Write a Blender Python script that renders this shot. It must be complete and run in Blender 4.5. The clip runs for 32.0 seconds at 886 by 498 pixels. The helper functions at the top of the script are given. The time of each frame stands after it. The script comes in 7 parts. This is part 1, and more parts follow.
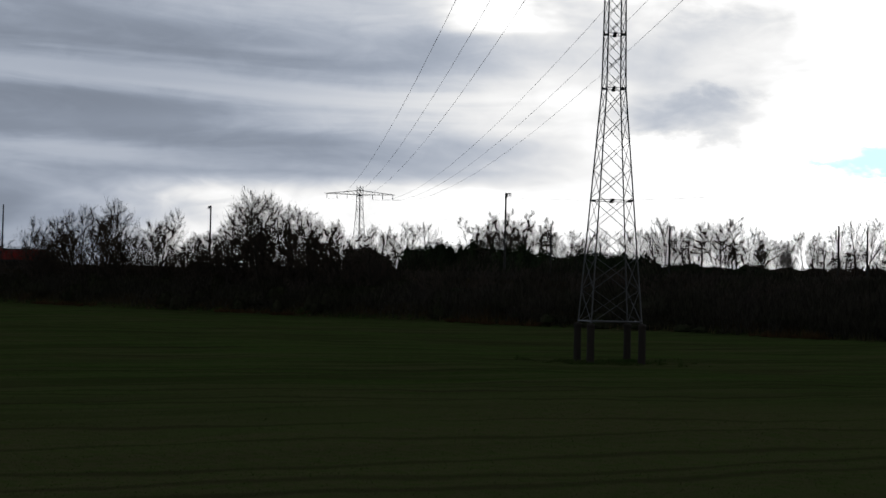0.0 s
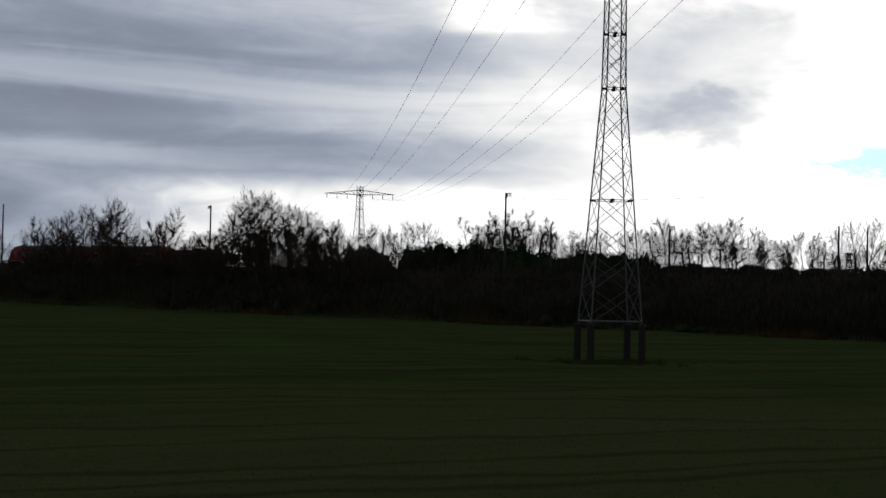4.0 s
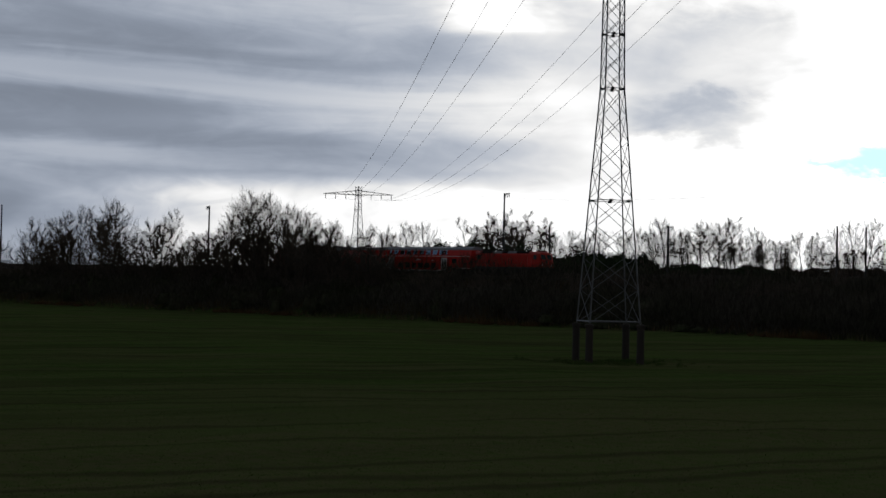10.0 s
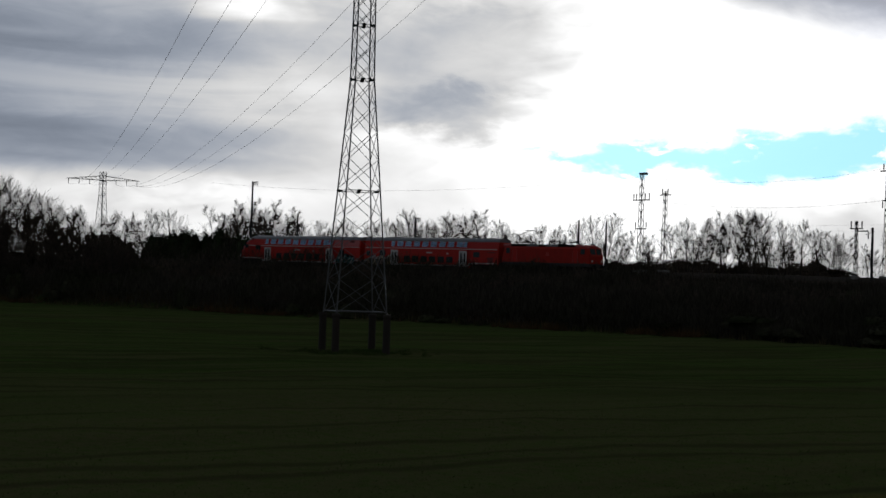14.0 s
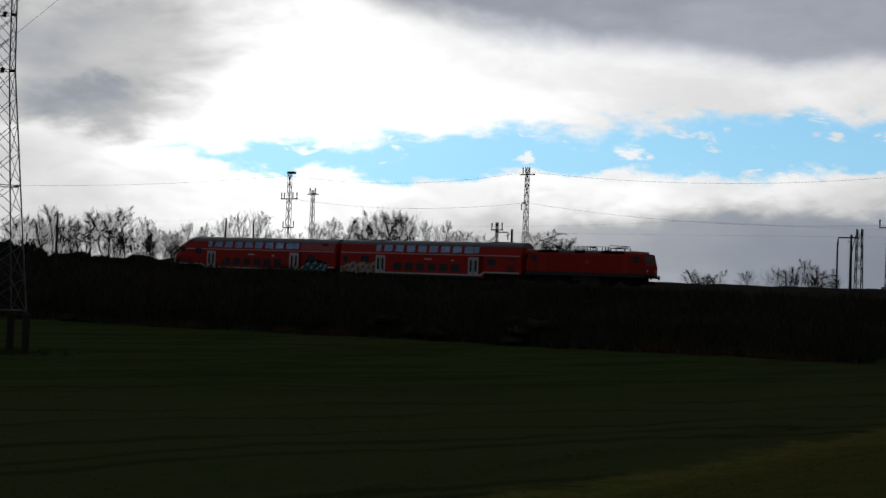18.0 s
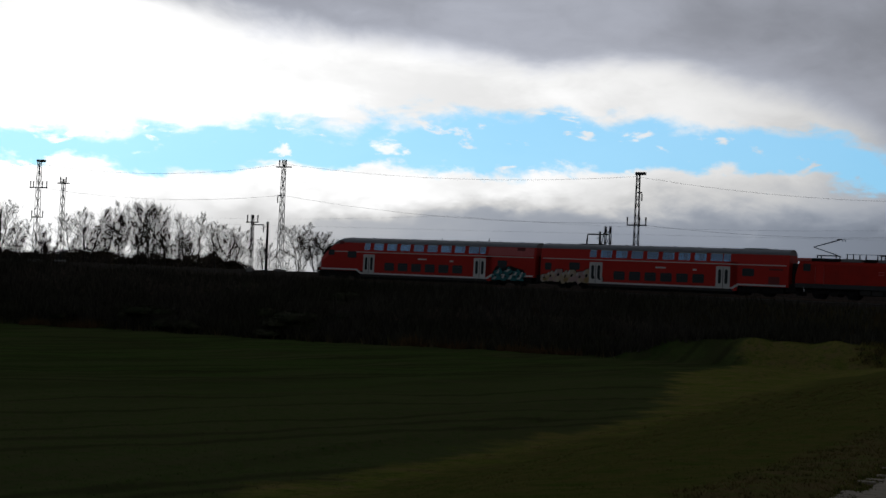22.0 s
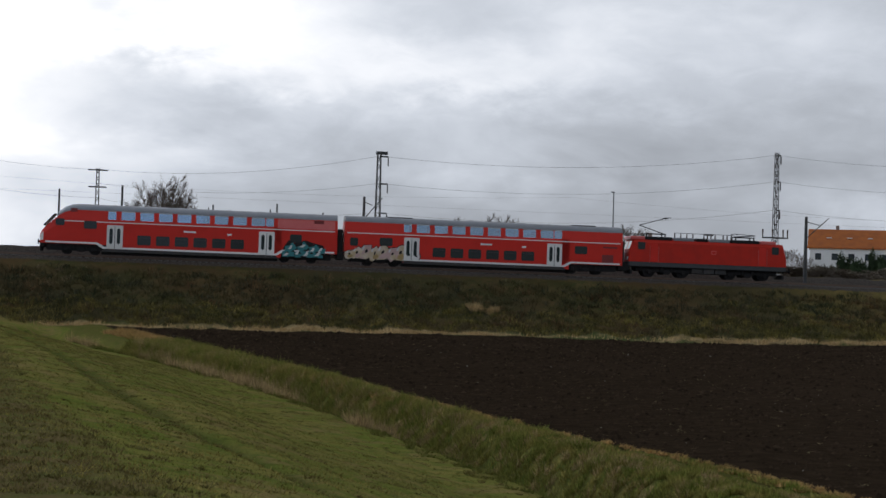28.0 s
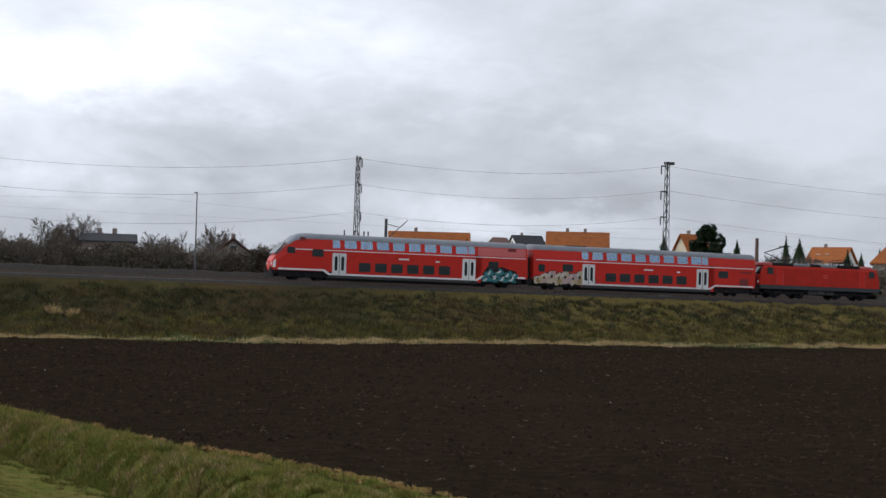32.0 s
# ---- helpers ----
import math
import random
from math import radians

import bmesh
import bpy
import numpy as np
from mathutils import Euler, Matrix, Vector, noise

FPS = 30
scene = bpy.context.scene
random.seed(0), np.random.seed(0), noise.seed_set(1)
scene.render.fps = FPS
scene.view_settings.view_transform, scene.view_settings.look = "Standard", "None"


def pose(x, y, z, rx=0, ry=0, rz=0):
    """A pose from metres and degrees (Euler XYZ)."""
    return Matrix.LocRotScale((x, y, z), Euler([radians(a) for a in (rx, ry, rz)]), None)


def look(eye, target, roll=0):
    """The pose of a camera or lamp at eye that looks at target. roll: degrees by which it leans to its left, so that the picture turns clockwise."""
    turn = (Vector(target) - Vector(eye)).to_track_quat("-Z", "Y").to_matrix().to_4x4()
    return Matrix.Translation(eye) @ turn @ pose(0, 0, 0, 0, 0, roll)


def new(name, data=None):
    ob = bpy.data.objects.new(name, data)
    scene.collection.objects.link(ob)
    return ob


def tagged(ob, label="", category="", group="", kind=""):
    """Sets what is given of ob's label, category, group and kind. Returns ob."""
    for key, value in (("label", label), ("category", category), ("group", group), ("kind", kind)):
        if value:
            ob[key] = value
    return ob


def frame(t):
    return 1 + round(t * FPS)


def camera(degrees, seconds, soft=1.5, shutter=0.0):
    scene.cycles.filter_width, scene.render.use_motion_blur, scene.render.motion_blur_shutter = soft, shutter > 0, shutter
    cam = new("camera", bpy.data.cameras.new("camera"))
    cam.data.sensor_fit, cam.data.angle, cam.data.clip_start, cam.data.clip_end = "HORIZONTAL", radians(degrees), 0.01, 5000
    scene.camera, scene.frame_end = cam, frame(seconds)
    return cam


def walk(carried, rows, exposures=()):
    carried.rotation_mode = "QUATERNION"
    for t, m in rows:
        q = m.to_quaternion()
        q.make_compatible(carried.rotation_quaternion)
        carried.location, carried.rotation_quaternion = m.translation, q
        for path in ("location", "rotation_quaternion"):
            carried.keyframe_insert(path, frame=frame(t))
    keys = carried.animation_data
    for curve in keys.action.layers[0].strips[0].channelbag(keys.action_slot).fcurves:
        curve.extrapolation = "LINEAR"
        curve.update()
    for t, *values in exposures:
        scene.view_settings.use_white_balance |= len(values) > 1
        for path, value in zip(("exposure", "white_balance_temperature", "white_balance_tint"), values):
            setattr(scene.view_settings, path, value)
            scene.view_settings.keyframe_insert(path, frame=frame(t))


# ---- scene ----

# ---- camera and its way: one standpoint on the dyke path, panning after the train ----
EYE = (0.0, 0.0, 4.2)


def aim(yaw, pitch, roll):
    """The camera's pose at the standpoint: bearing clockwise from +Y, tilt up and lean, in degrees."""
    return Matrix.Translation(EYE) @ pose(0, 0, 0, 0, 0, -yaw) @ pose(0, 0, 0, 90 + pitch) @ pose(0, 0, 0, 0, 0, roll)


cam = camera(30.22, 32.0, soft=1.5)
walk(cam, [
    (0.0, aim(-60.26, 1.64, 1.21)),
    (6.0, aim(-60.26, 1.64, 1.23)),
    (9.0, aim(-60.24, 1.67, 1.23)),
    (12.0, aim(-60.15, 1.56, 1.12)),
    (12.5, aim(-59.59, 1.56, 1.15)),
    (12.7, aim(-57.60, 1.60, 1.28)),
    (13.0, aim(-54.23, 1.68, 1.54)),
    (13.5, aim(-52.44, 1.57, 1.79)),
    (15.5, aim(-47.16, 1.69, 1.55)),
    (16.0, aim(-44.83, 1.71, 1.80)),
    (16.5, aim(-40.23, 1.80, 1.90)),
    (17.0, aim(-39.89, 1.77, 1.91)),
    (17.5, aim(-39.71, 1.82, 1.85)),
    (18.0, aim(-39.14, 1.86, 1.94)),
    (18.5, aim(-37.30, 1.77, 1.96)),
    (19.0, aim(-35.93, 1.85, 1.99)),
    (19.5, aim(-34.07, 1.89, 2.12)),
    (20.0, aim(-33.48, 1.87, 2.14)),
    (20.5, aim(-33.38, 1.79, 2.11)),
    (21.0, aim(-33.31, 1.85, 2.12)),
    (21.5, aim(-33.07, 1.88, 2.09)),
    (22.0, aim(-30.62, 1.94, 2.30)),
    (22.5, aim(-27.66, 2.04, 2.14)),
    (23.0, aim(-23.28, 2.00, 2.01)),
    (23.5, aim(-18.17, 2.08, 2.13)),
    (24.0, aim(-10.00, 2.16, 2.40)),
    (24.5, aim(-9.67, 2.15, 2.30)),
    (26.5, aim(-0.31, 2.17, 1.86)),
    (27.0, aim(2.80, 1.66, 1.98)),
    (27.5, aim(6.22, 1.23, 1.72)),
    (28.0, aim(8.12, 1.20, 1.69)),
    (28.5, aim(9.85, 1.09, 1.71)),
    (28.7, aim(10.58, 1.18, 1.68)),
    (29.0, aim(14.28, 1.34, 1.60)),
    (29.5, aim(17.71, 1.49, 1.67)),
    (30.0, aim(18.86, 1.47, 1.56)),
    (30.5, aim(19.86, 1.56, 1.60)),
    (31.0, aim(20.96, 1.66, 1.60)),
    (31.5, aim(21.96, 1.61, 1.54)),
    (32.0, aim(22.59, 1.63, 1.46)),
], exposures=[(0.0, -2.3), (10.0, -2.35), (13.0, -2.54), (16.0, -2.9), (19.0, -2.95), (22.0, -2.8), (23.0, -2.6), (24.0, -2.18), (24.5, -2.0), (26.5, -1.2), (27.0, -0.91), (27.5, -0.64), (28.0, -0.4), (29.0, -0.15), (30.0, 0.0), (32.0, 0.05)])

# ---- world and sun ----
world = bpy.data.worlds.new("overcast_sky")
scene.world = world
world.use_nodes = True


def sky_nodes():
    nt = world.node_tree
    nt.nodes.clear()

    def node(kind, **kw):
        n = nt.nodes.new(kind)
        for k, v in kw.items():
            if k == "inputs":
                for i, val in v.items():
                    n.inputs[i].default_value = val
        return n

    def m(op, a, b=None, c=None, clamp=False):
        n = nt.nodes.new("ShaderNodeMath")
        n.operation, n.use_clamp = op, clamp
        for i, v in enumerate((a, b, c)):
            if v is None:
                continue
            if isinstance(v, (int, float)):
                n.inputs[i].default_value = v
            else:
                nt.links.new(v, n.inputs[i])
        return n.outputs[0]

    def step(v, lo, hi, a=0.0, b=1.0):
        n = nt.nodes.new("ShaderNodeMapRange")
        n.interpolation_type = "SMOOTHSTEP"
        nt.links.new(v, n.inputs[0])
        for i, x in enumerate((lo, hi, a, b)):
            if isinstance(x, (int, float)):
                n.inputs[1 + i].default_value = x
            else:
                nt.links.new(x, n.inputs[1 + i])
        return n.outputs[0]

    def ramp(v, stops):
        n = nt.nodes.new("ShaderNodeValToRGB")
        nt.links.new(v, n.inputs[0])
        n.color_ramp.interpolation = "B_SPLINE"
        els = n.color_ramp.elements
        while len(els) < len(stops):
            els.new(0.5)
        for e, (p, c) in zip(els, sorted(stops)):
            e.position = p
            e.color = (*c, 1) if isinstance(c, tuple) else (c, c, c, 1)
        return n.outputs[0]

    def mix(f, a, b):
        n = nt.nodes.new("ShaderNodeMix")
        n.data_type = "RGBA"
        nt.links.new(f, n.inputs[0])
        for i, v in ((6, a), (7, b)):
            if isinstance(v, tuple):
                n.inputs[i].default_value = (*v, 1)
            else:
                nt.links.new(v, n.inputs[i])
        return n.outputs[2]

    def times(col, f):
        n = nt.nodes.new("ShaderNodeVectorMath")
        n.operation = "SCALE" if not isinstance(f, tuple) else "MULTIPLY"
        nt.links.new(col, n.inputs[0])
        if isinstance(f, tuple):
            n.inputs[1].default_value = f
        else:
            nt.links.new(f, n.inputs[3])
        return n.outputs[0]

    def fbm(x, y, detail=6.0, rough=0.55, seed=0.0, warp=0.0):
        v = nt.nodes.new("ShaderNodeCombineXYZ")
        nt.links.new(x, v.inputs[0])
        nt.links.new(y, v.inputs[1])
        v.inputs[2].default_value = seed
        n = nt.nodes.new("ShaderNodeTexNoise")
        n.inputs["Scale"].default_value = 1.0
        n.inputs["Detail"].default_value = detail
        n.inputs["Roughness"].default_value = rough
        n.inputs["Distortion"].default_value = warp
        nt.links.new(v.outputs[0], n.inputs["Vector"])
        return n.outputs[0]

    coord = nt.nodes.new("ShaderNodeTexCoord")
    sep = nt.nodes.new("ShaderNodeSeparateXYZ")
    nt.links.new(coord.outputs["Generated"], sep.inputs[0])
    az = m("MULTIPLY", m("ARCTAN2", sep.outputs[0], sep.outputs[1]), 57.2958)
    el = m("MULTIPLY", m("ARCSINE", sep.outputs[2]), 57.2958)

    # clear sky in the gaps
    sky = nt.nodes.new("ShaderNodeTexSky")
    sky.sky_type = "NISHITA"
    sky.sun_disc = False
    sky.sun_elevation, sky.sun_rotation = radians(17), radians(-50)
    even = nt.nodes.new("ShaderNodeGamma")
    even.inputs[1].default_value = 0.3
    nt.links.new(sky.outputs[0], even.inputs[0])
    blue = times(even.outputs[0], SKY_TINT)

    streak = fbm(m("MULTIPLY", az, 0.07), m("MULTIPLY", el, 0.5), 5, 0.5, 2.0, 0.6)
    heap = fbm(m("MULTIPLY", az, 0.16), m("MULTIPLY", el, 0.36), 7, 0.55, 7.0, 0.4)
    soft = fbm(m("MULTIPLY", az, 0.1), m("MULTIPLY", el, 0.22), 5, 0.5, 4.0, 0.3)
    lump = fbm(m("MULTIPLY", az, 0.42), m("MULTIPLY", el, 0.8), 7, 0.56, 5.0, 0.2)
    fine = fbm(m("MULTIPLY", az, 0.55), m("MULTIPLY", el, 1.3), 6, 0.6, 9.0, 0.8)
    # heights and bearings as the torn edges of the clouds see them
    el_heap = m("ADD", el, m("MULTIPLY", m("SUBTRACT", heap, 0.5), 3.2))
    el_lump = m("ADD", el, m("ADD", m("MULTIPLY", m("SUBTRACT", lump, 0.5), 2.6), m("MULTIPLY", m("SUBTRACT", fine, 0.5), 0.7)))
    az_torn = m("ADD", az, m("MULTIPLY", m("SUBTRACT", soft, 0.5), 12.0))

    def along(stops, low, high):
        """A value that changes with the bearing: stops of (bearing, value) between low and high."""
        v = ramp(m("DIVIDE", m("ADD", az, 90.0), 150.0, clamp=True), [((a + 90.0) / 150.0, (b - low) / (high - low)) for a, b in stops])
        return m("ADD", low, m("MULTIPLY", v, high - low))

    # brightness of the cloud deck along the horizon: the sun stands behind it at about -50 degrees
    level = along([(-90, 1.0), (-78, 1.82), (-66, 2.35), (-60, 3.0), (-54, 5.8), (-46, 8.9), (-38, 8.6), (-30, 7.0), (-22, 5.0), (-16, 3.6), (-12, 2.35), (-6, 1.32), (2, 0.97), (14, 0.99), (24, 0.75), (34, 0.62), (60, 0.8)], 0.0, 10.0)
    # the unseen deck overhead is dimmed, so that less light reaches the ground
    level = m("MULTIPLY", level, m("SUBTRACT", 1.0, m("MULTIPLY", step(el, 12.0, 26.0), step(level, 0.8, 3.0, 0.0, 0.6))))
    level = m("MULTIPLY", level, step(el, 25.0, 60.0, 1.0, 0.5))

    # soft streaks left of the sun, broken heaps right of it, a flat deck beyond
    left = step(az, -52.0, -62.0)
    over = step(az, -17.0, -8.0)
    grain = m("ADD", m("MULTIPLY", left, streak), m("MULTIPLY", m("SUBTRACT", 1.0, left), m("ADD", m("MULTIPLY", heap, 0.4), m("MULTIPLY", soft, 0.6))))
    shade = step(m("ADD", m("MULTIPLY", grain, 0.88), m("MULTIPLY", fine, 0.12)), 0.36, 0.64)
    depth = along([(-90, 0.5), (-62, 0.52), (-52, 0.4), (-30, 0.35), (-14, 0.42), (-4, 0.3), (20, 0.24), (60, 0.3)], 0.0, 1.0)
    lum = m("MULTIPLY", level, m("ADD", m("SUBTRACT", 1.0, m("MULTIPLY", depth, 0.5)), m("MULTIPLY", depth, shade)))

    # single banks of cloud and gaps in the deck: bearing, height, half width, half height, gain
    for a, e, ha, he, gain in ((-66, 8.3, 10, 1.0, 0.84), (-71, 6.4, 7, 0.9, 0.86), (-64, 4.9, 8, 0.6, 0.82), (-58, 9.9, 3.2, 0.9, 1.7), (-50.8, 8.4, 5.2, 2.6, 0.54), (-50, 6.3, 4.6, 0.9, 0.6),
                               (0, 9.2, 6, 1.7, 1.34), (-3, 6.0, 5.5, 1.7, 0.8), (2.5, 6.9, 2.4, 0.9, 1.22), (10.5, 5.0, 6.5, 1.5, 0.8), (8.5, 7.6, 5, 1.1, 1.16), (21, 5.2, 7, 1.6, 0.84), (26, 2.7, 4.5, 0.6, 1.28), (31, 4.2, 5, 1.8, 0.84), (18, 8.6, 6, 1.3, 1.12)):
        da = m("DIVIDE", m("SUBTRACT", az_torn, a), ha)
        de = m("DIVIDE", m("SUBTRACT", el_lump if a > -56 else m("ADD", el, m("MULTIPLY", m("SUBTRACT", streak, 0.5), 2.4)), e), he)
        far_off = m("SQRT", m("ADD", m("MULTIPLY", da, da), m("MULTIPLY", de, de)))
        lum = m("MULTIPLY", lum, step(far_off, 0.35, 1.35, gain, 1.0))

    # bright gap under the deck near the horizon, left of the sun
    gap = m("MULTIPLY", m("MULTIPLY", step(m("ADD", el, m("MULTIPLY", m("SUBTRACT", streak, 0.5), 2.0)), 4.1, 3.2), step(az_torn, -75.0, -68.0)), step(az, -52.0, -60.0))
    lum = m("ADD", lum, m("MULTIPLY", gap, m("ADD", 1.2, m("MULTIPLY", fine, 3.2))))

    # the grey deck that closes in overhead, right of the sun
    roof = step(m("SUBTRACT", el_heap, along([(-60, 13.0), (-46, 11.5), (-40, 9.6), (-33, 9.0), (-23, 8.5), (-17, 7.4), (-14, 5.2), (-10, 2.0), (60, 0.0)], 0.0, 14.0)), -0.7, 0.9)
    roof = m("MULTIPLY", roof, m("MULTIPLY", step(az, -9.0, -16.0), m("MULTIPLY", step(az, -56.0, -46.0), step(el, 24.0, 13.0))))
    lum = m("MULTIPLY", lum, m("SUBTRACT", 1.0, m("MULTIPLY", roof, along([(-90, 0.62), (-40, 0.64), (-25, 0.56), (-15, 0.42), (-8, 0.0), (60, 0.0)], 0.0, 1.0))))

    # heaps under the blue: white tops, grey undersides, haze at their foot
    lower = along([(-56, 5.2), (-50, 4.95), (-45, 4.3), (-40, 4.25), (-35, 4.5), (-29, 4.6), (-23, 5.0), (-19, 4.8), (-15, 4.2), (60, 4.2)], 3.0, 8.0)
    upper = along([(-56, 4.6), (-51, 4.9), (-47, 5.35), (-42, 5.75), (-38, 6.25), (-33, 6.45), (-29, 6.95), (-23, 6.8), (-19, 6.5), (-15.5, 6.1), (-13.5, 4.4), (60, 4.0)], 3.0, 8.0)
    under = m("SUBTRACT", lower, el_lump)
    belly = m("MULTIPLY", step(m("ADD", under, m("MULTIPLY", m("SUBTRACT", heap, 0.5), 2.6)), 0.3, 1.9), m("MULTIPLY", step(az_torn, -47.0, -35.0), step(az, -8.0, -15.0)))
    lum = m("MULTIPLY", lum, m("SUBTRACT", 1.0, m("MULTIPLY", belly, m("ADD", 0.42, m("MULTIPLY", shade, 0.26)))))
    lum = m("MULTIPLY", lum, m("SUBTRACT", 1.0, m("MULTIPLY", step(el_heap, 6.0, 2.5), along([(-90, 0.0), (-12, 0.0), (-6, 0.2), (2, 0.42), (14, 0.42), (21, 0.25), (34, 0.12), (60, 0.2)], 0.0, 1.0))))

    tint = mix(step(lum, 1.2, 4.6), (0.80, 0.92, 1.14), (1.0, 1.0, 1.0))
    tint = mix(m("MULTIPLY", roof, step(az, -44.0, -36.0)), tint, (0.91, 0.955, 1.1))
    tint = mix(over, tint, mix(step(lum, 0.75, 1.7), (0.9, 0.965, 1.075), (1.0, 0.995, 1.01)))
    cloud = times(tint, lum)

    # the strip of blue with small white puffs drifting in it
    clear = m("MULTIPLY", step(m("SUBTRACT", el_lump, lower), -0.12, 0.3), step(m("SUBTRACT", upper, el_lump), -0.15, 0.5))
    puff = fbm(m("MULTIPLY", az, 0.62), m("MULTIPLY", el, 1.4), 6, 0.55, 13.0, 0.3)
    clear = m("MULTIPLY", clear, m("MULTIPLY", step(puff, 0.66, 0.57, 0.12, 1.0), step(az, -12.6, -14.6)))
    colour = mix(m("MULTIPLY", clear, 0.92), cloud, blue)
    # haze at the horizon and the ground's side
    below = step(el, 0.3, -1.5)
    colour = mix(below, colour, (0.12, 0.12, 0.11))

    bg = nt.nodes.new("ShaderNodeBackground")
    out = nt.nodes.new("ShaderNodeOutputWorld")
    nt.links.new(colour, bg.inputs[0])
    bg.inputs[1].default_value = 1.0
    nt.links.new(bg.outputs[0], out.inputs[0])


SKY_TINT = (1.0, 2.25, 3.5)
sky_nodes()

sun = new("sun", bpy.data.lights.new("sun", "SUN"))
sun.data.energy, sun.data.angle, sun.data.color = 0.6, radians(25), (1.0, 0.96, 0.9)
sun.matrix_world = look((-77, 64, 30), (0, 0, 0))

# ---- materials ----
def material(name, colour, rough=0.8, metal=0.0, second=None, scale=3.0, mixing=0.5, bump=0.0, bump_scale=40.0, spec=0.5, fleck=None, fleck_scale=20.0, coat=0.0, island=0.0):
    """A surface with two scales of variation: a second colour in broad patches, flecks, and fine relief."""
    mt = bpy.data.materials.new(name)
    mt.use_nodes = True
    nt = mt.node_tree
    b = nt.nodes["Principled BSDF"]
    b.inputs["Roughness"].default_value = rough
    b.inputs["Metallic"].default_value = metal
    b.inputs["Specular IOR Level"].default_value = spec
    b.inputs["Coat Weight"].default_value = coat
    co = nt.nodes.new("ShaderNodeTexCoord")

    def noise_node(s, detail=6):
        n = nt.nodes.new("ShaderNodeTexNoise")
        n.inputs["Scale"].default_value = s
        n.inputs["Detail"].default_value = detail
        nt.links.new(co.outputs["Object"], n.inputs["Vector"])
        return n.outputs[0]

    def mixer(f, a, c):
        n = nt.nodes.new("ShaderNodeMix")
        n.data_type = "RGBA"
        nt.links.new(f, n.inputs[0])
        for i, v in ((6, a), (7, c)):
            if isinstance(v, tuple):
                n.inputs[i].default_value = (*v, 1)
            else:
                nt.links.new(v, n.inputs[i])
        return n.outputs[2]

    def rng(v, lo, hi, top=1.0):
        n = nt.nodes.new("ShaderNodeMapRange")
        nt.links.new(v, n.inputs[0])
        n.inputs[1].default_value, n.inputs[2].default_value, n.inputs[4].default_value = lo, hi, top
        return n.outputs[0]

    second = second or tuple(c * 0.7 for c in colour)
    col = mixer(rng(noise_node(scale), 0.35, 0.7, mixing), colour, second)
    if fleck:
        col = mixer(rng(noise_node(fleck_scale, 3), 0.55, 0.68), col, fleck)
    if island:
        # every blade, twig or lump has its own tone
        geo = nt.nodes.new("ShaderNodeNewGeometry")
        each = nt.nodes.new("ShaderNodeHueSaturation")
        tone = rng(geo.outputs["Random Per Island"], 0.0, 1.0)
        tone.node.inputs[3].default_value, tone.node.inputs[4].default_value = 1.0 - island, 1.0 + island
        nt.links.new(col, each.inputs["Color"])
        nt.links.new(tone, each.inputs["Value"])
        col = each.outputs[0]
    info = nt.nodes.new("ShaderNodeObjectInfo")
    hsv = nt.nodes.new("ShaderNodeHueSaturation")
    nt.links.new(col, hsv.inputs["Color"])
    nt.links.new(rng(info.outputs["Random"], 0.0, 1.0), hsv.inputs["Value"])
    v = hsv.inputs["Value"].links[0].from_node
    v.inputs[3].default_value, v.inputs[4].default_value = 0.9, 1.1
    nt.links.new(hsv.outputs[0], b.inputs["Base Color"])
    if bump:
        bp = nt.nodes.new("ShaderNodeBump")
        bp.inputs["Strength"].default_value = bump
        nt.links.new(noise_node(bump_scale, 4), bp.inputs["Height"])
        nt.links.new(bp.outputs[0], b.inputs["Normal"])
    return mt


RED = material("traffic_red_paint", (0.52, 0.022, 0.013), 0.42, second=(0.43, 0.02, 0.011), scale=0.8, mixing=0.6, spec=0.2, bump=0.02, bump_scale=8)
RED_DULL = material("weathered_red_paint", (0.5, 0.026, 0.014), 0.55, spec=0.15, second=(0.36, 0.024, 0.015), scale=1.2, mixing=0.7, bump=0.02, bump_scale=8)
RED_PALE = material("bleached_red_paint", (0.55, 0.10, 0.09), 0.4, second=(0.5, 0.06, 0.05), scale=1.5)
RED_DARK = material("dark_red_grille", (0.16, 0.014, 0.012), 0.6)
CREAM = material("light_grey_line", (0.68, 0.66, 0.62), 0.45, second=(0.55, 0.53, 0.5), scale=2.0)
ROOF_GREY = material("dusty_grey_roof", (0.20, 0.205, 0.215), 0.5, second=(0.14, 0.145, 0.15), scale=1.1, bump=0.05, bump_scale=6)
SKIRT = material("dirty_dark_grey", (0.045, 0.045, 0.046), 0.8, spec=0.1, second=(0.08, 0.068, 0.055), scale=2.5, bump=0.1)
LOCO_GREY = material("grey_underframe", (0.06, 0.062, 0.064), 0.75, spec=0.1, second=(0.045, 0.042, 0.038), scale=2.0, bump=0.05)
BLACK = material("sooty_black", (0.016, 0.016, 0.017), 0.85, spec=0.1, second=(0.035, 0.03, 0.026), scale=3.0, bump=0.1)
RUBBER = material("black_rubber", (0.018, 0.018, 0.018), 0.7)
GLASS = material("dark_window_glass", (0.012, 0.018, 0.017), 0.08, spec=0.25, second=(0.02, 0.024, 0.026))
STEEL = material("galvanised_steel", (0.16, 0.165, 0.17), 0.55, metal=0.6, second=(0.10, 0.09, 0.08), scale=1.5)
STEEL_DARK = material("weathered_lattice_steel", (0.05, 0.055, 0.055), 0.7, metal=0.3, second=(0.075, 0.06, 0.05), scale=1.3)
WIRE = material("aluminium_wire", (0.26, 0.26, 0.27), 0.6, metal=0.4)
INSULATOR = material("brown_glazed_porcelain", (0.06, 0.032, 0.022), 0.25)
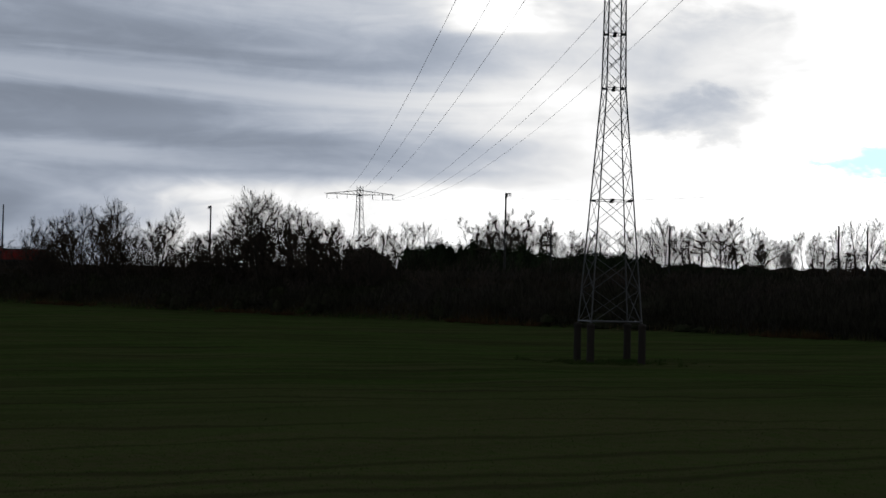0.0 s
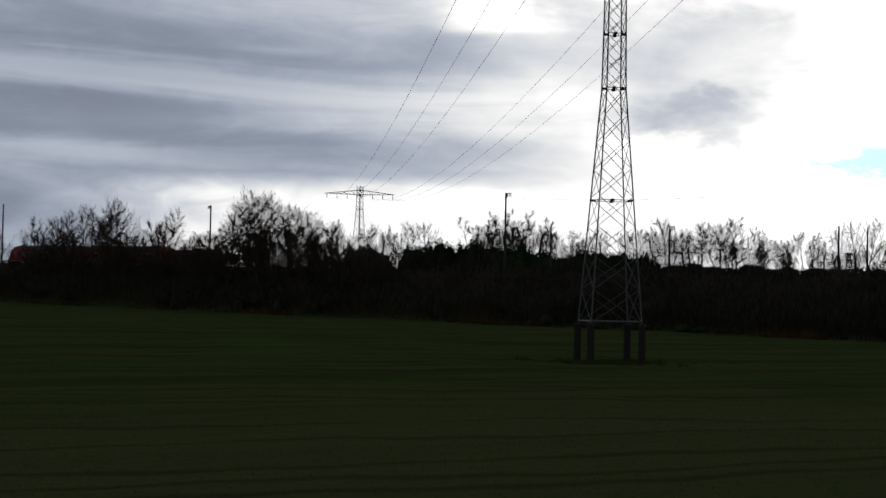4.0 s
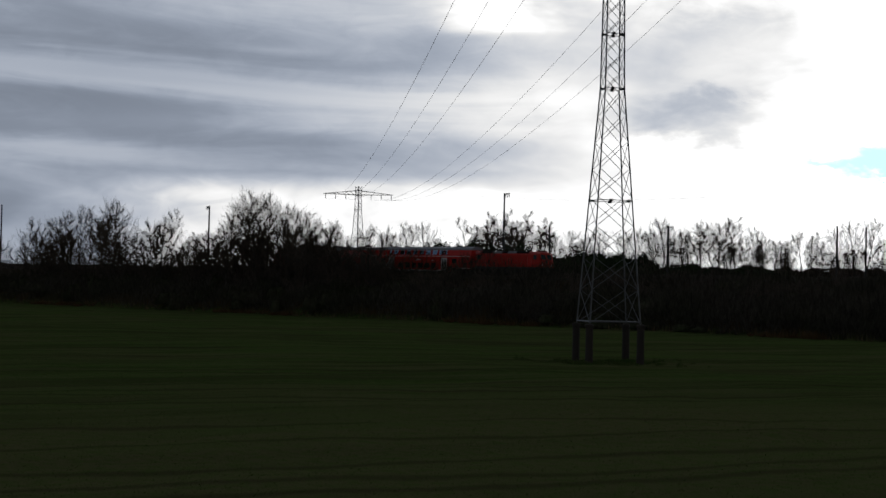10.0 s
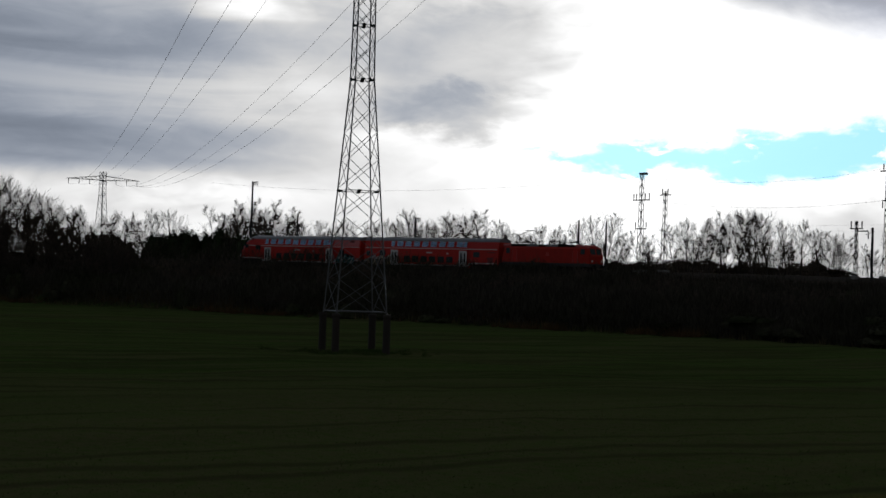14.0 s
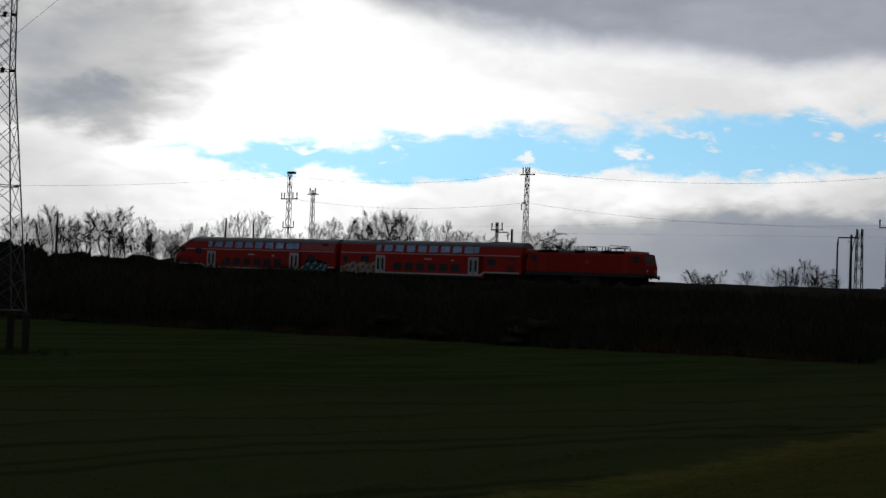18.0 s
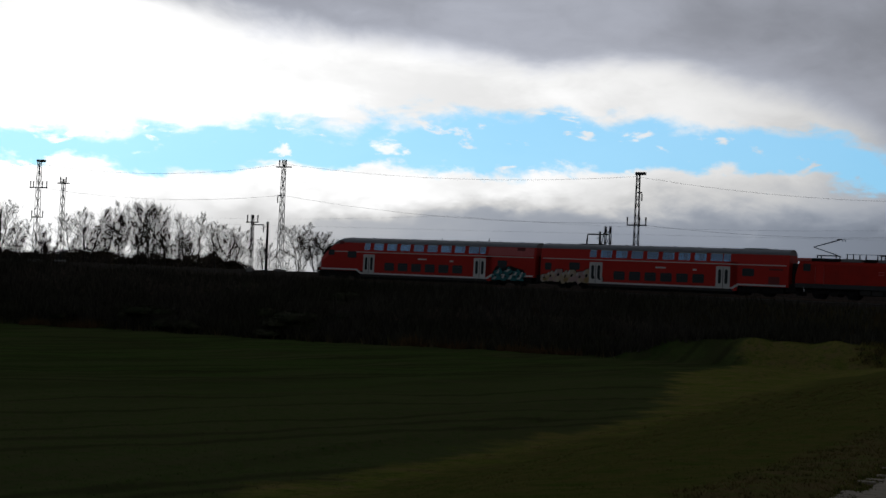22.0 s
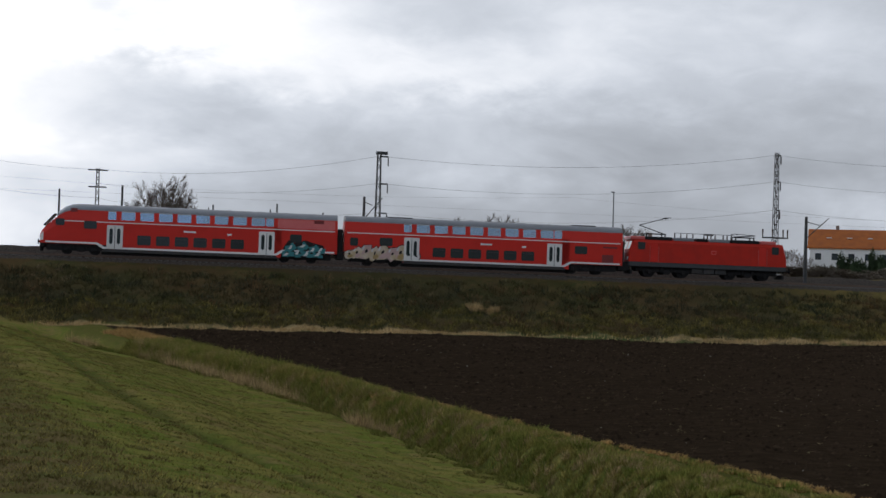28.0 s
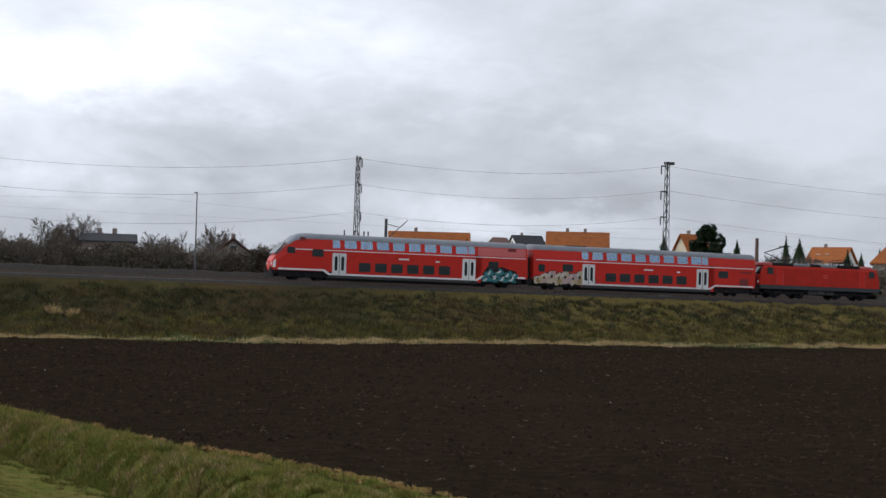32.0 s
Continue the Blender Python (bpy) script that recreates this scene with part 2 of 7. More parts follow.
PIER = material("dark_tarred_pier", (0.048, 0.042, 0.037), 0.9, spec=0.1, second=(0.064, 0.05, 0.04), scale=1.7, bump=0.3, bump_scale=14)
CONCRETE = material("weathered_concrete", (0.30, 0.295, 0.28), 0.9, second=(0.22, 0.21, 0.19), scale=2.2, bump=0.2, bump_scale=30, fleck=(0.38, 0.37, 0.35), fleck_scale=45)
PAVER = material("pale_concrete_block", (0.32, 0.27, 0.205), 0.92, spec=0.05, second=(0.22, 0.185, 0.14), scale=1.4, mixing=0.75, bump=0.35, bump_scale=55, fleck=(0.2, 0.175, 0.14), fleck_scale=22, island=0.16)
BARK = material("dark_bark", (0.085, 0.072, 0.06), 0.95, spec=0.1, second=(0.04, 0.04, 0.032), scale=1.8, bump=0.3, bump_scale=12)
TWIG = material("bare_twigs", (0.13, 0.10, 0.08), 0.95, spec=0.1, second=(0.09, 0.075, 0.058), scale=0.6, island=0.3)
BRAMBLE = material("dull_bramble", (0.05, 0.048, 0.03), 0.95, spec=0.03, second=(0.032, 0.042, 0.018), scale=0.5, mixing=0.9, island=0.5)
BRUSH = material("grey_brown_brush", (0.145, 0.115, 0.088), 0.95, spec=0.05, second=(0.095, 0.085, 0.058), scale=0.3, mixing=0.9, island=0.5)
EVERGREEN = material("dark_evergreen", (0.026, 0.04, 0.02), 0.9, spec=0.05, second=(0.035, 0.05, 0.02), scale=0.8, mixing=0.8, island=0.4)
FRINGE = material("rusty_dry_grass", (0.46, 0.28, 0.11), 0.95, spec=0.05, second=(0.26, 0.18, 0.06), scale=0.5, mixing=0.9, island=0.5)
STRAW = material("dry_straw_grass", (0.52, 0.36, 0.17), 0.95, spec=0.05, second=(0.34, 0.225, 0.1), scale=0.5, mixing=0.8, island=0.4)
REED = material("pale_dry_reed", (0.37, 0.265, 0.13), 0.95, spec=0.05, second=(0.2, 0.14, 0.065), scale=0.6, mixing=0.8, island=0.5)
BLADE = material("winter_grass", (0.115, 0.145, 0.024), 0.95, spec=0.05, second=(0.24, 0.2, 0.055), scale=1.6, mixing=1.0, island=0.45)
CLOD = material("dark_soil_clod", (0.037, 0.025, 0.016), 0.95, spec=0.0, second=(0.02, 0.014, 0.009), scale=0.8, mixing=0.95, bump=0.3, island=0.4)
STONE = material("pale_field_stone", (0.3, 0.28, 0.24), 0.9)
RAIL = material("rusty_rail", (0.10, 0.065, 0.045), 0.6, metal=0.5, second=(0.07, 0.05, 0.04), scale=2.0)
SLEEPER = material("grey_concrete_sleeper", (0.1, 0.095, 0.085), 0.9)
TILE = material("orange_clay_tiles", (0.36, 0.115, 0.035), 0.9, spec=0.05, second=(0.25, 0.085, 0.036), scale=0.9, mixing=0.8, bump=0.3, bump_scale=6)
TILE_DARK = material("grey_slate", (0.05, 0.05, 0.052), 0.85, spec=0.1, second=(0.075, 0.068, 0.06), scale=0.8)
TILE_BROWN = material("brown_clay_tiles", (0.13, 0.065, 0.045), 0.85, second=(0.1, 0.055, 0.04), scale=0.8, bump=0.3, bump_scale=6)
RENDER_WHITE = material("white_wall_plaster", (0.72, 0.71, 0.68), 0.9, second=(0.6, 0.59, 0.56), scale=0.5)
RENDER_CREAM = material("cream_wall_plaster", (0.62, 0.54, 0.38), 0.9, second=(0.52, 0.45, 0.32), scale=0.5)
BRICK_WALL = material("sooty_brick_wall", (0.24, 0.18, 0.15), 0.9, second=(0.17, 0.135, 0.115), scale=0.6, bump=0.2)
TEAL = material("teal_spray_paint", (0.01, 0.15, 0.16), 0.5, second=(0.02, 0.17, 0.17), scale=1.2)
SPRAY_WHITE = material("white_spray_paint", (0.55, 0.55, 0.52), 0.5, second=(0.4, 0.4, 0.38), scale=2.0)
SPRAY_CREAM = material("cream_spray_paint", (0.4, 0.3, 0.17), 0.5, second=(0.55, 0.45, 0.36), scale=1.5, mixing=0.9)
SPRAY_OCHRE = material("ochre_spray_paint", (0.30, 0.2, 0.07), 0.5)
SPRAY_PINK = material("dusty_pink_spray_paint", (0.45, 0.30, 0.27), 0.5)
LAMP_WHITE = material("white_lamp_glass", (0.8, 0.8, 0.78), 0.2)


def clear_glass():
    """Thin tinted window glass that one sees through."""
    mt = bpy.data.materials.new("pale_tinted_window_glass")
    mt.use_nodes = True
    nt = mt.node_tree
    nt.nodes.clear()
    out = nt.nodes.new("ShaderNodeOutputMaterial")
    thru = nt.nodes.new("ShaderNodeBsdfTransparent")
    thru.inputs[0].default_value = (0.5, 0.62, 0.7, 1)
    gloss = nt.nodes.new("ShaderNodeBsdfGlossy")
    gloss.inputs["Roughness"].default_value = 0.03
    fr = nt.nodes.new("ShaderNodeFresnel")
    fr.inputs[0].default_value = 1.5
    mx = nt.nodes.new("ShaderNodeMixShader")
    # raised mirror share, added so that the panes show more pale sky
    coat = nt.nodes.new("ShaderNodeMath")
    coat.operation, coat.use_clamp = "ADD", True
    coat.inputs[1].default_value = 0.22
    nt.links.new(fr.outputs[0], coat.inputs[0])
    gloss.inputs["Color"].default_value = (0.6, 0.76, 0.95, 1)
    nt.links.new(coat.outputs[0], mx.inputs[0])
    nt.links.new(thru.outputs[0], mx.inputs[1])
    nt.links.new(gloss.outputs[0], mx.inputs[2])
    nt.links.new(mx.outputs[0], out.inputs[0])
    return mt


CLEAR = clear_glass()
SEAT = material("blue_grey_seat_cloth", (0.1, 0.13, 0.17), 0.9)
BLIND = material("grey_window_blind", (0.16, 0.17, 0.18), 0.8)


def ground_material():
    mt = bpy.data.materials.new("fields_grass_and_soil")
    mt.use_nodes = True
    nt = mt.node_tree
    b = nt.nodes["Principled BSDF"]
    b.inputs["Roughness"].default_value = 0.95
    b.inputs["Specular IOR Level"].default_value = 0.0
    co = nt.nodes.new("ShaderNodeTexCoord")

    def attr(n):
        a = nt.nodes.new("ShaderNodeAttribute")
        a.attribute_name = n
        return a.outputs["Fac"]

    def noise_node(s, detail=5, stretch=None, rough=0.55):
        n = nt.nodes.new("ShaderNodeTexNoise")
        n.inputs["Scale"].default_value = s
        n.inputs["Detail"].default_value = detail
        n.inputs["Roughness"].default_value = rough
        src = co.outputs["Object"]
        if stretch:
            mp = nt.nodes.new("ShaderNodeMapping")
            mp.inputs["Rotation"].default_value = (0, 0, radians(stretch[0]))
            mp.inputs["Scale"].default_value = (stretch[1], stretch[2], 1)
            nt.links.new(src, mp.inputs[0])
            src = mp.outputs[0]
        nt.links.new(src, n.inputs["Vector"])
        return n.outputs[0]

    def m(op, a, c):
        n = nt.nodes.new("ShaderNodeMath")
        n.operation = op
        for i, v in enumerate((a, c)):
            if isinstance(v, (int, float)):
                n.inputs[i].default_value = v
            else:
                nt.links.new(v, n.inputs[i])
        return n.outputs[0]

    def step(v, lo, hi, top=1.0):
        n = nt.nodes.new("ShaderNodeMapRange")
        n.interpolation_type = "SMOOTHSTEP"
        nt.links.new(v, n.inputs[0])
        n.inputs[1].default_value, n.inputs[2].default_value, n.inputs[4].default_value = lo, hi, top
        return n.outputs[0]

    def mix(f, a, c):
        n = nt.nodes.new("ShaderNodeMix")
        n.data_type = "RGBA"
        nt.links.new(f, n.inputs[0])
        for i, v in ((6, a), (7, c)):
            if isinstance(v, tuple):
                n.inputs[i].default_value = (*v, 1)
            else:
                nt.links.new(v, n.inputs[i])
        return n.outputs[2]

    broad, mid, small, tiny = noise_node(0.05), noise_node(0.35), noise_node(2.2), noise_node(14.0, 4)
    # green winter crop with bare soil and drill rows
    rows = noise_node(0.7, 4, (0, 1.0, 0.05))
    crop = mix(step(small, 0.35, 0.7), (0.044, 0.082, 0.018), (0.066, 0.09, 0.026))
    crop = mix(step(rows, 0.42, 0.68, 0.45), crop, (0.085, 0.07, 0.038))
    crop = mix(step(broad, 0.42, 0.66, 0.4), crop, (0.08, 0.074, 0.034))
    crop = mix(step(noise_node(0.3, 5, (28, 1.0, 0.1)), 0.44, 0.62, 0.5), crop, (0.03, 0.034, 0.014))
    crop = mix(step(tiny, 0.5, 0.68, 0.5), crop, (0.03, 0.04, 0.012))
    # the headland by the dyke is thinner sown
    bare = step(m("ADD", attr("across"), m("ADD", m("MULTIPLY", m("SUBTRACT", broad, 0.5), 60.0), m("MULTIPLY", m("SUBTRACT", mid, 0.5), 30.0))), -78.0, -42.0, 0.65)
    crop = mix(bare, crop, mix(step(small, 0.4, 0.68), (0.088, 0.084, 0.038), (0.06, 0.082, 0.024)))
    lane = m("ADD", attr("across"), m("MULTIPLY", m("SUBTRACT", mid, 0.5), 0.5))
    for shift, gauge in ((0.0, 17.0), (1.9, 17.0), (7.5, 9.3), (4.6, 5.7)):
        wheel = m("PINGPONG", m("ADD", lane, shift), gauge)
        crop = mix(step(m("ADD", wheel, m("MULTIPLY", m("SUBTRACT", small, 0.5), 0.3)), 0.55, 0.1, 0.42), crop, (0.025, 0.021, 0.013))
    # meadow on the dyke
    lawn = mix(step(mid, 0.35, 0.65), (0.112, 0.13, 0.023), (0.19, 0.155, 0.045))
    lawn = mix(step(small, 0.45, 0.75), lawn, (0.062, 0.086, 0.016))
    lawn = mix(step(tiny, 0.45, 0.7, 0.8), lawn, (0.15, 0.16, 0.04))
    lawn = mix(step(noise_node(0.9, 4), 0.5, 0.64, 0.75), lawn, (0.185, 0.135, 0.055))
    lawn = mix(step(broad, 0.5, 0.7, 0.5), lawn, (0.15, 0.115, 0.042))
    lawn = mix(step(noise_node(5.0, 4), 0.52, 0.66, 0.55), lawn, (0.05, 0.075, 0.015))
    col = mix(step(m("ADD", attr("lawn"), m("ADD", m("MULTIPLY", m("SUBTRACT", mid, 0.5), 5.0), m("MULTIPLY", m("SUBTRACT", small, 0.5), 2.0))), -0.8, 0.8), crop, lawn)
    # browner grass by the ditch and left of the path, darkened there for shade
    dry = mix(step(small, 0.4, 0.7), (0.09, 0.08, 0.025), (0.055, 0.075, 0.015))
    col = mix(step(m("ADD", attr("dry"), m("MULTIPLY", m("SUBTRACT", mid, 0.5), 7.0)), -1.5, 1.5, 0.85), col, dry)
    # shade in the meadow's sunken wheel rut, put into the colour
    rut_shade = m("ADD", m("ABSOLUTE", attr("rut_shade"), 0.0), m("MULTIPLY", m("SUBTRACT", small, 0.5), 0.5))
    col = mix(step(rut_shade, 0.45, 0.1, 0.6), col, (0.04, 0.056, 0.014))
    # trodden brown verge along the wheel strips
    verge = mix(step(small, 0.4, 0.65), (0.115, 0.086, 0.038), (0.09, 0.094, 0.028))
    col = mix(step(m("ADD", attr("verge"), m("MULTIPLY", m("SUBTRACT", small, 0.5), 1.6)), 0.5, -0.5), col, verge)
    # ploughed soil
    furrow = noise_node(0.9, 5, (0, 0.08, 1.0))
    soil = mix(step(small, 0.35, 0.7), (0.02, 0.0138, 0.0085), (0.031, 0.0212, 0.0132))
    soil = mix(step(furrow, 0.45, 0.7, 0.3), soil, (0.016, 0.011, 0.007))
    soil = mix(step(tiny, 0.62, 0.74, 0.7), soil, (0.06, 0.042, 0.027))
    soil = mix(step(broad, 0.45, 0.68, 0.35), soil, (0.037, 0.025, 0.0165))
    col = mix(step(m("ADD", attr("soil"), m("MULTIPLY", m("SUBTRACT", small, 0.5), 1.2)), -0.12, 0.12), col, soil)
    # rough bank below the railway
    bank = mix(step(mid, 0.38, 0.62), (0.05, 0.044, 0.017), (0.085, 0.064, 0.026))
    bank = mix(step(small, 0.42, 0.68), bank, (0.042, 0.048, 0.018))
    bank = mix(step(noise_node(0.12, 4), 0.42, 0.58, 0.75), bank, (0.08, 0.05, 0.024))
    bank = mix(step(broad, 0.42, 0.6, 0.8), bank, (0.045, 0.04, 0.02))
    olive = mix(step(small, 0.4, 0.66), (0.19, 0.138, 0.045), (0.12, 0.098, 0.03))
    olive = mix(step(mid, 0.55, 0.68, 0.8), olive, (0.06, 0.042, 0.026))
    bank = mix(step(m("ADD", attr("across"), m("MULTIPLY", m("SUBTRACT", broad, 0.5), 70.0)), 28.0, 62.0, 0.85), bank, olive)
    col = mix(step(m("ADD", attr("bank"), m("MULTIPLY", m("SUBTRACT", mid, 0.5), 2.0)), 0.6, 1.6), col, bank)
    straw = mix(step(small, 0.4, 0.7), (0.32, 0.23, 0.115), (0.2, 0.145, 0.065))
    col = mix(step(m("ADD", attr("straw"), m("MULTIPLY", m("SUBTRACT", mid, 0.5), 1.4)), 0.7, -0.1, 1.0), col, straw)
    # ballast shoulder
    gravel = mix(step(noise_node(9.0, 3), 0.4, 0.65), (0.045, 0.038, 0.032), (0.085, 0.074, 0.063))
    col = mix(step(m("ADD", attr("ballast"), m("MULTIPLY", m("SUBTRACT", small, 0.5), 0.5)), -0.1, 0.15), col, gravel)
    nt.links.new(col, b.inputs["Base Color"])
    bp = nt.nodes.new("ShaderNodeBump")
    bp.inputs["Strength"].default_value = 0.8
    bp.inputs["Distance"].default_value = 0.12
    nt.links.new(m("ADD", m("MULTIPLY", small, 0.7), m("MULTIPLY", tiny, 0.5)), bp.inputs["Height"])
    nt.links.new(bp.outputs[0], b.inputs["Normal"])
    return mt


GROUND = ground_material()
# the meadow blade in darker tones, which stand for shade left of the path
DARK_DRY_BLADE = material("dark_dry_winter_grass", (0.08, 0.105, 0.018), 0.95, spec=0.05, second=(0.15, 0.12, 0.034), scale=0.6, mixing=1.0, island=0.4)
STRAW_GREEN = material("yellowed_grass", (0.24, 0.19, 0.055), 0.95, spec=0.05, second=(0.09, 0.105, 0.018), scale=0.4, mixing=0.9, island=0.45)
VERGE = material("trodden_brown_grass", (0.165, 0.12, 0.045), 0.95, spec=0.05, second=(0.09, 0.095, 0.028), scale=0.5, mixing=0.9, island=0.45)
RANK = material("rank_ditch_grass", (0.115, 0.145, 0.024), 0.95, spec=0.05, second=(0.3, 0.23, 0.07), scale=1.3, mixing=0.9, island=0.55)
SCRUB = material("dark_leafless_scrub", (0.068, 0.06, 0.048), 0.95, spec=0.05, second=(0.045, 0.045, 0.028), scale=0.08, mixing=0.9, island=0.6)
WEED = material("rough_weeds", (0.062, 0.062, 0.022), 0.95, spec=0.05, second=(0.085, 0.058, 0.03), scale=0.12, mixing=0.9, island=0.5)
BANK_GRASS = material("bank_grass", (0.185, 0.145, 0.042), 0.95, spec=0.05, second=(0.1, 0.09, 0.024), scale=0.15, mixing=0.9, island=0.5)
CROP = material("winter_crop_leaf", (0.046, 0.086, 0.019), 0.95, spec=0.05, second=(0.066, 0.084, 0.026), scale=0.2, mixing=0.9, island=0.35)
RUSSET = material("russet_dead_weeds", (0.11, 0.062, 0.03), 0.95, spec=0.05, second=(0.15, 0.10, 0.045), scale=0.15, mixing=0.9, island=0.5)
STALK = material("withered_stalks", (0.15, 0.11, 0.06), 0.95, spec=0.1, second=(0.085, 0.085, 0.035), scale=0.2, mixing=0.9, island=0.5)


# ---- mesh tools ----
class Build:
    """Collects vertices and faces of one part."""

    def __init__(self):
        self.v, self.f = [], []

    def add(self, verts, faces):
        n = len(self.v)
        self.v += [tuple(p) for p in verts]
        self.f += [tuple(i + n for i in q) for q in faces]
        return self

    def box(self, cx, cy, cz, sx, sy, sz, m=None, taper=1.0):
        """A box about (cx, cy, cz); the top may be narrower than the foot."""
        p = []
        for z, k in ((-0.5, 1.0), (0.5, taper)):
            for x, y in ((-0.5, -0.5), (0.5, -0.5), (0.5, 0.5), (-0.5, 0.5)):
                q = Vector((cx + x * sx * k, cy + y * sy * k, cz + z * sz))
                p.append(m @ q if m else q)
        return self.add(p, [(3, 2, 1, 0), (4, 5, 6, 7), (0, 1, 5, 4), (1, 2, 6, 5), (2, 3, 7, 6), (3, 0, 4, 7)])

    def block(self, cx, cy, cz, sx, sy, sz, b):
        """A box with bevelled long and upright edges."""
        hx, hy = sx / 2, sy / 2
        ring = [(-hx + b, -hy), (hx - b, -hy), (hx, -hy + b), (hx, hy - b), (hx - b, hy), (-hx + b, hy), (-hx, hy - b), (-hx, -hy + b)]
        k = 1 - b / max(min(hx, hy), 1e-6)
        rows = [(-sz / 2, k), (-sz / 2 + b, 1.0), (sz / 2 - b, 1.0), (sz / 2, k)]
        p = [(cx + x * s, cy + y * s, cz + z) for z, s in rows for x, y in ring]
        f = [tuple(range(7, -1, -1)), tuple(range(24, 32))]
        for r in range(3):
            for i in range(8):
                j = (i + 1) % 8
                f.append((r * 8 + i, r * 8 + j, r * 8 + 8 + j, r * 8 + 8 + i))
        return self.add(p, f)

    def rod(self, p, q, r1, r2=None, n=4, caps=True):
        """A tapered bar with n sides from p to q."""
        p, q = Vector(p), Vector(q)
        r2 = r1 if r2 is None else r2
        d = (q - p).normalized() if (q - p).length > 1e-9 else Vector((0, 0, 1))
        a = d.orthogonal().normalized()
        b = d.cross(a)
        ring = [a * math.cos(2 * math.pi * (i + 0.5) / n) + b * math.sin(2 * math.pi * (i + 0.5) / n) for i in range(n)]
        f = [(i, (i + 1) % n, n + (i + 1) % n, n + i) for i in range(n)]
        if caps:
            f += [tuple(range(n - 1, -1, -1)), tuple(range(n, 2 * n))]
        return self.add([p + o * r1 for o in ring] + [q + o * r2 for o in ring], f)

    def tube(self, pts, r, n=4):
        """One bent bar through all the points."""
        pts = [Vector(p) for p in pts]
        rings = []
        for i, p in enumerate(pts):
            d = (pts[min(i + 1, len(pts) - 1)] - pts[max(i - 1, 0)]).normalized()
            a = d.cross(Vector((0, 0, 1)) if abs(d.z) < 0.9 else Vector((1, 0, 0))).normalized()
            b = d.cross(a)
            rings.append([p + (a * math.cos(2 * math.pi * k / n) + b * math.sin(2 * math.pi * k / n)) * r for k in range(n)])
        return self.loft(rings)

    def loft(self, rings, close=True):
        """A skin over rings of equal length, with end caps."""
        n = len(rings[0])
        f = []
        for k in range(len(rings) - 1):
            for i in range(n if close else n - 1):
                j = (i + 1) % n
                f.append((k * n + i, k * n + j, (k + 1) * n + j, (k + 1) * n + i))
        if close:
            f += [tuple(range(n - 1, -1, -1)), tuple(range((len(rings) - 1) * n, len(rings) * n))]
        return self.add([p for r in rings for p in r], f)

    def slab(self, outline, y0, y1):
        """An outline in x, z given depth from y0 to y1."""
        n = len(outline)
        p = [(x, y0, z) for x, z in outline] + [(x, y1, z) for x, z in outline]
        return self.add(p, [tuple(range(n)), tuple(range(2 * n - 1, n - 1, -1))] + [(i, n + i, n + (i + 1) % n, (i + 1) % n) for i in range(n)])

    def mesh(self, name, mat, smooth=False):
        me = bpy.data.meshes.new(name)
        me.from_pydata(self.v, [], self.f)
        me.materials.append(mat)
        if smooth:
            me.polygons.foreach_set("use_smooth", [True] * len(me.polygons))
        me.update()
        return me


def part(name, bm, mat, parent=None, label="", smooth=False, at=None, kind=""):
    """Links what was built as one mesh object under its thing."""
    me = bm.mesh(name, mat, smooth) if isinstance(bm, Build) else bm
    ob = new(name, me)
    if parent:
        ob.parent = parent
    if at is not None:
        ob.matrix_basis = at
    return tagged(ob, label, kind=kind)


def thing(name, label, category, group="", at=None):
    ob = new(name)
    ob.empty_display_size = 0.3
    if at is not None:
        ob.matrix_basis = at
    return tagged(ob, label, category, group)


# ---- the plan: railway line, dyke path, ditch, fields ----
def rail_y(x):
    return 153.4 - 0.884 * (x / 100) ** 2 - 4.99 * (max(0.0, -80 - x) / 100) ** 2


def rail_z(x):
    return 5.75 - 0.0086 * max(-420.0, min(260.0, x))


def on_bearing(az, off):
    """The point in the direction az on a line that runs off metres behind the railway."""
    s, c = math.sin(radians(az)), math.cos(radians(az))
    k = 150.0
    for _ in range(80):
        k = 0.5 * k + 0.5 * (rail_y(s * k) + off) / max(c, 0.12)
    return s * k, c * k


PATH_Y = [-60, -20, 0, 15.4, 24, 57, 111, 140]
PATH_X = [4, 2.5, -0.2, -3.5, -4.95, -10.1, -21.0, -27.0]
PATH_Z = [2.6, 2.6, 2.55, 2.42, 2.24, 2.02, 2.2, 2.2]


def eased(ys, vs, y):
    """Values between stations, without kinks."""
    s = np.gradient(np.array(vs, float), np.array(ys, float))
    i = np.clip(np.searchsorted(ys, y) - 1, 0, len(ys) - 2)
    a, b, p, q = np.take(ys, i), np.take(ys, i + 1), np.take(vs, i), np.take(vs, i + 1)
    h = b - a
    t = (y - a) / h
    return p * (1 + 2 * t) * (1 - t) ** 2 + s[i] * h * t * (1 - t) ** 2 + q * t * t * (3 - 2 * t) + s[i + 1] * h * t * t * (t - 1)


STATIONS = np.arange(-60.0, 140.5, 0.5)
PATH_X, PATH_Z = eased(PATH_Y, PATH_X, STATIONS), eased(PATH_Y, PATH_Z, STATIONS)
PATH_Y = STATIONS


def np_rail_y(x):
    return 153.4 - 0.884 * (x / 100) ** 2 - 4.99 * (np.maximum(0.0, -80 - x) / 100) ** 2


def smooth01(v, lo, hi):
    t = np.clip((v - lo) / (hi - lo), 0, 1)
    return t * t * (3 - 2 * t)


def waves(x, y, s, seed):
    """A cheap uneven relief."""
    r = np.random.RandomState(seed)
    out = 0
    for k in range(6):
        a, ph = r.uniform(0, 6.28, 2)
        f = s * 1.7 ** k * r.uniform(0.8, 1.2)
        out = out + np.sin((x * np.cos(a) + y * np.sin(a)) * f + ph) / 1.6 ** k
    return out


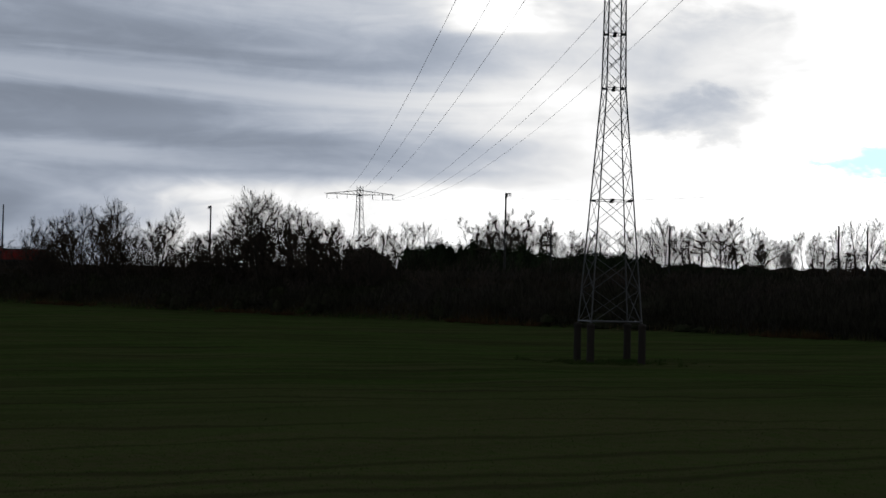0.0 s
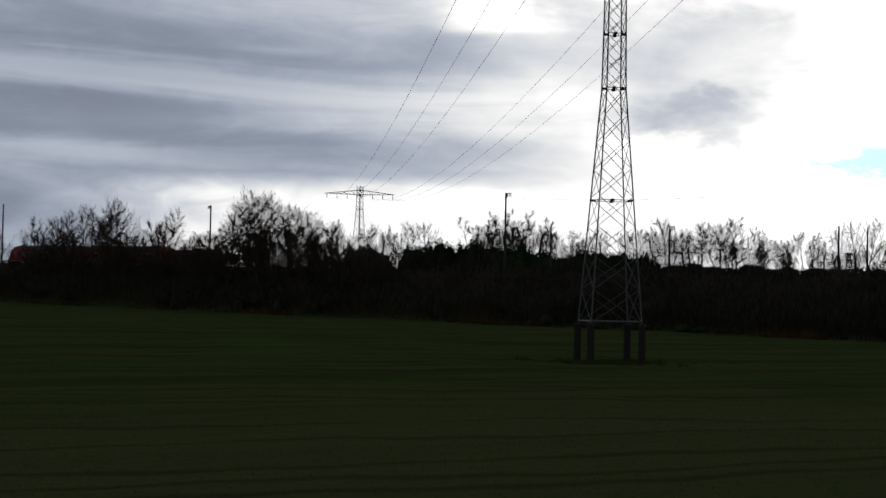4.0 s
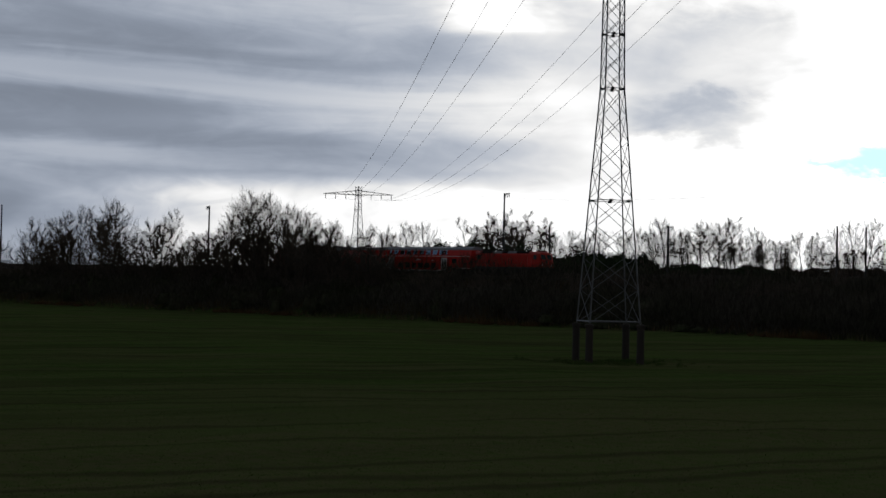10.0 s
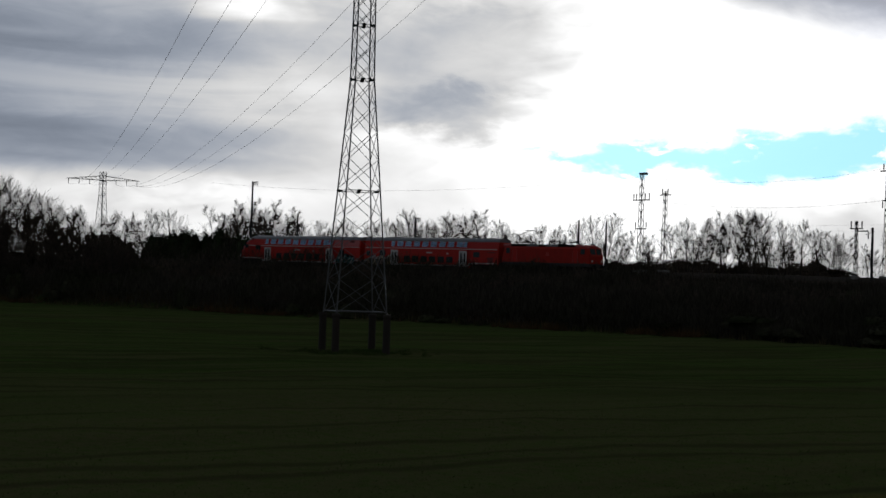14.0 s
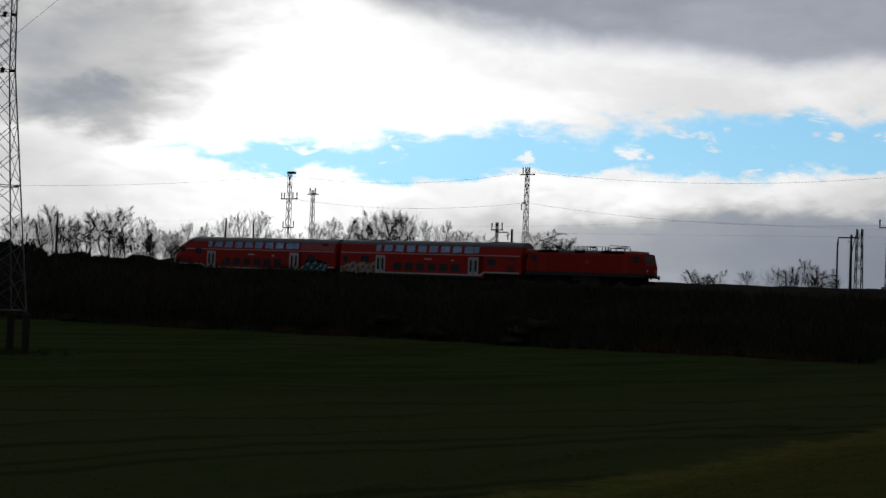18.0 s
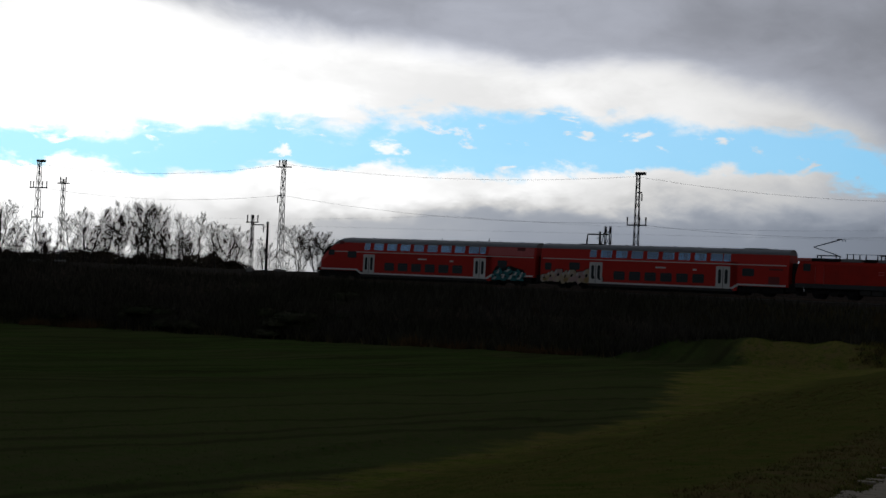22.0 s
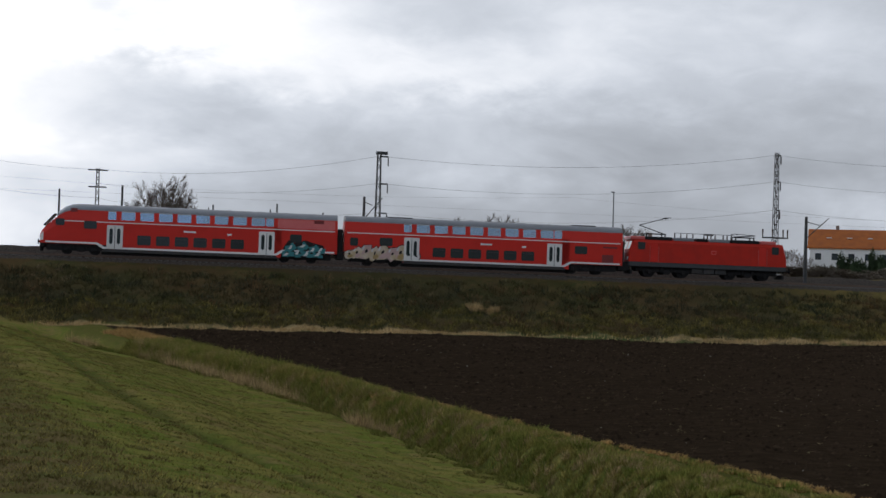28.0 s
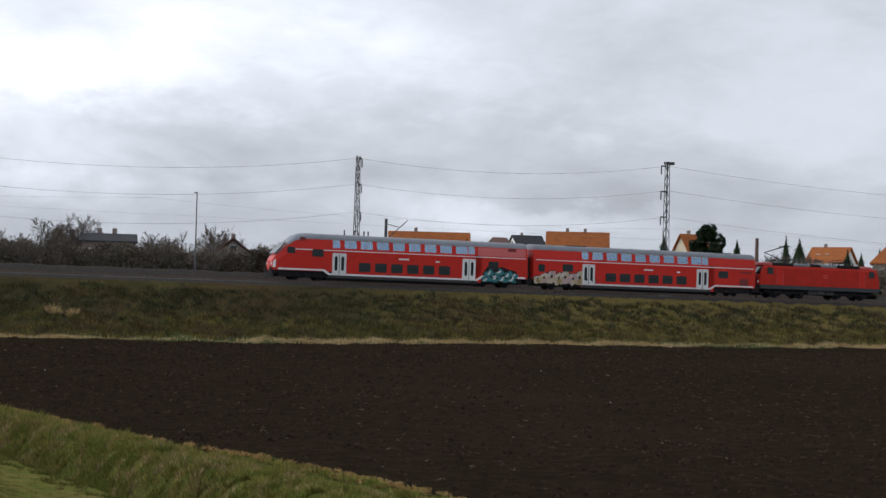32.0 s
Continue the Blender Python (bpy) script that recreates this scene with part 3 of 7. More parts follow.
def lay(x, y):
    """Height of the ground and the signed distances by which its covers are told apart."""
    x, y = np.asarray(x, float), np.asarray(y, float)
    px = np.interp(y, PATH_Y, PATH_X)
    pz = np.interp(y, PATH_Y, PATH_Z)
    u = (x - px) * 0.98
    ry = np_rail_y(x)
    rz = 5.75 - 0.0086 * np.clip(x, -420, 260)
    foot = ry - 19.0 - 1.5 * smooth01(x, -110, -60)
    d = y - foot
    rise = 0.004 * np.maximum(0, x - 40) + 0.0035 * np.maximum(0, -110 - x)
    # the dyke with its ditch
    end = 1 - smooth01(y, 113, 131)
    v = u + 2.2 * smooth01(y, 60, 110)
    right = pz * (1 - smooth01(v, 1.6, 12.5)) + 0.15 * (1 - smooth01(v, 12, 13))
    ditch = -1.35 * smooth01(v, 12.8, 14.2) * (1 - smooth01(v, 14.8, 16.2)) * (1 - smooth01(y, 122, 132))
    spoil = 0.12 * smooth01(u, 14.8, 16.4) * (1 - smooth01(u, 16.6, 18.4))
    left = pz * (1 - smooth01(-u, 1.8, 15.5))
    dyke = np.where(u > 0, right + ditch + spoil, left)
    dyke = dyke * end + (1 - end) * np.minimum(dyke, 0.6)
    # the embankment, with a berm below it to the left of the dyke
    berm = 1 - smooth01(x, -34, -18)
    top = rz - 0.85
    plain = np.clip(d / 15.5, 0, 1)
    plain = (0.75 * plain + 0.25 * plain ** 2) * top
    stepped = np.interp(d, [0, 4.0, 8.0, 15.5], [0, 0.40, 0.45, 1.0]) * top
    bank = np.where(d > 0, berm * stepped + (1 - berm) * plain, 0)
    back = y - ry
    bed = top + 0.55 * smooth01(np.abs(back), 3.4, 2.3)
    behind = top + 0.3 + 1.25 * smooth01(back, 3.4, 6.5) - 0.9 * smooth01(back, 30.0, 50.0) - 0.012 * np.maximum(0, back - 60).clip(0, 200)
    z = np.where(d <= 0, rise, np.where(back < -3.2, rise * (1 - d / 20).clip(0, 1) + bank, np.where(np.abs(back) <= 3.4, bed, behind)))
    z = np.where(d < 8, np.maximum(z, dyke + rise * (np.abs(u) > 6)) * (dyke >= 0) + (z + dyke) * (dyke < 0), z)
    r = np.hypot(x, y)
    rough = np.where((d > 0.5) & (back < -4), 0.13, 0.035) * np.clip(r / 20, 0.2, 1)
    rough = np.where((back > -4) & (back < 4), 0.0, rough)
    z = z + rough * waves(x, y, 0.9, 3) + np.where((d < 0) & (np.abs(u) > 18), 0.10, 0.0) * waves(x, y, 0.09, 5)
    # clumpy grass on the spoil bank of the ditch
    z = z + 0.045 * waves(x, y, 2.1, 8) * smooth01(u, 14.6, 15.6) * (1 - smooth01(u, 17.5, 18.6)) * (d < 0)
    z = z - 0.09 * smooth01(np.abs(u - 4.6 - 0.03 * (40 - y)), 0.5, 0.1) * (y < 75) * (d < 0)
    edge = 16.6 + 2.6 * smooth01(60 - y, 0, 36)
    # the deep end of the ditch before a culvert
    pit = np.exp(-((x + 0.1 * y) / 1.5) ** 4) * smooth01(y, 99, 106) * (1 - smooth01(y, 121, 127))
    z = z - 1.5 * pit
    # the dark soil colour also fills the pit, in place of its deep shade
    soil = np.maximum(np.minimum(u - edge, -d - 0.4) + 0.25 * waves(x, y, 0.6, 11), 4.0 * (pit - 0.3))
    lawn = np.minimum(np.minimum(u + 15.3 + 8.0 * smooth01(y, 55, 115), edge - u + 0.6), 6 - d)
    verge = np.where(u > 0, u - 2.5, -u - 2.6)
    verge = np.where(y > 120, 5, verge)
    straw = np.abs(d - 0.5 + 0.35 * waves(x, y, 0.5, 4)) - 0.2 - 0.25 * waves(x, y, 0.12, 14)
    straw = np.where(x < -12, np.where((x < -40) & (x > -72), np.abs(d - 7.2 + 0.4 * waves(x, y, 0.3, 6)) - 0.1, 4), straw)
    ballast = np.minimum(back + 2.9, 7.5 - back)
    return z, {"lawn": lawn, "verge": verge, "dry": np.where((u < 0) & (y < 110), np.minimum(-u - 1.0, 13.5 + u), np.where(u > 12, np.minimum(u - 14.0, 18.0 - u) * 3 + 1.5, -20.0)), "soil": soil, "bank": np.where((x > -75) & (x < -13), d - 6.0 * smooth01(x, -75, -48) * (1 - smooth01(x, -20, -13)), d), "straw": straw, "ballast": ballast, "across": x - 0.14 * y, "rut_shade": np.where((y < 90) & (d < 0), u - 4.6 - 0.03 * (40 - y), 9.0)}


def ground_at(x, y):
    return float(lay(np.array([x]), np.array([y]))[0][0])


def make_ground():
    """One sheet round the standpoint, finest where the view goes."""
    fine = np.arange(-80, 44, 0.16)
    coarse = np.arange(44, 280, 4.0)
    az = np.radians(np.concatenate([fine, coarse]))
    rad = np.concatenate([[0.0], np.geomspace(1.0, 12, 14), np.geomspace(12.4, 120, 150), np.arange(120.7, 175, 0.7), np.geomspace(176, 420, 90), np.geomspace(440, 4500, 26)])
    A, R = np.meshgrid(az, rad)
    X, Y = (np.sin(A) * R).ravel(), (np.cos(A) * R).ravel()
    z, covers = lay(X, Y)
    far = smooth01(np.hypot(X, Y), 420, 800)
    z = z * (1 - far) + 3.0 * far
    n, k = len(az), len(rad)
    i = np.arange(n)
    quads = []
    for r in range(k - 1):
        a = r * n + i
        b = r * n + (i + 1) % n
        quads.append(np.stack([a, a + n, b + n, b], 1))
    q = np.concatenate(quads)
    me = bpy.data.meshes.new("ground")
    me.vertices.add(len(X))
    me.vertices.foreach_set("co", np.stack([X, Y, z], 1).astype(np.float32).ravel())
    me.loops.add(q.size)
    me.loops.foreach_set("vertex_index", q.ravel().astype(np.int32))
    me.polygons.add(len(q))
    me.polygons.foreach_set("loop_start", np.arange(0, q.size, 4, dtype=np.int32))
    me.polygons.foreach_set("use_smooth", np.ones(len(q), bool))
    me.update(calc_edges=True)
    for name, val in covers.items():
        me.attributes.new(name, "FLOAT", "POINT").data.foreach_set("value", np.clip(val, -300, 300).astype(np.float32))
    me.materials.append(GROUND)
    return tagged(new("ground", me), "fields, grass dyke and railway embankment", "ground", kind="structure")


make_ground()


# ---- the railway track ----
def make_track():
    xs = np.arange(-470, 300, 4.0)
    for side in (-0.75, 0.75):
        b = Build()
        rings = []
        for x in xs:
            y, z = rail_y(x) + side, rail_z(x)
            rings.append([(x, y + dy, z + dz) for dy, dz in ((-0.07, -0.17), (0.07, -0.17), (0.035, -0.02), (0.035, 0.0), (-0.035, 0.0), (-0.035, -0.02))])
        b.loft(rings)
        part("rail", b, RAIL, TRACK)
    b = Build()
    for k in range(1270):
        x = -470 + k * 0.6
        b.box(x, rail_y(x), rail_z(x) - 0.3, 0.26, 2.5, 0.16)
    part("sleepers", b, SLEEPER, TRACK, kind="stuff")


TRACK = tagged(new("railway_track"), "rusty rails on concrete sleepers in grey ballast", "track", kind="structure")
make_track()


# ---- the train ----
def wagon_half(z):
    """Half the width of a double-deck coach at a height above the rails."""
    if z < 3.0:
        return 1.40
    if z < 4.05:
        return 1.40 - 0.19 * (z - 3.0) / 1.05
    t = min(1.0, (z - 4.05) / 0.58)
    return 1.21 * math.sqrt(max(0.0, 1 - t * t * 0.995))


def ring(x, levels, grow=0.0, squeeze=1.0, base=None, top=4.63):
    """A cross-section of a coach at x, over the given heights; top squeezes it down to a lower crown."""
    base = levels[0] if base is None else base
    k = (top - base) / (4.63 - base)
    pts = [(x, -(wagon_half(z) + grow) * squeeze, base + (z - base) * k) for z in levels]
    return pts + [(x, -y, z) for _, y, z in reversed(pts)]


def pane(x, z, w, h, side, half, lean=0.0, c=0.09, deep=0.02):
    """A window pane with cut corners, on the side of a coach."""
    b = Build()
    o = [(-w / 2 + c, -h / 2), (w / 2 - c, -h / 2), (w / 2, -h / 2 + c), (w / 2, h / 2 - c), (w / 2 - c, h / 2), (-w / 2 + c, h / 2), (-w / 2, h / 2 - c), (-w / 2, -h / 2 + c)]
    o = o if side < 0 else o[::-1]
    p = []
    for d in (-0.01, deep):
        for dx, dz in o:
            p.append((x + dx, side * (half - lean * dz + d), z + dz))
    n = 8
    b.add(p, [tuple(range(n - 1, -1, -1)), tuple(range(n, 2 * n))] + [(i, (i + 1) % n, n + (i + 1) % n, n + i) for i in range(n)])
    return b


LOW = [0.42, 0.75, 1.2, 1.8, 2.4, 3.0, 3.35, 3.7, 4.05]
CROWN = [4.05, 4.2, 4.35, 4.48, 4.57, 4.62, 4.63]


def bogie(parent, x, axles, radius, frame_mat, length, name="bogie"):
    b = Build()
    for s in (-1, 1):
        b.block(x, s * 1.0, 0.62, length, 0.16, 0.26, 0.04)
        for a in axles:
            b.block(x + a, s * 1.05, 0.5, 0.42, 0.24, 0.42, 0.05)
        b.block(x, s * 1.08, 0.45, 0.7, 0.22, 0.34, 0.05)
        for a in (-0.5, 0.5):
            b.rod((x + a, s * 1.1, 0.5), (x + a, s * 1.1, 0.95), 0.13, 0.13, 8)
    b.box(x, 0, 0.62, 0.5, 2.1, 0.28)
    bg = part(name, b, frame_mat, parent)
    for a in axles:
        for s in (-1, 1):
            w = Build().rod((x + a, s * 0.66, radius), (x + a, s * 0.80, radius), radius, radius, 20)
            w.rod((x + a, s * 0.80, radius), (x + a, s * 0.86, radius), 0.16, 0.12, 10)
            part("wheel", w, BLACK, bg)
        part("axle", Build().rod((x + a, -0.66, radius), (x + a, 0.66, radius), 0.08, 0.08, 8), BLACK, bg)
    return bg


def doors(parent, x):
    for side in (-1, 1):
        b = Build()
        b.slab([(x - 0.72, 0.62), (x + 0.72, 0.62), (x + 0.72, 2.72), (x + 0.66, 2.78), (x - 0.66, 2.78), (x - 0.72, 2.72)], side * 1.37, side * 1.425)
        fr = part("double_door", b, CREAM, parent, "pale grey double folding door with tall narrow windows")
        for dx in (-0.34, 0.34):
            part("door_window", pane(x + dx, 1.78, 0.3, 1.45, side, 1.415, c=0.13), GLASS, fr)
        part("door_gap", Build().box(x, side * 1.42, 1.66, 0.05, 0.03, 2.0), RUBBER, fr)


def coach(name, length, nose, half, label):
    """A double-deck coach, its middle at the origin on the rails; a driving trailer has a sloping cab at -x."""
    th = thing(name, label, "railway coach", "train coaches")
    x0, x1 = -half, half

    def s(v):
        return x0 + v

    # shell: low floor between the bogies, raised ends
    lo = [0.95] + [z for z in LOW if z > 1.0]
    rings = []
    if nose:
        for sx, h, q in ((0.0, 2.0, 0.72), (0.12, 2.25, 0.80), (0.35, 2.6, 0.87), (0.7, 3.0, 0.93), (1.1, 3.45, 0.97), (1.6, 3.95, 0.99), (2.1, 4.33, 1.0), (2.7, 4.56, 1.0), (3.3, 4.63, 1.0)):
            rings.append(ring(s(sx), lo, 0, q, 0.95, h))
    else:
        rings.append(ring(s(0.06), lo, -0.03))
        rings.append(ring(s(0.12), lo))
    # closed ends, and between them a lower shell with the band of upper windows left open above it
    wa, wb = UPPER[nose] - 0.36, UPPER[nose] + 14.33 + 0.36
    sill = [z for z in lo if z < 3.2] + [3.26]
    rings.append(ring(s(5.2), lo))
    rings.append(ring(s(wa), lo))
    shell = Build().loft(rings)
    shell.loft([ring(s(wa), [0.42] + sill[1:]), ring(s(length - 5.25), [0.42] + sill[1:]), ring(s(length - 5.2), sill), ring(s(wb), sill)])
    shell.loft([ring(s(wb), lo), ring(s(length - 0.12), lo), ring(s(length - 0.06), lo, -0.03)])
    part("body", shell, RED, th, "glossy traffic red body shell")
    part("ceiling_panel", Build().box((s(wa) + s(wb)) / 2, 0, 4.03, wb - wa, 2.36, 0.06), CREAM, th)
    for k in range(9):
        for sg in (-1, 1):
            part("seat", Build().block(s(wa) + 1.35 + 1.685 * k, sg * 0.72, 3.15, 0.14, 0.95, 0.42, 0.04), SEAT, th)
    rr = []
    if nose:
        for sx, h, q in ((1.55, 3.93, 0.96), (2.1, 4.345, 1.0), (2.7, 4.575, 1.0), (3.3, 4.64, 1.0)):
            rr.append(ring(s(sx), CROWN, 0.012, q, 0.95, h))
    else:
        rr.append(ring(s(0.08), CROWN, 0.012))
    rr.append(ring(s(length - 0.08), CROWN, 0.012))
    b = Build().loft(rr)
    for gx in np.arange(4.0, length - 1, 2.6):
        b.box(s(gx), 0, 4.635, 0.06, 1.2, 0.03)
    part("roof", b, ROOF_GREY, th, "dusty grey ribbed roof")
    # painted lines and skirts, on both sides
    for side in (-1, 1):
        y = side * 1.402
        part("upper_line", Build().box((s(1.6 if nose else 0.3) + s(length - 0.3)) / 2, side * 1.395, 3.02, length - (1.9 if nose else 0.6), 0.03, 0.085), CREAM, th)
        b = Build().slab([(s(5.0), 1.0), (s(5.6), 0.62), (s(length - 5.6), 0.62), (s(length - 5.0), 1.0), (s(length - 0.3), 1.0), (s(length - 0.3), 1.16), (s(length - 5.15), 1.16), (s(length - 5.75), 0.79), (s(5.75), 0.79), (s(5.15), 1.16), (s(0.5), 1.16), (s(0.5), 1.0)], y - side * 0.02, y + side * 0.006)
        part("lower_line", b, CREAM, th, "pale grey line along the sill")
        part("skirt", Build().slab([(s(5.45), 0.34), (s(length - 5.45), 0.34), (s(length - 5.75), 0.615), (s(5.75), 0.615)], y - side * 0.05, y + side * 0.004), SKIRT, th, "dirty dark skirt")
        for i, wx in enumerate([0.0] + [1.46 + 1.685 * k for k in range(8)] + [14.33]):
            w = 0.72 if i in (0, 9) else 1.22
            cx = s(UPPER[nose]) + wx
            pn = part("upper_window", pane(cx, 3.63, w + 0.04, 0.74, side, wagon_half(3.63) - 0.012, lean=0.18), CLEAR, th)
            pn.visible_shadow = False
            if i in (4, 8) or (not nose and i == 3):
                part("blind", Build().box(cx, side * 1.2, 3.63 + (0.1 if i == 8 else 0.0), w, 0.02, 0.5 if i == 8 else 0.7), BLIND, pn)
        bars = [0.36 + 0.245] + [1.46 + 1.685 * k + 0.8425 for k in range(7)] + [14.33 - 0.36 - 0.2]
        for i, wx in enumerate(bars):
            wide = 0.49 if i in (0, 8) else 0.465
            if i == 0:
                wide, wx = 1.46 - 0.61 - 0.36, (0.36 + 1.46 - 0.61) / 2
            if i == 8:
                a0, a1 = 1.46 + 1.685 * 7 + 0.61, 14.33 - 0.36
                wide, wx = a1 - a0, (a0 + a1) / 2
            cx = s(UPPER[nose]) + wx
            b = Build()
            lo4, hi4 = wagon_half(3.2), wagon_half(4.06)
            b.add([(cx + dx, side * (y - inn), z) for inn in (0.0, 0.09) for z, y in ((3.2, lo4), (4.06, hi4)) for dx in (-wide / 2, wide / 2)], [(0, 1, 3, 2), (5, 4, 6, 7), (0, 4, 5, 1), (1, 5, 7, 3), (3, 7, 6, 2), (2, 6, 4, 0)])
            part("window_pillar", b, RED, th)
        for k in range(6):
            p = part("lower_window", pane(s(LOWER[nose]) + 1.69 * k, 1.50, 1.22, 0.88, side, 1.404), GLASS, th)
            part("vent_flap", Build().box(s(LOWER[nose]) + 1.69 * k, side * 1.428, 1.72, 1.1, 0.012, 0.03), SKIRT, p)
        for wx, wz, w, h in ENDS[nose]:
            part("end_window", pane(s(wx), wz, w, h, side, 1.404), GLASS, th)
        for gx, gz, w, h in GRILLES[nose]:
            part("grille", Build().box(s(gx), side * (wagon_half(gz) + 0.004), gz, w, 0.03, h), RED_DARK, th)
        # small light inscriptions
        for ix, iz, w in ((13.4, 2.45, 1.1), (17.0, 2.35, 0.4)):
            part("inscription", Build().box(s(ix), side * 1.405, iz, w, 0.008, 0.16), CREAM, th)
    for dx in DOORS[nose]:
        doors(th, s(dx))
    # running gear and what hangs under the ends
    for bx in (3.6, length - 3.6):
        bogie(th, s(bx), (-1.25, 1.25), 0.46, BLACK, 3.4)
    b = Build()
    b.box(0, 0, 0.66, length - 1.2, 2.2, 0.62)
    b.box(0, 0, 0.26, length - 11.0, 2.0, 0.32)
    part("underframe", b, BLACK, th)
    for ex, sg in ((0.0, -1), (length, 1)):
        if nose and sg < 0:
            b = Build()
            for yy in (-0.9, 0.9):
                b.rod((s(0.35), yy, 1.05), (s(-0.12), yy, 1.05), 0.1, 0.1, 8)
                b.rod((s(-0.12), yy, 1.05), (s(-0.18), yy, 1.05), 0.24, 0.24, 12)
            b.block(s(0.25), 0, 0.75, 0.5, 2.3, 0.42, 0.06)
            b.box(s(0.1), 0, 0.38, 0.12, 2.3, 0.3)
            part("buffer_beam", b, BLACK, th)
            wnd = []
            for zz, sx in ((2.55, 0.22), (3.65, 1.18)):
                wnd += [(s(sx), -1.02, zz), (s(sx), 1.02, zz)]
            g = Build().add([wnd[0], wnd[1], wnd[3], wnd[2]] + [(p[0] + 0.12, p[1], p[2]) for p in (wnd[0], wnd[1], wnd[3], wnd[2])], [(0, 1, 2, 3), (7, 6, 5, 4), (0, 4, 5, 1), (1, 5, 6, 2), (2, 6, 7, 3), (3, 7, 4, 0)])
            part("windscreen", g, GLASS, th)
            for yy in (-0.8, 0.8):
                part("headlight", Build().rod((s(0.1), yy, 1.55), (s(-0.05), yy, 1.55), 0.13, 0.13, 12), LAMP_WHITE, th)
            # a pale slab that paints the glare on the red nose
            part("cab_side_panel", Build().slab([(s(0.55), 1.2), (s(0.25), 2.0), (s(0.05), 1.7), (s(0.0), 1.2)], -1.16, -1.2), CREAM, th, "pale painted glare on the nose beside the cab")
        else:
            part("gangway", Build().block(s(ex) + sg * 0.16, 0, 2.25, 0.3, 1.1, 2.2, 0.08), RUBBER, th, "black rubber gangway bellows")
            part("coupling", Build().block(s(ex) + sg * 0.2, 0, 0.82, 0.5, 2.2, 0.76, 0.06), BLACK, th)
            for yy in (-0.88, 0.88):
                part("buffer", Build().rod((s(ex) - sg * 0.2, yy, 1.05), (s(ex) + sg * 0.22, yy, 1.05), 0.2, 0.22, 10), BLACK, th)
    return th


UPPER = {True: 6.35, False: 5.95}
LOWER = {True: 9.3, False: 8.95}
DOORS = {True: (6.67, 20.42), False: (6.35, 19.95)}
ENDS = {True: ((1.75, 2.9, 0.8, 0.62), (4.45, 2.72, 1.15, 0.72), (23.1, 2.25, 1.1, 0.75)), False: ((0.95, 2.2, 0.75, 0.75), (3.95, 2.3, 1.2, 0.75), (22.5, 2.28, 1.2, 0.75))}
GRILLES = {True: ((2.95, 4.0, 0.6, 0.4), (25.2, 3.75, 0.9, 0.5)), False: ((25.1, 1.55, 1.1, 0.75), (25.3, 2.62, 1.4, 0.16))}

trailer = coach("driving_trailer", 27.0, True, 13.5, "red double-deck driving trailer with grey roof and teal graffiti")
middle = coach("double_deck_coach", 26.6, False, 13.3, "red double-deck coach with grey roof and cream graffiti")
part("roof_hatch", Build().block(-8.0, 0, 4.64, 2.4, 0.9, 0.08, 0.03), SKIRT, middle)
part("roof_hatch", Build().block(9.6, 0, 4.64, 2.4, 0.9, 0.08, 0.03), SKIRT, middle)
part("aerial", Build().rod((1.5, 0, 4.6), (1.5, 0, 4.85), 0.05, 0.03, 6), BLACK, trailer)
part("aerial", Build().rod((7.2, 0, 4.6), (7.2, 0, 4.9), 0.07, 0.05, 6), BLACK, trailer)


def sprayed(parent, name, mat, x, z, outline, lift):
    """A flat painted shape on the coach's near side; outline in metres about (x, z)."""
    n = len(outline)
    y = -1.405 - lift
    b = Build().add([(x + dx, y, z + dz) for dx, dz in outline] + [(x + dx, y + 0.006, z + dz) for dx, dz in outline], [tuple(range(n)), tuple(range(2 * n - 1, n - 1, -1))] + [(i, n + i, n + (i + 1) % n, (i + 1) % n) for i in range(n)])
    part(name, b, mat, parent)


def oval(w, h, n=10, skew=0.0, seed=0):
    r = random.Random(seed)
    return [(math.cos(6.283 * k / n) * w / 2 * r.uniform(0.7, 1.2) + skew * math.sin(6.283 * k / n) * h / 2, math.sin(6.283 * k / n) * h / 2 * r.uniform(0.75, 1.15)) for k in range(n)]


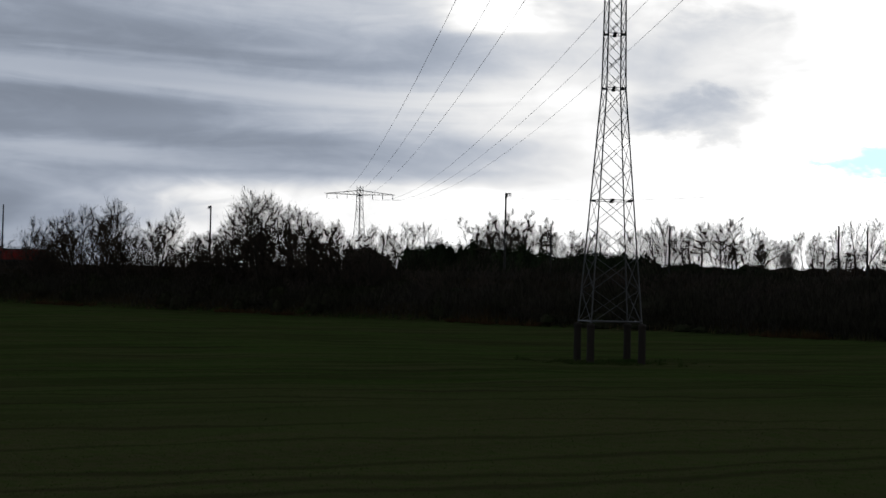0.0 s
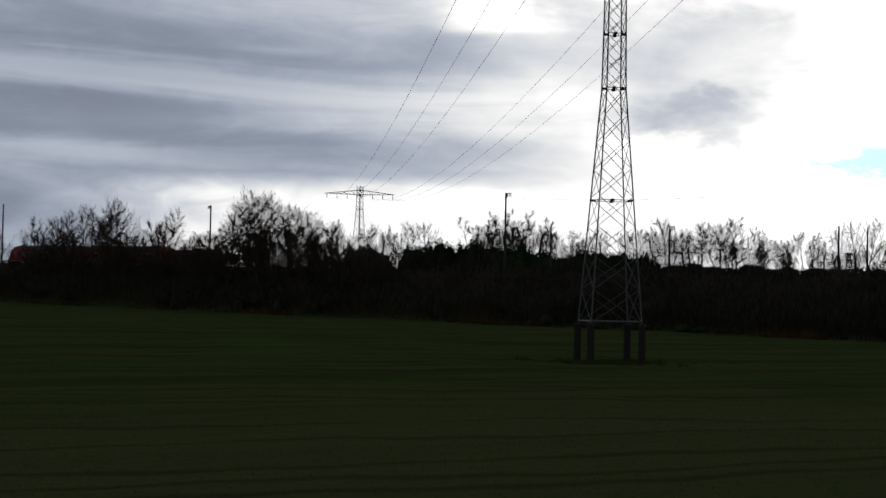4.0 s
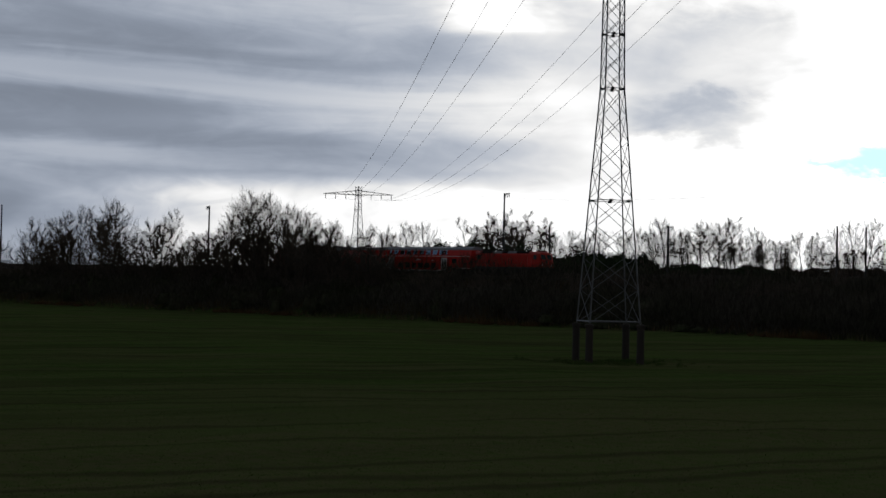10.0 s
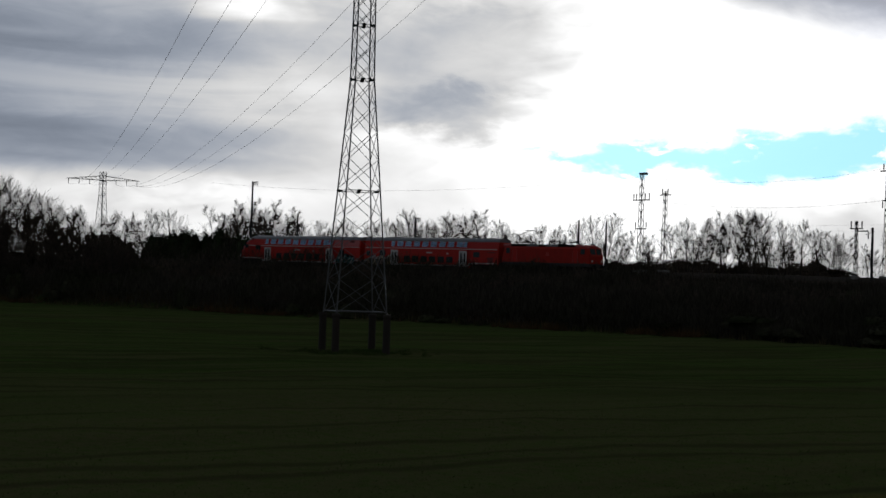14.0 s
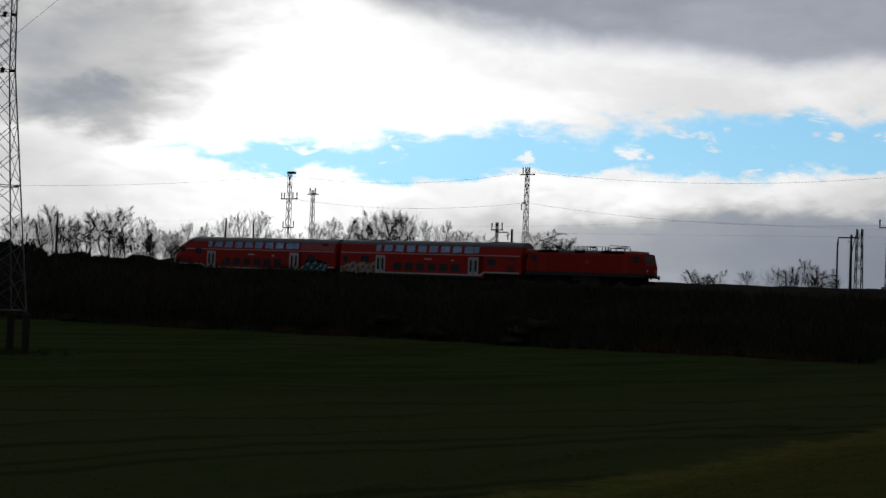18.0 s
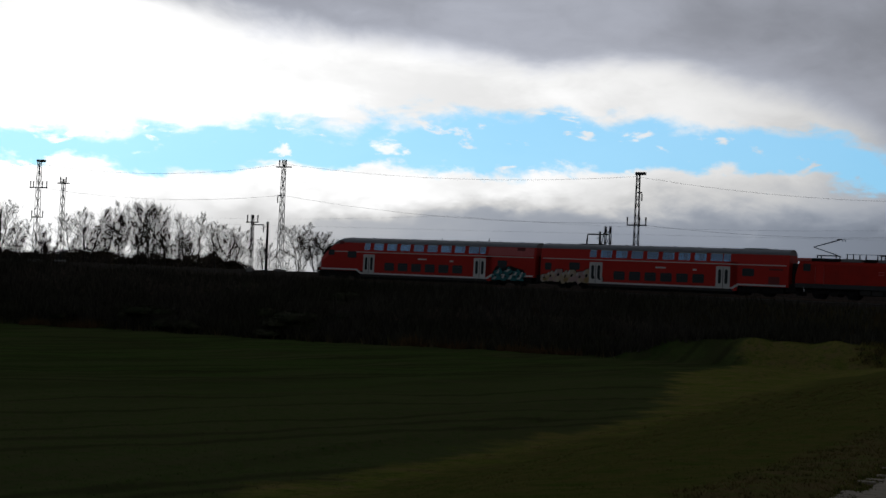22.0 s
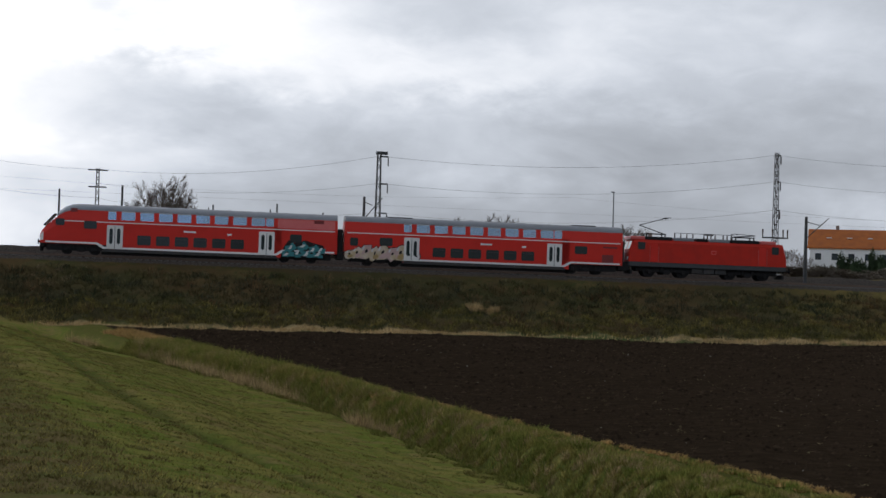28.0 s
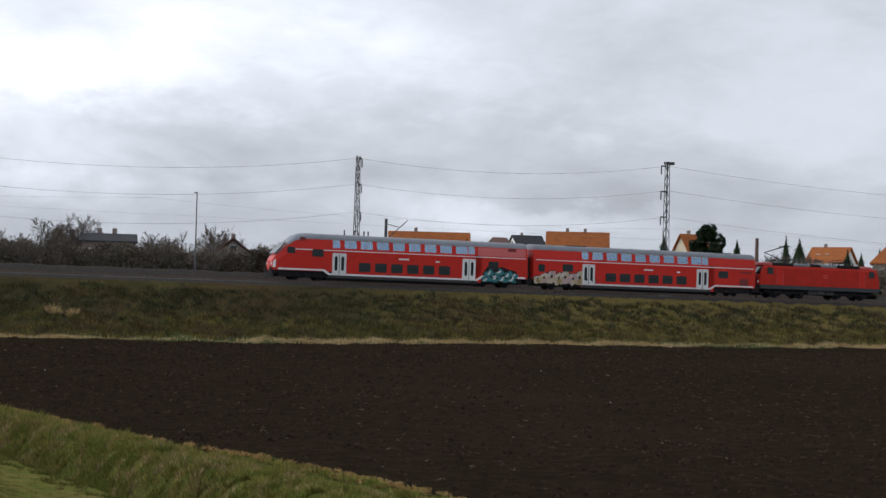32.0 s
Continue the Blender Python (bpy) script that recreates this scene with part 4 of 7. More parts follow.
def graffiti():
    r = random.Random(5)
    # angular teal letters with black shadows and white facets
    sprayed(trailer, "graffiti_ground", BLACK, 10.35, 1.15, [(-2.0, -0.62), (1.75, -0.62), (2.05, -0.2), (1.8, 0.55), (0.9, 0.75), (0.2, 0.98), (-0.9, 0.7), (-1.4, 0.95), (-1.85, 0.3)], 0.002)
    for k, (x, z, w, h, tip) in enumerate(((8.75, 1.1, 0.5, 1.1, 0.3), (9.3, 1.25, 0.55, 1.3, -0.2), (9.9, 1.1, 0.5, 1.15, 0.35), (10.4, 1.35, 0.6, 1.35, -0.3), (11.0, 1.1, 0.5, 1.1, 0.3), (11.5, 1.2, 0.55, 1.2, -0.25), (12.0, 1.0, 0.45, 0.9, 0.25))):
        sprayed(trailer, "graffiti_letter", TEAL, x, z, [(-w * 0.7, -h / 2), (w * 0.4, -h / 2), (w * 0.25, -h * 0.12), (w * 0.75, h * 0.12), (w * 0.4 + tip, h / 2), (-w * 0.3, h * 0.38), (-w * 0.2, h * 0.05), (-w * 0.75, -h * 0.1)], 0.005 + 0.002 * k)
        sprayed(trailer, "graffiti_shadow", BLACK, x + w * 0.1, z - h * 0.08, [(-w * 0.35, -0.1), (w * 0.5, -0.16), (w * 0.1, 0.06)], 0.021)
    for x, z, w, h in ((8.7, 0.78, 0.5, 0.3), (9.1, 1.45, 0.35, 0.4), (9.75, 1.0, 0.35, 0.45), (10.2, 1.6, 0.55, 0.3), (10.55, 0.85, 0.45, 0.35), (11.15, 1.3, 0.4, 0.4), (11.6, 0.85, 0.5, 0.3), (11.9, 1.35, 0.35, 0.3)):
        sprayed(trailer, "graffiti_facet", SPRAY_WHITE, x, z, [(-w * 0.6, -h * 0.4), (w * 0.2, -h * 0.5), (w * 0.6, h * 0.35), (w * 0.1, h * 0.5), (-w * 0.1, 0.0)], 0.024)
    # fat cream letters that crowd each other, dark outlines, shaded fill
    xs = ((-12.75, 0.7, 0.8), (-12.05, 0.8, 1.15), (-11.2, 0.95, 1.5), (-10.4, 0.75, 1.35), (-9.65, 1.0, 1.5), (-8.75, 0.85, 1.3), (-7.95, 1.0, 1.5), (-7.15, 0.8, 1.1), (-6.5, 0.7, 0.8))
    for i, (x, w, h) in enumerate(xs):
        z = 1.2 + 0.06 * (-1) ** i - (0.25 if i in (0, 8) else 0.0)
        fill = (SPRAY_OCHRE, SPRAY_PINK, SPRAY_CREAM)[i % 3]
        sprayed(middle, "graffiti_outline", BLACK, x, z, oval(w * 1.5 + 0.1, h + 0.14, 12, 0.2, i), 0.003 + 0.001 * (i % 2))
        sprayed(middle, "graffiti_letter", (SPRAY_CREAM, SPRAY_CREAM, SPRAY_PINK)[i % 3], x, z, oval(w * 1.38, h, 12, 0.2, i), 0.010 + 0.001 * (i % 2))
        sprayed(middle, "graffiti_fill", fill, x + 0.07, z - h * 0.2, oval(w * 0.75, h * 0.42, 9, 0.25, i + 20), 0.016)
        sprayed(middle, "graffiti_stroke", BLACK, x + 0.04 * r.uniform(-1, 1), z + h * 0.06, oval(w * 0.3, h * 0.26, 8, 0.3, i + 40), 0.022)
        sprayed(middle, "graffiti_highlight", SPRAY_WHITE, x - w * 0.28, z + h * 0.25, oval(w * 0.22, h * 0.3, 8, 0.3, i + 60), 0.026)


graffiti()
# faded upper panels near the driving trailer's rear end
for x0, x1 in ((7.9, 13.2),):
    lv = [3.16, 3.4, 3.7, 4.0]
    p = [(x, -(wagon_half(z) + g), z) for g in (0.008, -0.02) for x in (x0, x1) for z in lv]
    b = Build().add(p, [(i, i + 4, i + 5, i + 1) for i in range(3)] + [(0, 8, 12, 4), (3, 7, 15, 11)] + [(i, i + 1, i + 9, i + 8) for i in range(3)] + [(i + 4, i + 12, i + 13, i + 5) for i in range(3)])
    part("faded_panel", b, RED_PALE, trailer, "bleached pinkish red panel")


def locomotive():
    th = thing("electric_locomotive", "boxy red electric locomotive with dark roof gear and pantographs", "locomotive")
    L = 15.6
    h = L / 2

    def sec(x, w, z0, z1, zb=1.45):
        return [(x, -w, z0), (x, -w, z1 - 0.35), (x, -w + 0.14, z1 - 0.08), (x, -w + 0.5, z1), (x, w - 0.5, z1), (x, w - 0.14, z1 - 0.08), (x, w, z1 - 0.35), (x, w, z0)]

    def end_cut(sg):
        return [sec(sg * (h - 0.02), 1.3, 1.42, 2.35), sec(sg * (h - 0.10), 1.42, 1.42, 2.55), sec(sg * (h - 0.42), 1.46, 1.42, 3.6), sec(sg * (h - 1.1), 1.49, 1.42, 3.62)]

    left = end_cut(-1)
    right = end_cut(1)[::-1]
    part("body", Build().loft(left + right), RED_DULL, th, "weathered red body")
    b = Build()
    b.block(0, 0, 1.2, L - 0.1, 2.94, 0.46, 0.05)
    part("frame", b, LOCO_GREY, th, "grey lower frame")
    # roof: dark sections at the pantographs, grey ones between
    for x, w, mt in ((-4.9, 2.7, BLACK), (-2.4, 2.0, ROOF_GREY), (-0.65, 1.2, BLACK), (1.1, 2.0, ROOF_GREY), (3.6, 2.9, BLACK), (5.9, 1.6, RED_PALE), (-6.95, 1.4, RED_PALE)):
        part("roof_panel", Build().block(x, 0, 3.68, w - 0.03, 2.78, 0.36, 0.07), mt, th)
    for cx, sg in ((-6.6, -1), (6.6, 1)):
        for side in (-1, 1):
            part("cab_window", pane(cx, 2.95, 0.72, 0.72, side, 1.487, c=0.06), GLASS, th)
            part("cab_door", Build().box(cx - sg * 1.25, side * 1.487, 2.35, 0.7, 0.02, 1.75), RED, th)
            for dx in (-0.42, 0.42):
                part("handrail", Build().rod((cx - sg * 1.25 + dx, side * 1.53, 1.35), (cx - sg * 1.25 + dx, side * 1.53, 3.0), 0.02, 0.02, 5), RED_PALE, th)
            part("step", Build().box(cx - sg * 1.25, side * 1.42, 0.55, 0.5, 0.2, 0.06), BLACK, th)
        for yy in (-0.62, 0.62):
            g = Build()
            x1, x2 = sg * (h - 0.10), sg * (h - 0.36)
            g.add([(x1, yy - 0.5, 2.62), (x1, yy + 0.5, 2.62), (x2, yy + 0.5, 3.4), (x2, yy - 0.5, 3.4), (x1 - sg * 0.1, yy - 0.5, 2.62), (x1 - sg * 0.1, yy + 0.5, 2.62), (x2 - sg * 0.1, yy + 0.5, 3.4), (x2 - sg * 0.1, yy - 0.5, 3.4)], [(0, 1, 2, 3), (7, 6, 5, 4), (0, 4, 5, 1), (1, 5, 6, 2), (2, 6, 7, 3), (3, 7, 4, 0)])
            part("windscreen", g, GLASS, th)
        for yy in (-0.88, 0.88):
            b = Build().rod((sg * (h - 0.1), yy, 1.05), (sg * (h + 0.4), yy, 1.05), 0.12, 0.12, 8)
            b.rod((sg * (h + 0.4), yy, 1.05), (sg * (h + 0.47), yy, 1.05), 0.24, 0.24, 12)
            part("buffer", b, BLACK, th)
        part("snow_plough", Build().box(sg * (h - 0.3), 0, 0.45, 0.2, 2.5, 0.4), BLACK, th)
        for yy in (-0.95, 0.95):
            part("headlight", Build().rod((sg * (h - 0.12), yy, 1.75), (sg * (h + 0.04), yy, 1.75), 0.13, 0.13, 10), LAMP_WHITE, th)
    part("coupling", Build().block(-h - 0.42, 0, 0.9, 1.15, 2.2, 0.8, 0.06), BLACK, th)
    part("emblem", Build().box(0.5, -1.494, 2.55, 0.5, 0.012, 0.34), RED_PALE, th, "small faded emblem plate")
    part("emblem_stroke", Build().box(0.5, -1.502, 2.55, 0.4, 0.008, 0.22), RED, th)
    for bx in (-4.0, 4.0):
        bogie(th, bx, (-1.65, 1.65), 0.62, BLACK, 4.6)
    part("underframe", Build().block(0, 0, 0.78, L - 1.6, 1.9, 0.5, 0.05), BLACK, th)
    for x in (-1.0, 0.15, 1.3):
        part("equipment_box", Build().block(x, 0, 0.75, 1.1, 2.5, 0.6, 0.06), SKIRT, th)
    # roof gear: insulators, bus bar, switch, folded and raised pantograph
    for x in (-3.1, -2.5, -1.9, -1.3, -0.2, 0.15, 0.5, 0.9, 1.7, 2.1, 2.5):
        part("insulator", Build().rod((x, -0.4, 3.88), (x, -0.4, 4.3), 0.07, 0.05, 8), INSULATOR, th)
    part("bus_bar", Build().rod((-3.2, -0.4, 4.32), (2.8, -0.4, 4.32), 0.025, 0.025, 5), STEEL_DARK, th)
    part("main_switch", Build().block(0.35, -0.2, 4.28, 0.9, 0.4, 0.16, 0.05), BLACK, th)

    def pantograph(cx, up):
        b = Build()
        for x in (cx - 0.9, cx + 0.9):
            for y in (-0.6, 0.6):
                b.rod((x, y, 3.9), (x, y, 4.14), 0.07, 0.06, 7)
        b.tube([(cx - 1.0, -0.6, 4.16), (cx + 1.0, -0.6, 4.16), (cx + 1.0, 0.6, 4.16), (cx - 1.0, 0.6, 4.16), (cx - 1.0, -0.6, 4.16)], 0.04, 6)
        pg = part("pantograph", b, BLACK, th, "single-arm pantograph")
        if up:
            arm = Build().rod((cx + 0.9, 0, 4.2), (cx - 1.5, 0, 4.95), 0.05, 0.04, 6)
            part("lower_arm", arm, BLACK, pg)
            arm = Build().rod((cx - 1.5, -0.05, 4.95), (cx + 1.0, -0.25, 5.7), 0.035, 0.03, 6).rod((cx - 1.5, 0.05, 4.95), (cx + 1.0, 0.25, 5.7), 0.035, 0.03, 6)
            part("upper_arm", arm, BLACK, pg)
            hd = Build().tube([(cx + 1.0, -0.95, 5.62), (cx + 1.0, -0.7, 5.74), (cx + 1.0, 0.7, 5.74), (cx + 1.0, 0.95, 5.62)], 0.035, 6)
            hd.tube([(cx + 1.3, -0.95, 5.62), (cx + 1.3, -0.7, 5.74), (cx + 1.3, 0.7, 5.74), (cx + 1.3, 0.95, 5.62)], 0.035, 6)
            part("collector_head", hd, BLACK, pg)
        else:
            arm = Build().rod((cx - 0.9, 0, 4.2), (cx + 1.2, 0, 4.38), 0.05, 0.04, 6).rod((cx + 1.2, -0.2, 4.38), (cx - 0.8, -0.3, 4.46), 0.035, 0.03, 6)
            part("folded_arm", arm, BLACK, pg)
            part("collector_head", Build().tube([(cx - 0.9, -0.95, 4.36), (cx - 0.9, -0.7, 4.47), (cx - 0.9, 0.7, 4.47), (cx - 0.9, 0.95, 4.36)], 0.035, 6), BLACK, pg)

    pantograph(-5.0, True)
    pantograph(3.8, False)
    return th


loco = locomotive()

TRAIN = ((trailer, 13.5), (middle, 40.85), (loco, 62.5))


def train_pose(s, t):
    """Where a vehicle stands whose middle is s metres ahead of the train's tail, t seconds into the shot."""
    k = t - 28
    x = -15.19 + 15.13 * k + 0.0135 * k * k + s
    turn = math.degrees(math.atan2(rail_y(x + 8) - rail_y(x - 8), 16))
    fall = math.degrees(math.atan2(rail_z(x + 8) - rail_z(x - 8), 16))
    return pose(x, rail_y(x), rail_z(x), 0, -fall, turn)


def motions():
    for vehicle, s in TRAIN:
        walk(vehicle, [(t, train_pose(s, t)) for t in range(33)])


# ---- pylons, masts and wires ----
def lattice(b, levels, r_leg, r_brace, turn=0.0, cross=True):
    """Four legs and crossed braces through levels of (height, half width)."""
    def corner(i, z, h):
        a = radians(turn) + math.pi / 4 + i * math.pi / 2
        return Vector((math.cos(a) * h * 1.4142, math.sin(a) * h * 1.4142, z))

    for (z0, h0), (z1, h1) in zip(levels, levels[1:]):
        for i in range(4):
            b.rod(corner(i, z0, h0), corner(i, z1, h1), r_leg, r_leg, 4, False)
            j = (i + 1) % 4
            b.rod(corner(i, z0, h0), corner(j, z1, h1), r_brace, r_brace, 3, False)
            if cross:
                b.rod(corner(j, z0, h0), corner(i, z1, h1), r_brace, r_brace, 3, False)
    return corner


PYLON_X, PYLON_Y, PYLON_TURN = -90.59, 64.82, -20.1
FAR_PYLON = (-392.0, 198.0)
LINE_TURN = math.degrees(math.atan2(FAR_PYLON[1] - PYLON_Y, FAR_PYLON[0] - PYLON_X))
ARM_SPAN = (3.4, 6.1, 8.8)


def pylon(at, turn, piers, r=1.0, arm_z=30.0):
    g = ground_at(at[0], at[1])
    th = thing("power_pylon", "grey lattice power pylon on four dark round piers" if piers else "grey lattice power pylon with one wide crossarm", "power pylon", "overhead power line", pose(at[0], at[1], g))
    foot = 2.62 if piers else 0.0
    b = Build()
    lv = [(foot, 1.74)]
    z = foot
    while z < 18.2:
        step = 2.25 - 0.028 * (z - foot) * 1.4
        z = min(18.5, z + step)
        lv.append((z, 1.74 + (0.66 - 1.74) * (z - foot) / (18.5 - foot)))
    while z < arm_z + 1.2:
        z += 1.25
        lv.append((z, 0.66 - 0.012 * (z - 18.5)))
    corner = lattice(b, lv, 0.055 * r, 0.026 * r, turn)
    if piers:
        for i in range(4):
            leg = Build().tube([corner(i, z, h) for z, h in lv], 0.06 * r, 4)
            part("leg", leg, STEEL, th, "galvanised angle-iron leg")
            for (z0, h0), (z1, h1) in zip(lv, lv[1:]):
                j = (i + 1) % 4
                for p, q in (((i, z0, h0), (j, z1, h1)), ((j, z0, h0), (i, z1, h1))):
                    part("brace", Build().rod(corner(*p), corner(*q), 0.026 * r, 0.026 * r, 3, False), STEEL, th)
    else:
        part("tower", b, STEEL, th, "galvanised lattice tower")
    for z, h in ((foot + 0.12, 1.75), (10.9, 1.17), (18.5, 0.63), (22.2, 0.58)):
        b = Build()
        for i in range(4):
            b.rod(corner(i, z, h), corner((i + 1) % 4, z, h), (0.05 if z < foot + 1 else 0.026) * r, None, 4)
        part("girdle", b, STEEL, th)
        if z > foot + 1:
            for i in range(4):
                p = (corner(i, z, h) * 0.62 + corner((i + 1) % 4, z, h) * 0.38)
                part("junction_plate", Build().box(p.x, p.y, p.z - 0.02, 0.2, 0.2, 0.16), STEEL_DARK, th)
    if piers:
        for i in range(4):
            p = corner(i, 0, 1.76)
            b = Build()
            n = 14
            rings = [[(p.x + math.cos(2 * math.pi * k / n) * rr, p.y + math.sin(2 * math.pi * k / n) * rr, zz) for k in range(n)] for zz, rr in ((-0.5, 0.27), (0.0, 0.26), (1.2, 0.245), (2.35, 0.25), (2.37, 0.29), (2.52, 0.29), (2.6, 0.2))]
            part("pier", b.loft(rings), PIER, th, "dark weathered round concrete pier")
    # crossarm with insulator strings
    a = radians(LINE_TURN + 90)
    ux, uy = math.cos(a), math.sin(a)
    for sg in (-1, 1):
        b = Build()
        tip = Vector((ux * sg * 9.4, uy * sg * 9.4, arm_z + 0.1))
        for o in (-0.45, 0.45):
            q = Vector((-uy * o, ux * o, 0))
            for zz in (-0.1, 1.1):
                b.rod(Vector((0, 0, arm_z + zz)) + q, tip, 0.05 * r, 0.04 * r, 4)
            for k in range(8):
                f0, f1 = k / 8, (k + 1) / 8
                b.rod((Vector((0, 0, arm_z - 0.1)) + q).lerp(tip, f0), (Vector((0, 0, arm_z + 1.1)) + q).lerp(tip, f1), 0.025 * r, 0.025 * r, 3)
        part("crossarm", b, STEEL, th)
        for s in ARM_SPAN:
            part("insulator", Build().rod((ux * sg * s, uy * sg * s, arm_z + 0.2), (ux * sg * s, uy * sg * s, arm_z - 1.2), 0.06 * r, 0.06 * r, 6), INSULATOR, th)
    return th, g


near_pylon, gn = pylon((PYLON_X, PYLON_Y), PYLON_TURN, True)
far_pylon, gf = pylon(FAR_PYLON, LINE_TURN + 45, False, 1.5, 22.5)


def sagging(p, q, sag, n=16):
    p, q = Vector(p), Vector(q)
    return [p.lerp(q, i / n) - Vector((0, 0, 4 * sag * (i / n) * (1 - i / n))) for i in range(n + 1)]


def power_line():
    a = radians(LINE_TURN + 90)
    for sg in (-1, 1):
        for s in ARM_SPAN:
            o = Vector((math.cos(a) * sg * s, math.sin(a) * sg * s, -1.2))
            p = Vector((PYLON_X, PYLON_Y, gn + 30.0)) + o
            q = Vector((FAR_PYLON[0], FAR_PYLON[1], gf + 22.5)) + o
            w = Build().tube(sagging(p, q, 5.5, 24), 0.019, 4)
            tagged(part("overhead_conductor", w, WIRE), "thin grey overhead power conductor between pylons", "power line", "overhead conductors")
            back = p + (p - q) * 0.9
            w = Build().tube(sagging(p, back, 5.5, 10), 0.019, 4)
            tagged(part("overhead_conductor", w, WIRE), "thin grey overhead power conductor between pylons", "power line", "overhead conductors")


power_line()


def mast(az, off, top, half, arms=(), label="slender lattice railway mast", posts=(), taper=0.55, cap=False, category="railway mast", heavy=1.0):
    """A square lattice mast off metres behind the rails in the direction az; arms: (height below the top, half span, pins)."""
    x, y = on_bearing(az, off)
    g = ground_at(x, y)
    h = top - g
    half *= 0.66
    th = thing("lattice_mast", label, category, "masts along the railway", pose(x, y, g - 0.05, 0, 0, 8))
    b = Build()
    n = max(6, int(h / (half * 3.2)))
    lv = [(h * k / n, half * (1 + (taper - 1) * k / n)) for k in range(n + 1)]
    corner = lattice(b, lv, 0.045 * heavy, 0.02 * heavy, cross=False)
    for i in range(4):
        part("leg", Build().tube([corner(i, z, w) for z, w in lv], 0.045 * heavy, 4), STEEL_DARK, th)
        for k in range(n):
            j, e = (i + 1) % 4, (i + k) % 2
            (z0, w0), (z1, w1) = lv[k], lv[k + 1]
            part("brace", Build().rod(corner((i, j)[e], z0, w0), corner((j, i)[e], z1, w1), 0.028 * heavy, 0.028 * heavy, 3, False), STEEL_DARK, th)
    part("footing", Build().block(0, 0, 0.05, half * 4.0, half * 4.0, 0.5, 0.06), CONCRETE, th)
    for down, span, pins in arms:
        z = h - down
        ar = part("crossarm", Build().box(0, 0, z, span * 2, 0.12, 0.14), STEEL_DARK, th)
        for px in pins:
            part("insulator", Build().rod((px, 0, z + 0.05), (px, 0, z + 0.85), 0.06, 0.09, 6), INSULATOR, ar)
    if cap:
        part("head_bracket", Build().box(0.25, 0, h + 0.05, 1.1, 0.5, 0.3), STEEL_DARK, th)
    for pz, px in posts:
        br = Build().box(px / 2, -0.1, h - pz, abs(px), 0.14, 0.14)
        br.rod((px, -0.1, h - pz - 0.1), (px, -0.1, h - pz - 0.9), 0.07, 0.07, 6)
        part("bracket", br, STEEL_DARK, th)
    return Vector((x, y, top))


def pole(az, off, top, r=0.12, label="plain steel railway pole", arm=0.0, mat=None, strut=False, category="railway pole", lamp=False):
    x, y = on_bearing(az, off)
    g = ground_at(x, y)
    h = top - g
    th = thing("railway_pole", label, category, "poles along the railway", pose(x, y, g - 0.05))
    part("shaft", Build().rod((0, 0, -0.3), (0, 0, h), r * 1.25, r * 0.85, 8), mat or STEEL_DARK, th)
    if arm:
        b = Build().box(arm / 2, 0, h - 0.12, abs(arm), 0.12, 0.14)
        for k in (0.35, 0.68, 1.0):
            b.rod((arm * k, 0, h - 0.15), (arm * k - 0.12, 0, h - 0.75), 0.045, 0.045, 5)
            b.rod((arm * k - 0.12, 0, h - 0.75), (arm * k - 0.3, 0, h - 0.2), 0.03, 0.03, 5)
        part("arm", b, STEEL_DARK, th)
    if strut:
        b = Build().rod((0, 0, h - 2.2), (1.5, -2.2, h - 0.2), 0.05, 0.05, 5).rod((0, 0, h - 0.5), (0.6, -2.0, h - 0.9), 0.04, 0.04, 5)
        part("cantilever", b, STEEL_DARK, th)
    if lamp:
        part("lamp_head", Build().block(-0.1, 0, h + 0.03, 0.4, 0.2, 0.12, 0.03), STEEL, th)
    return Vector((x, y, top))


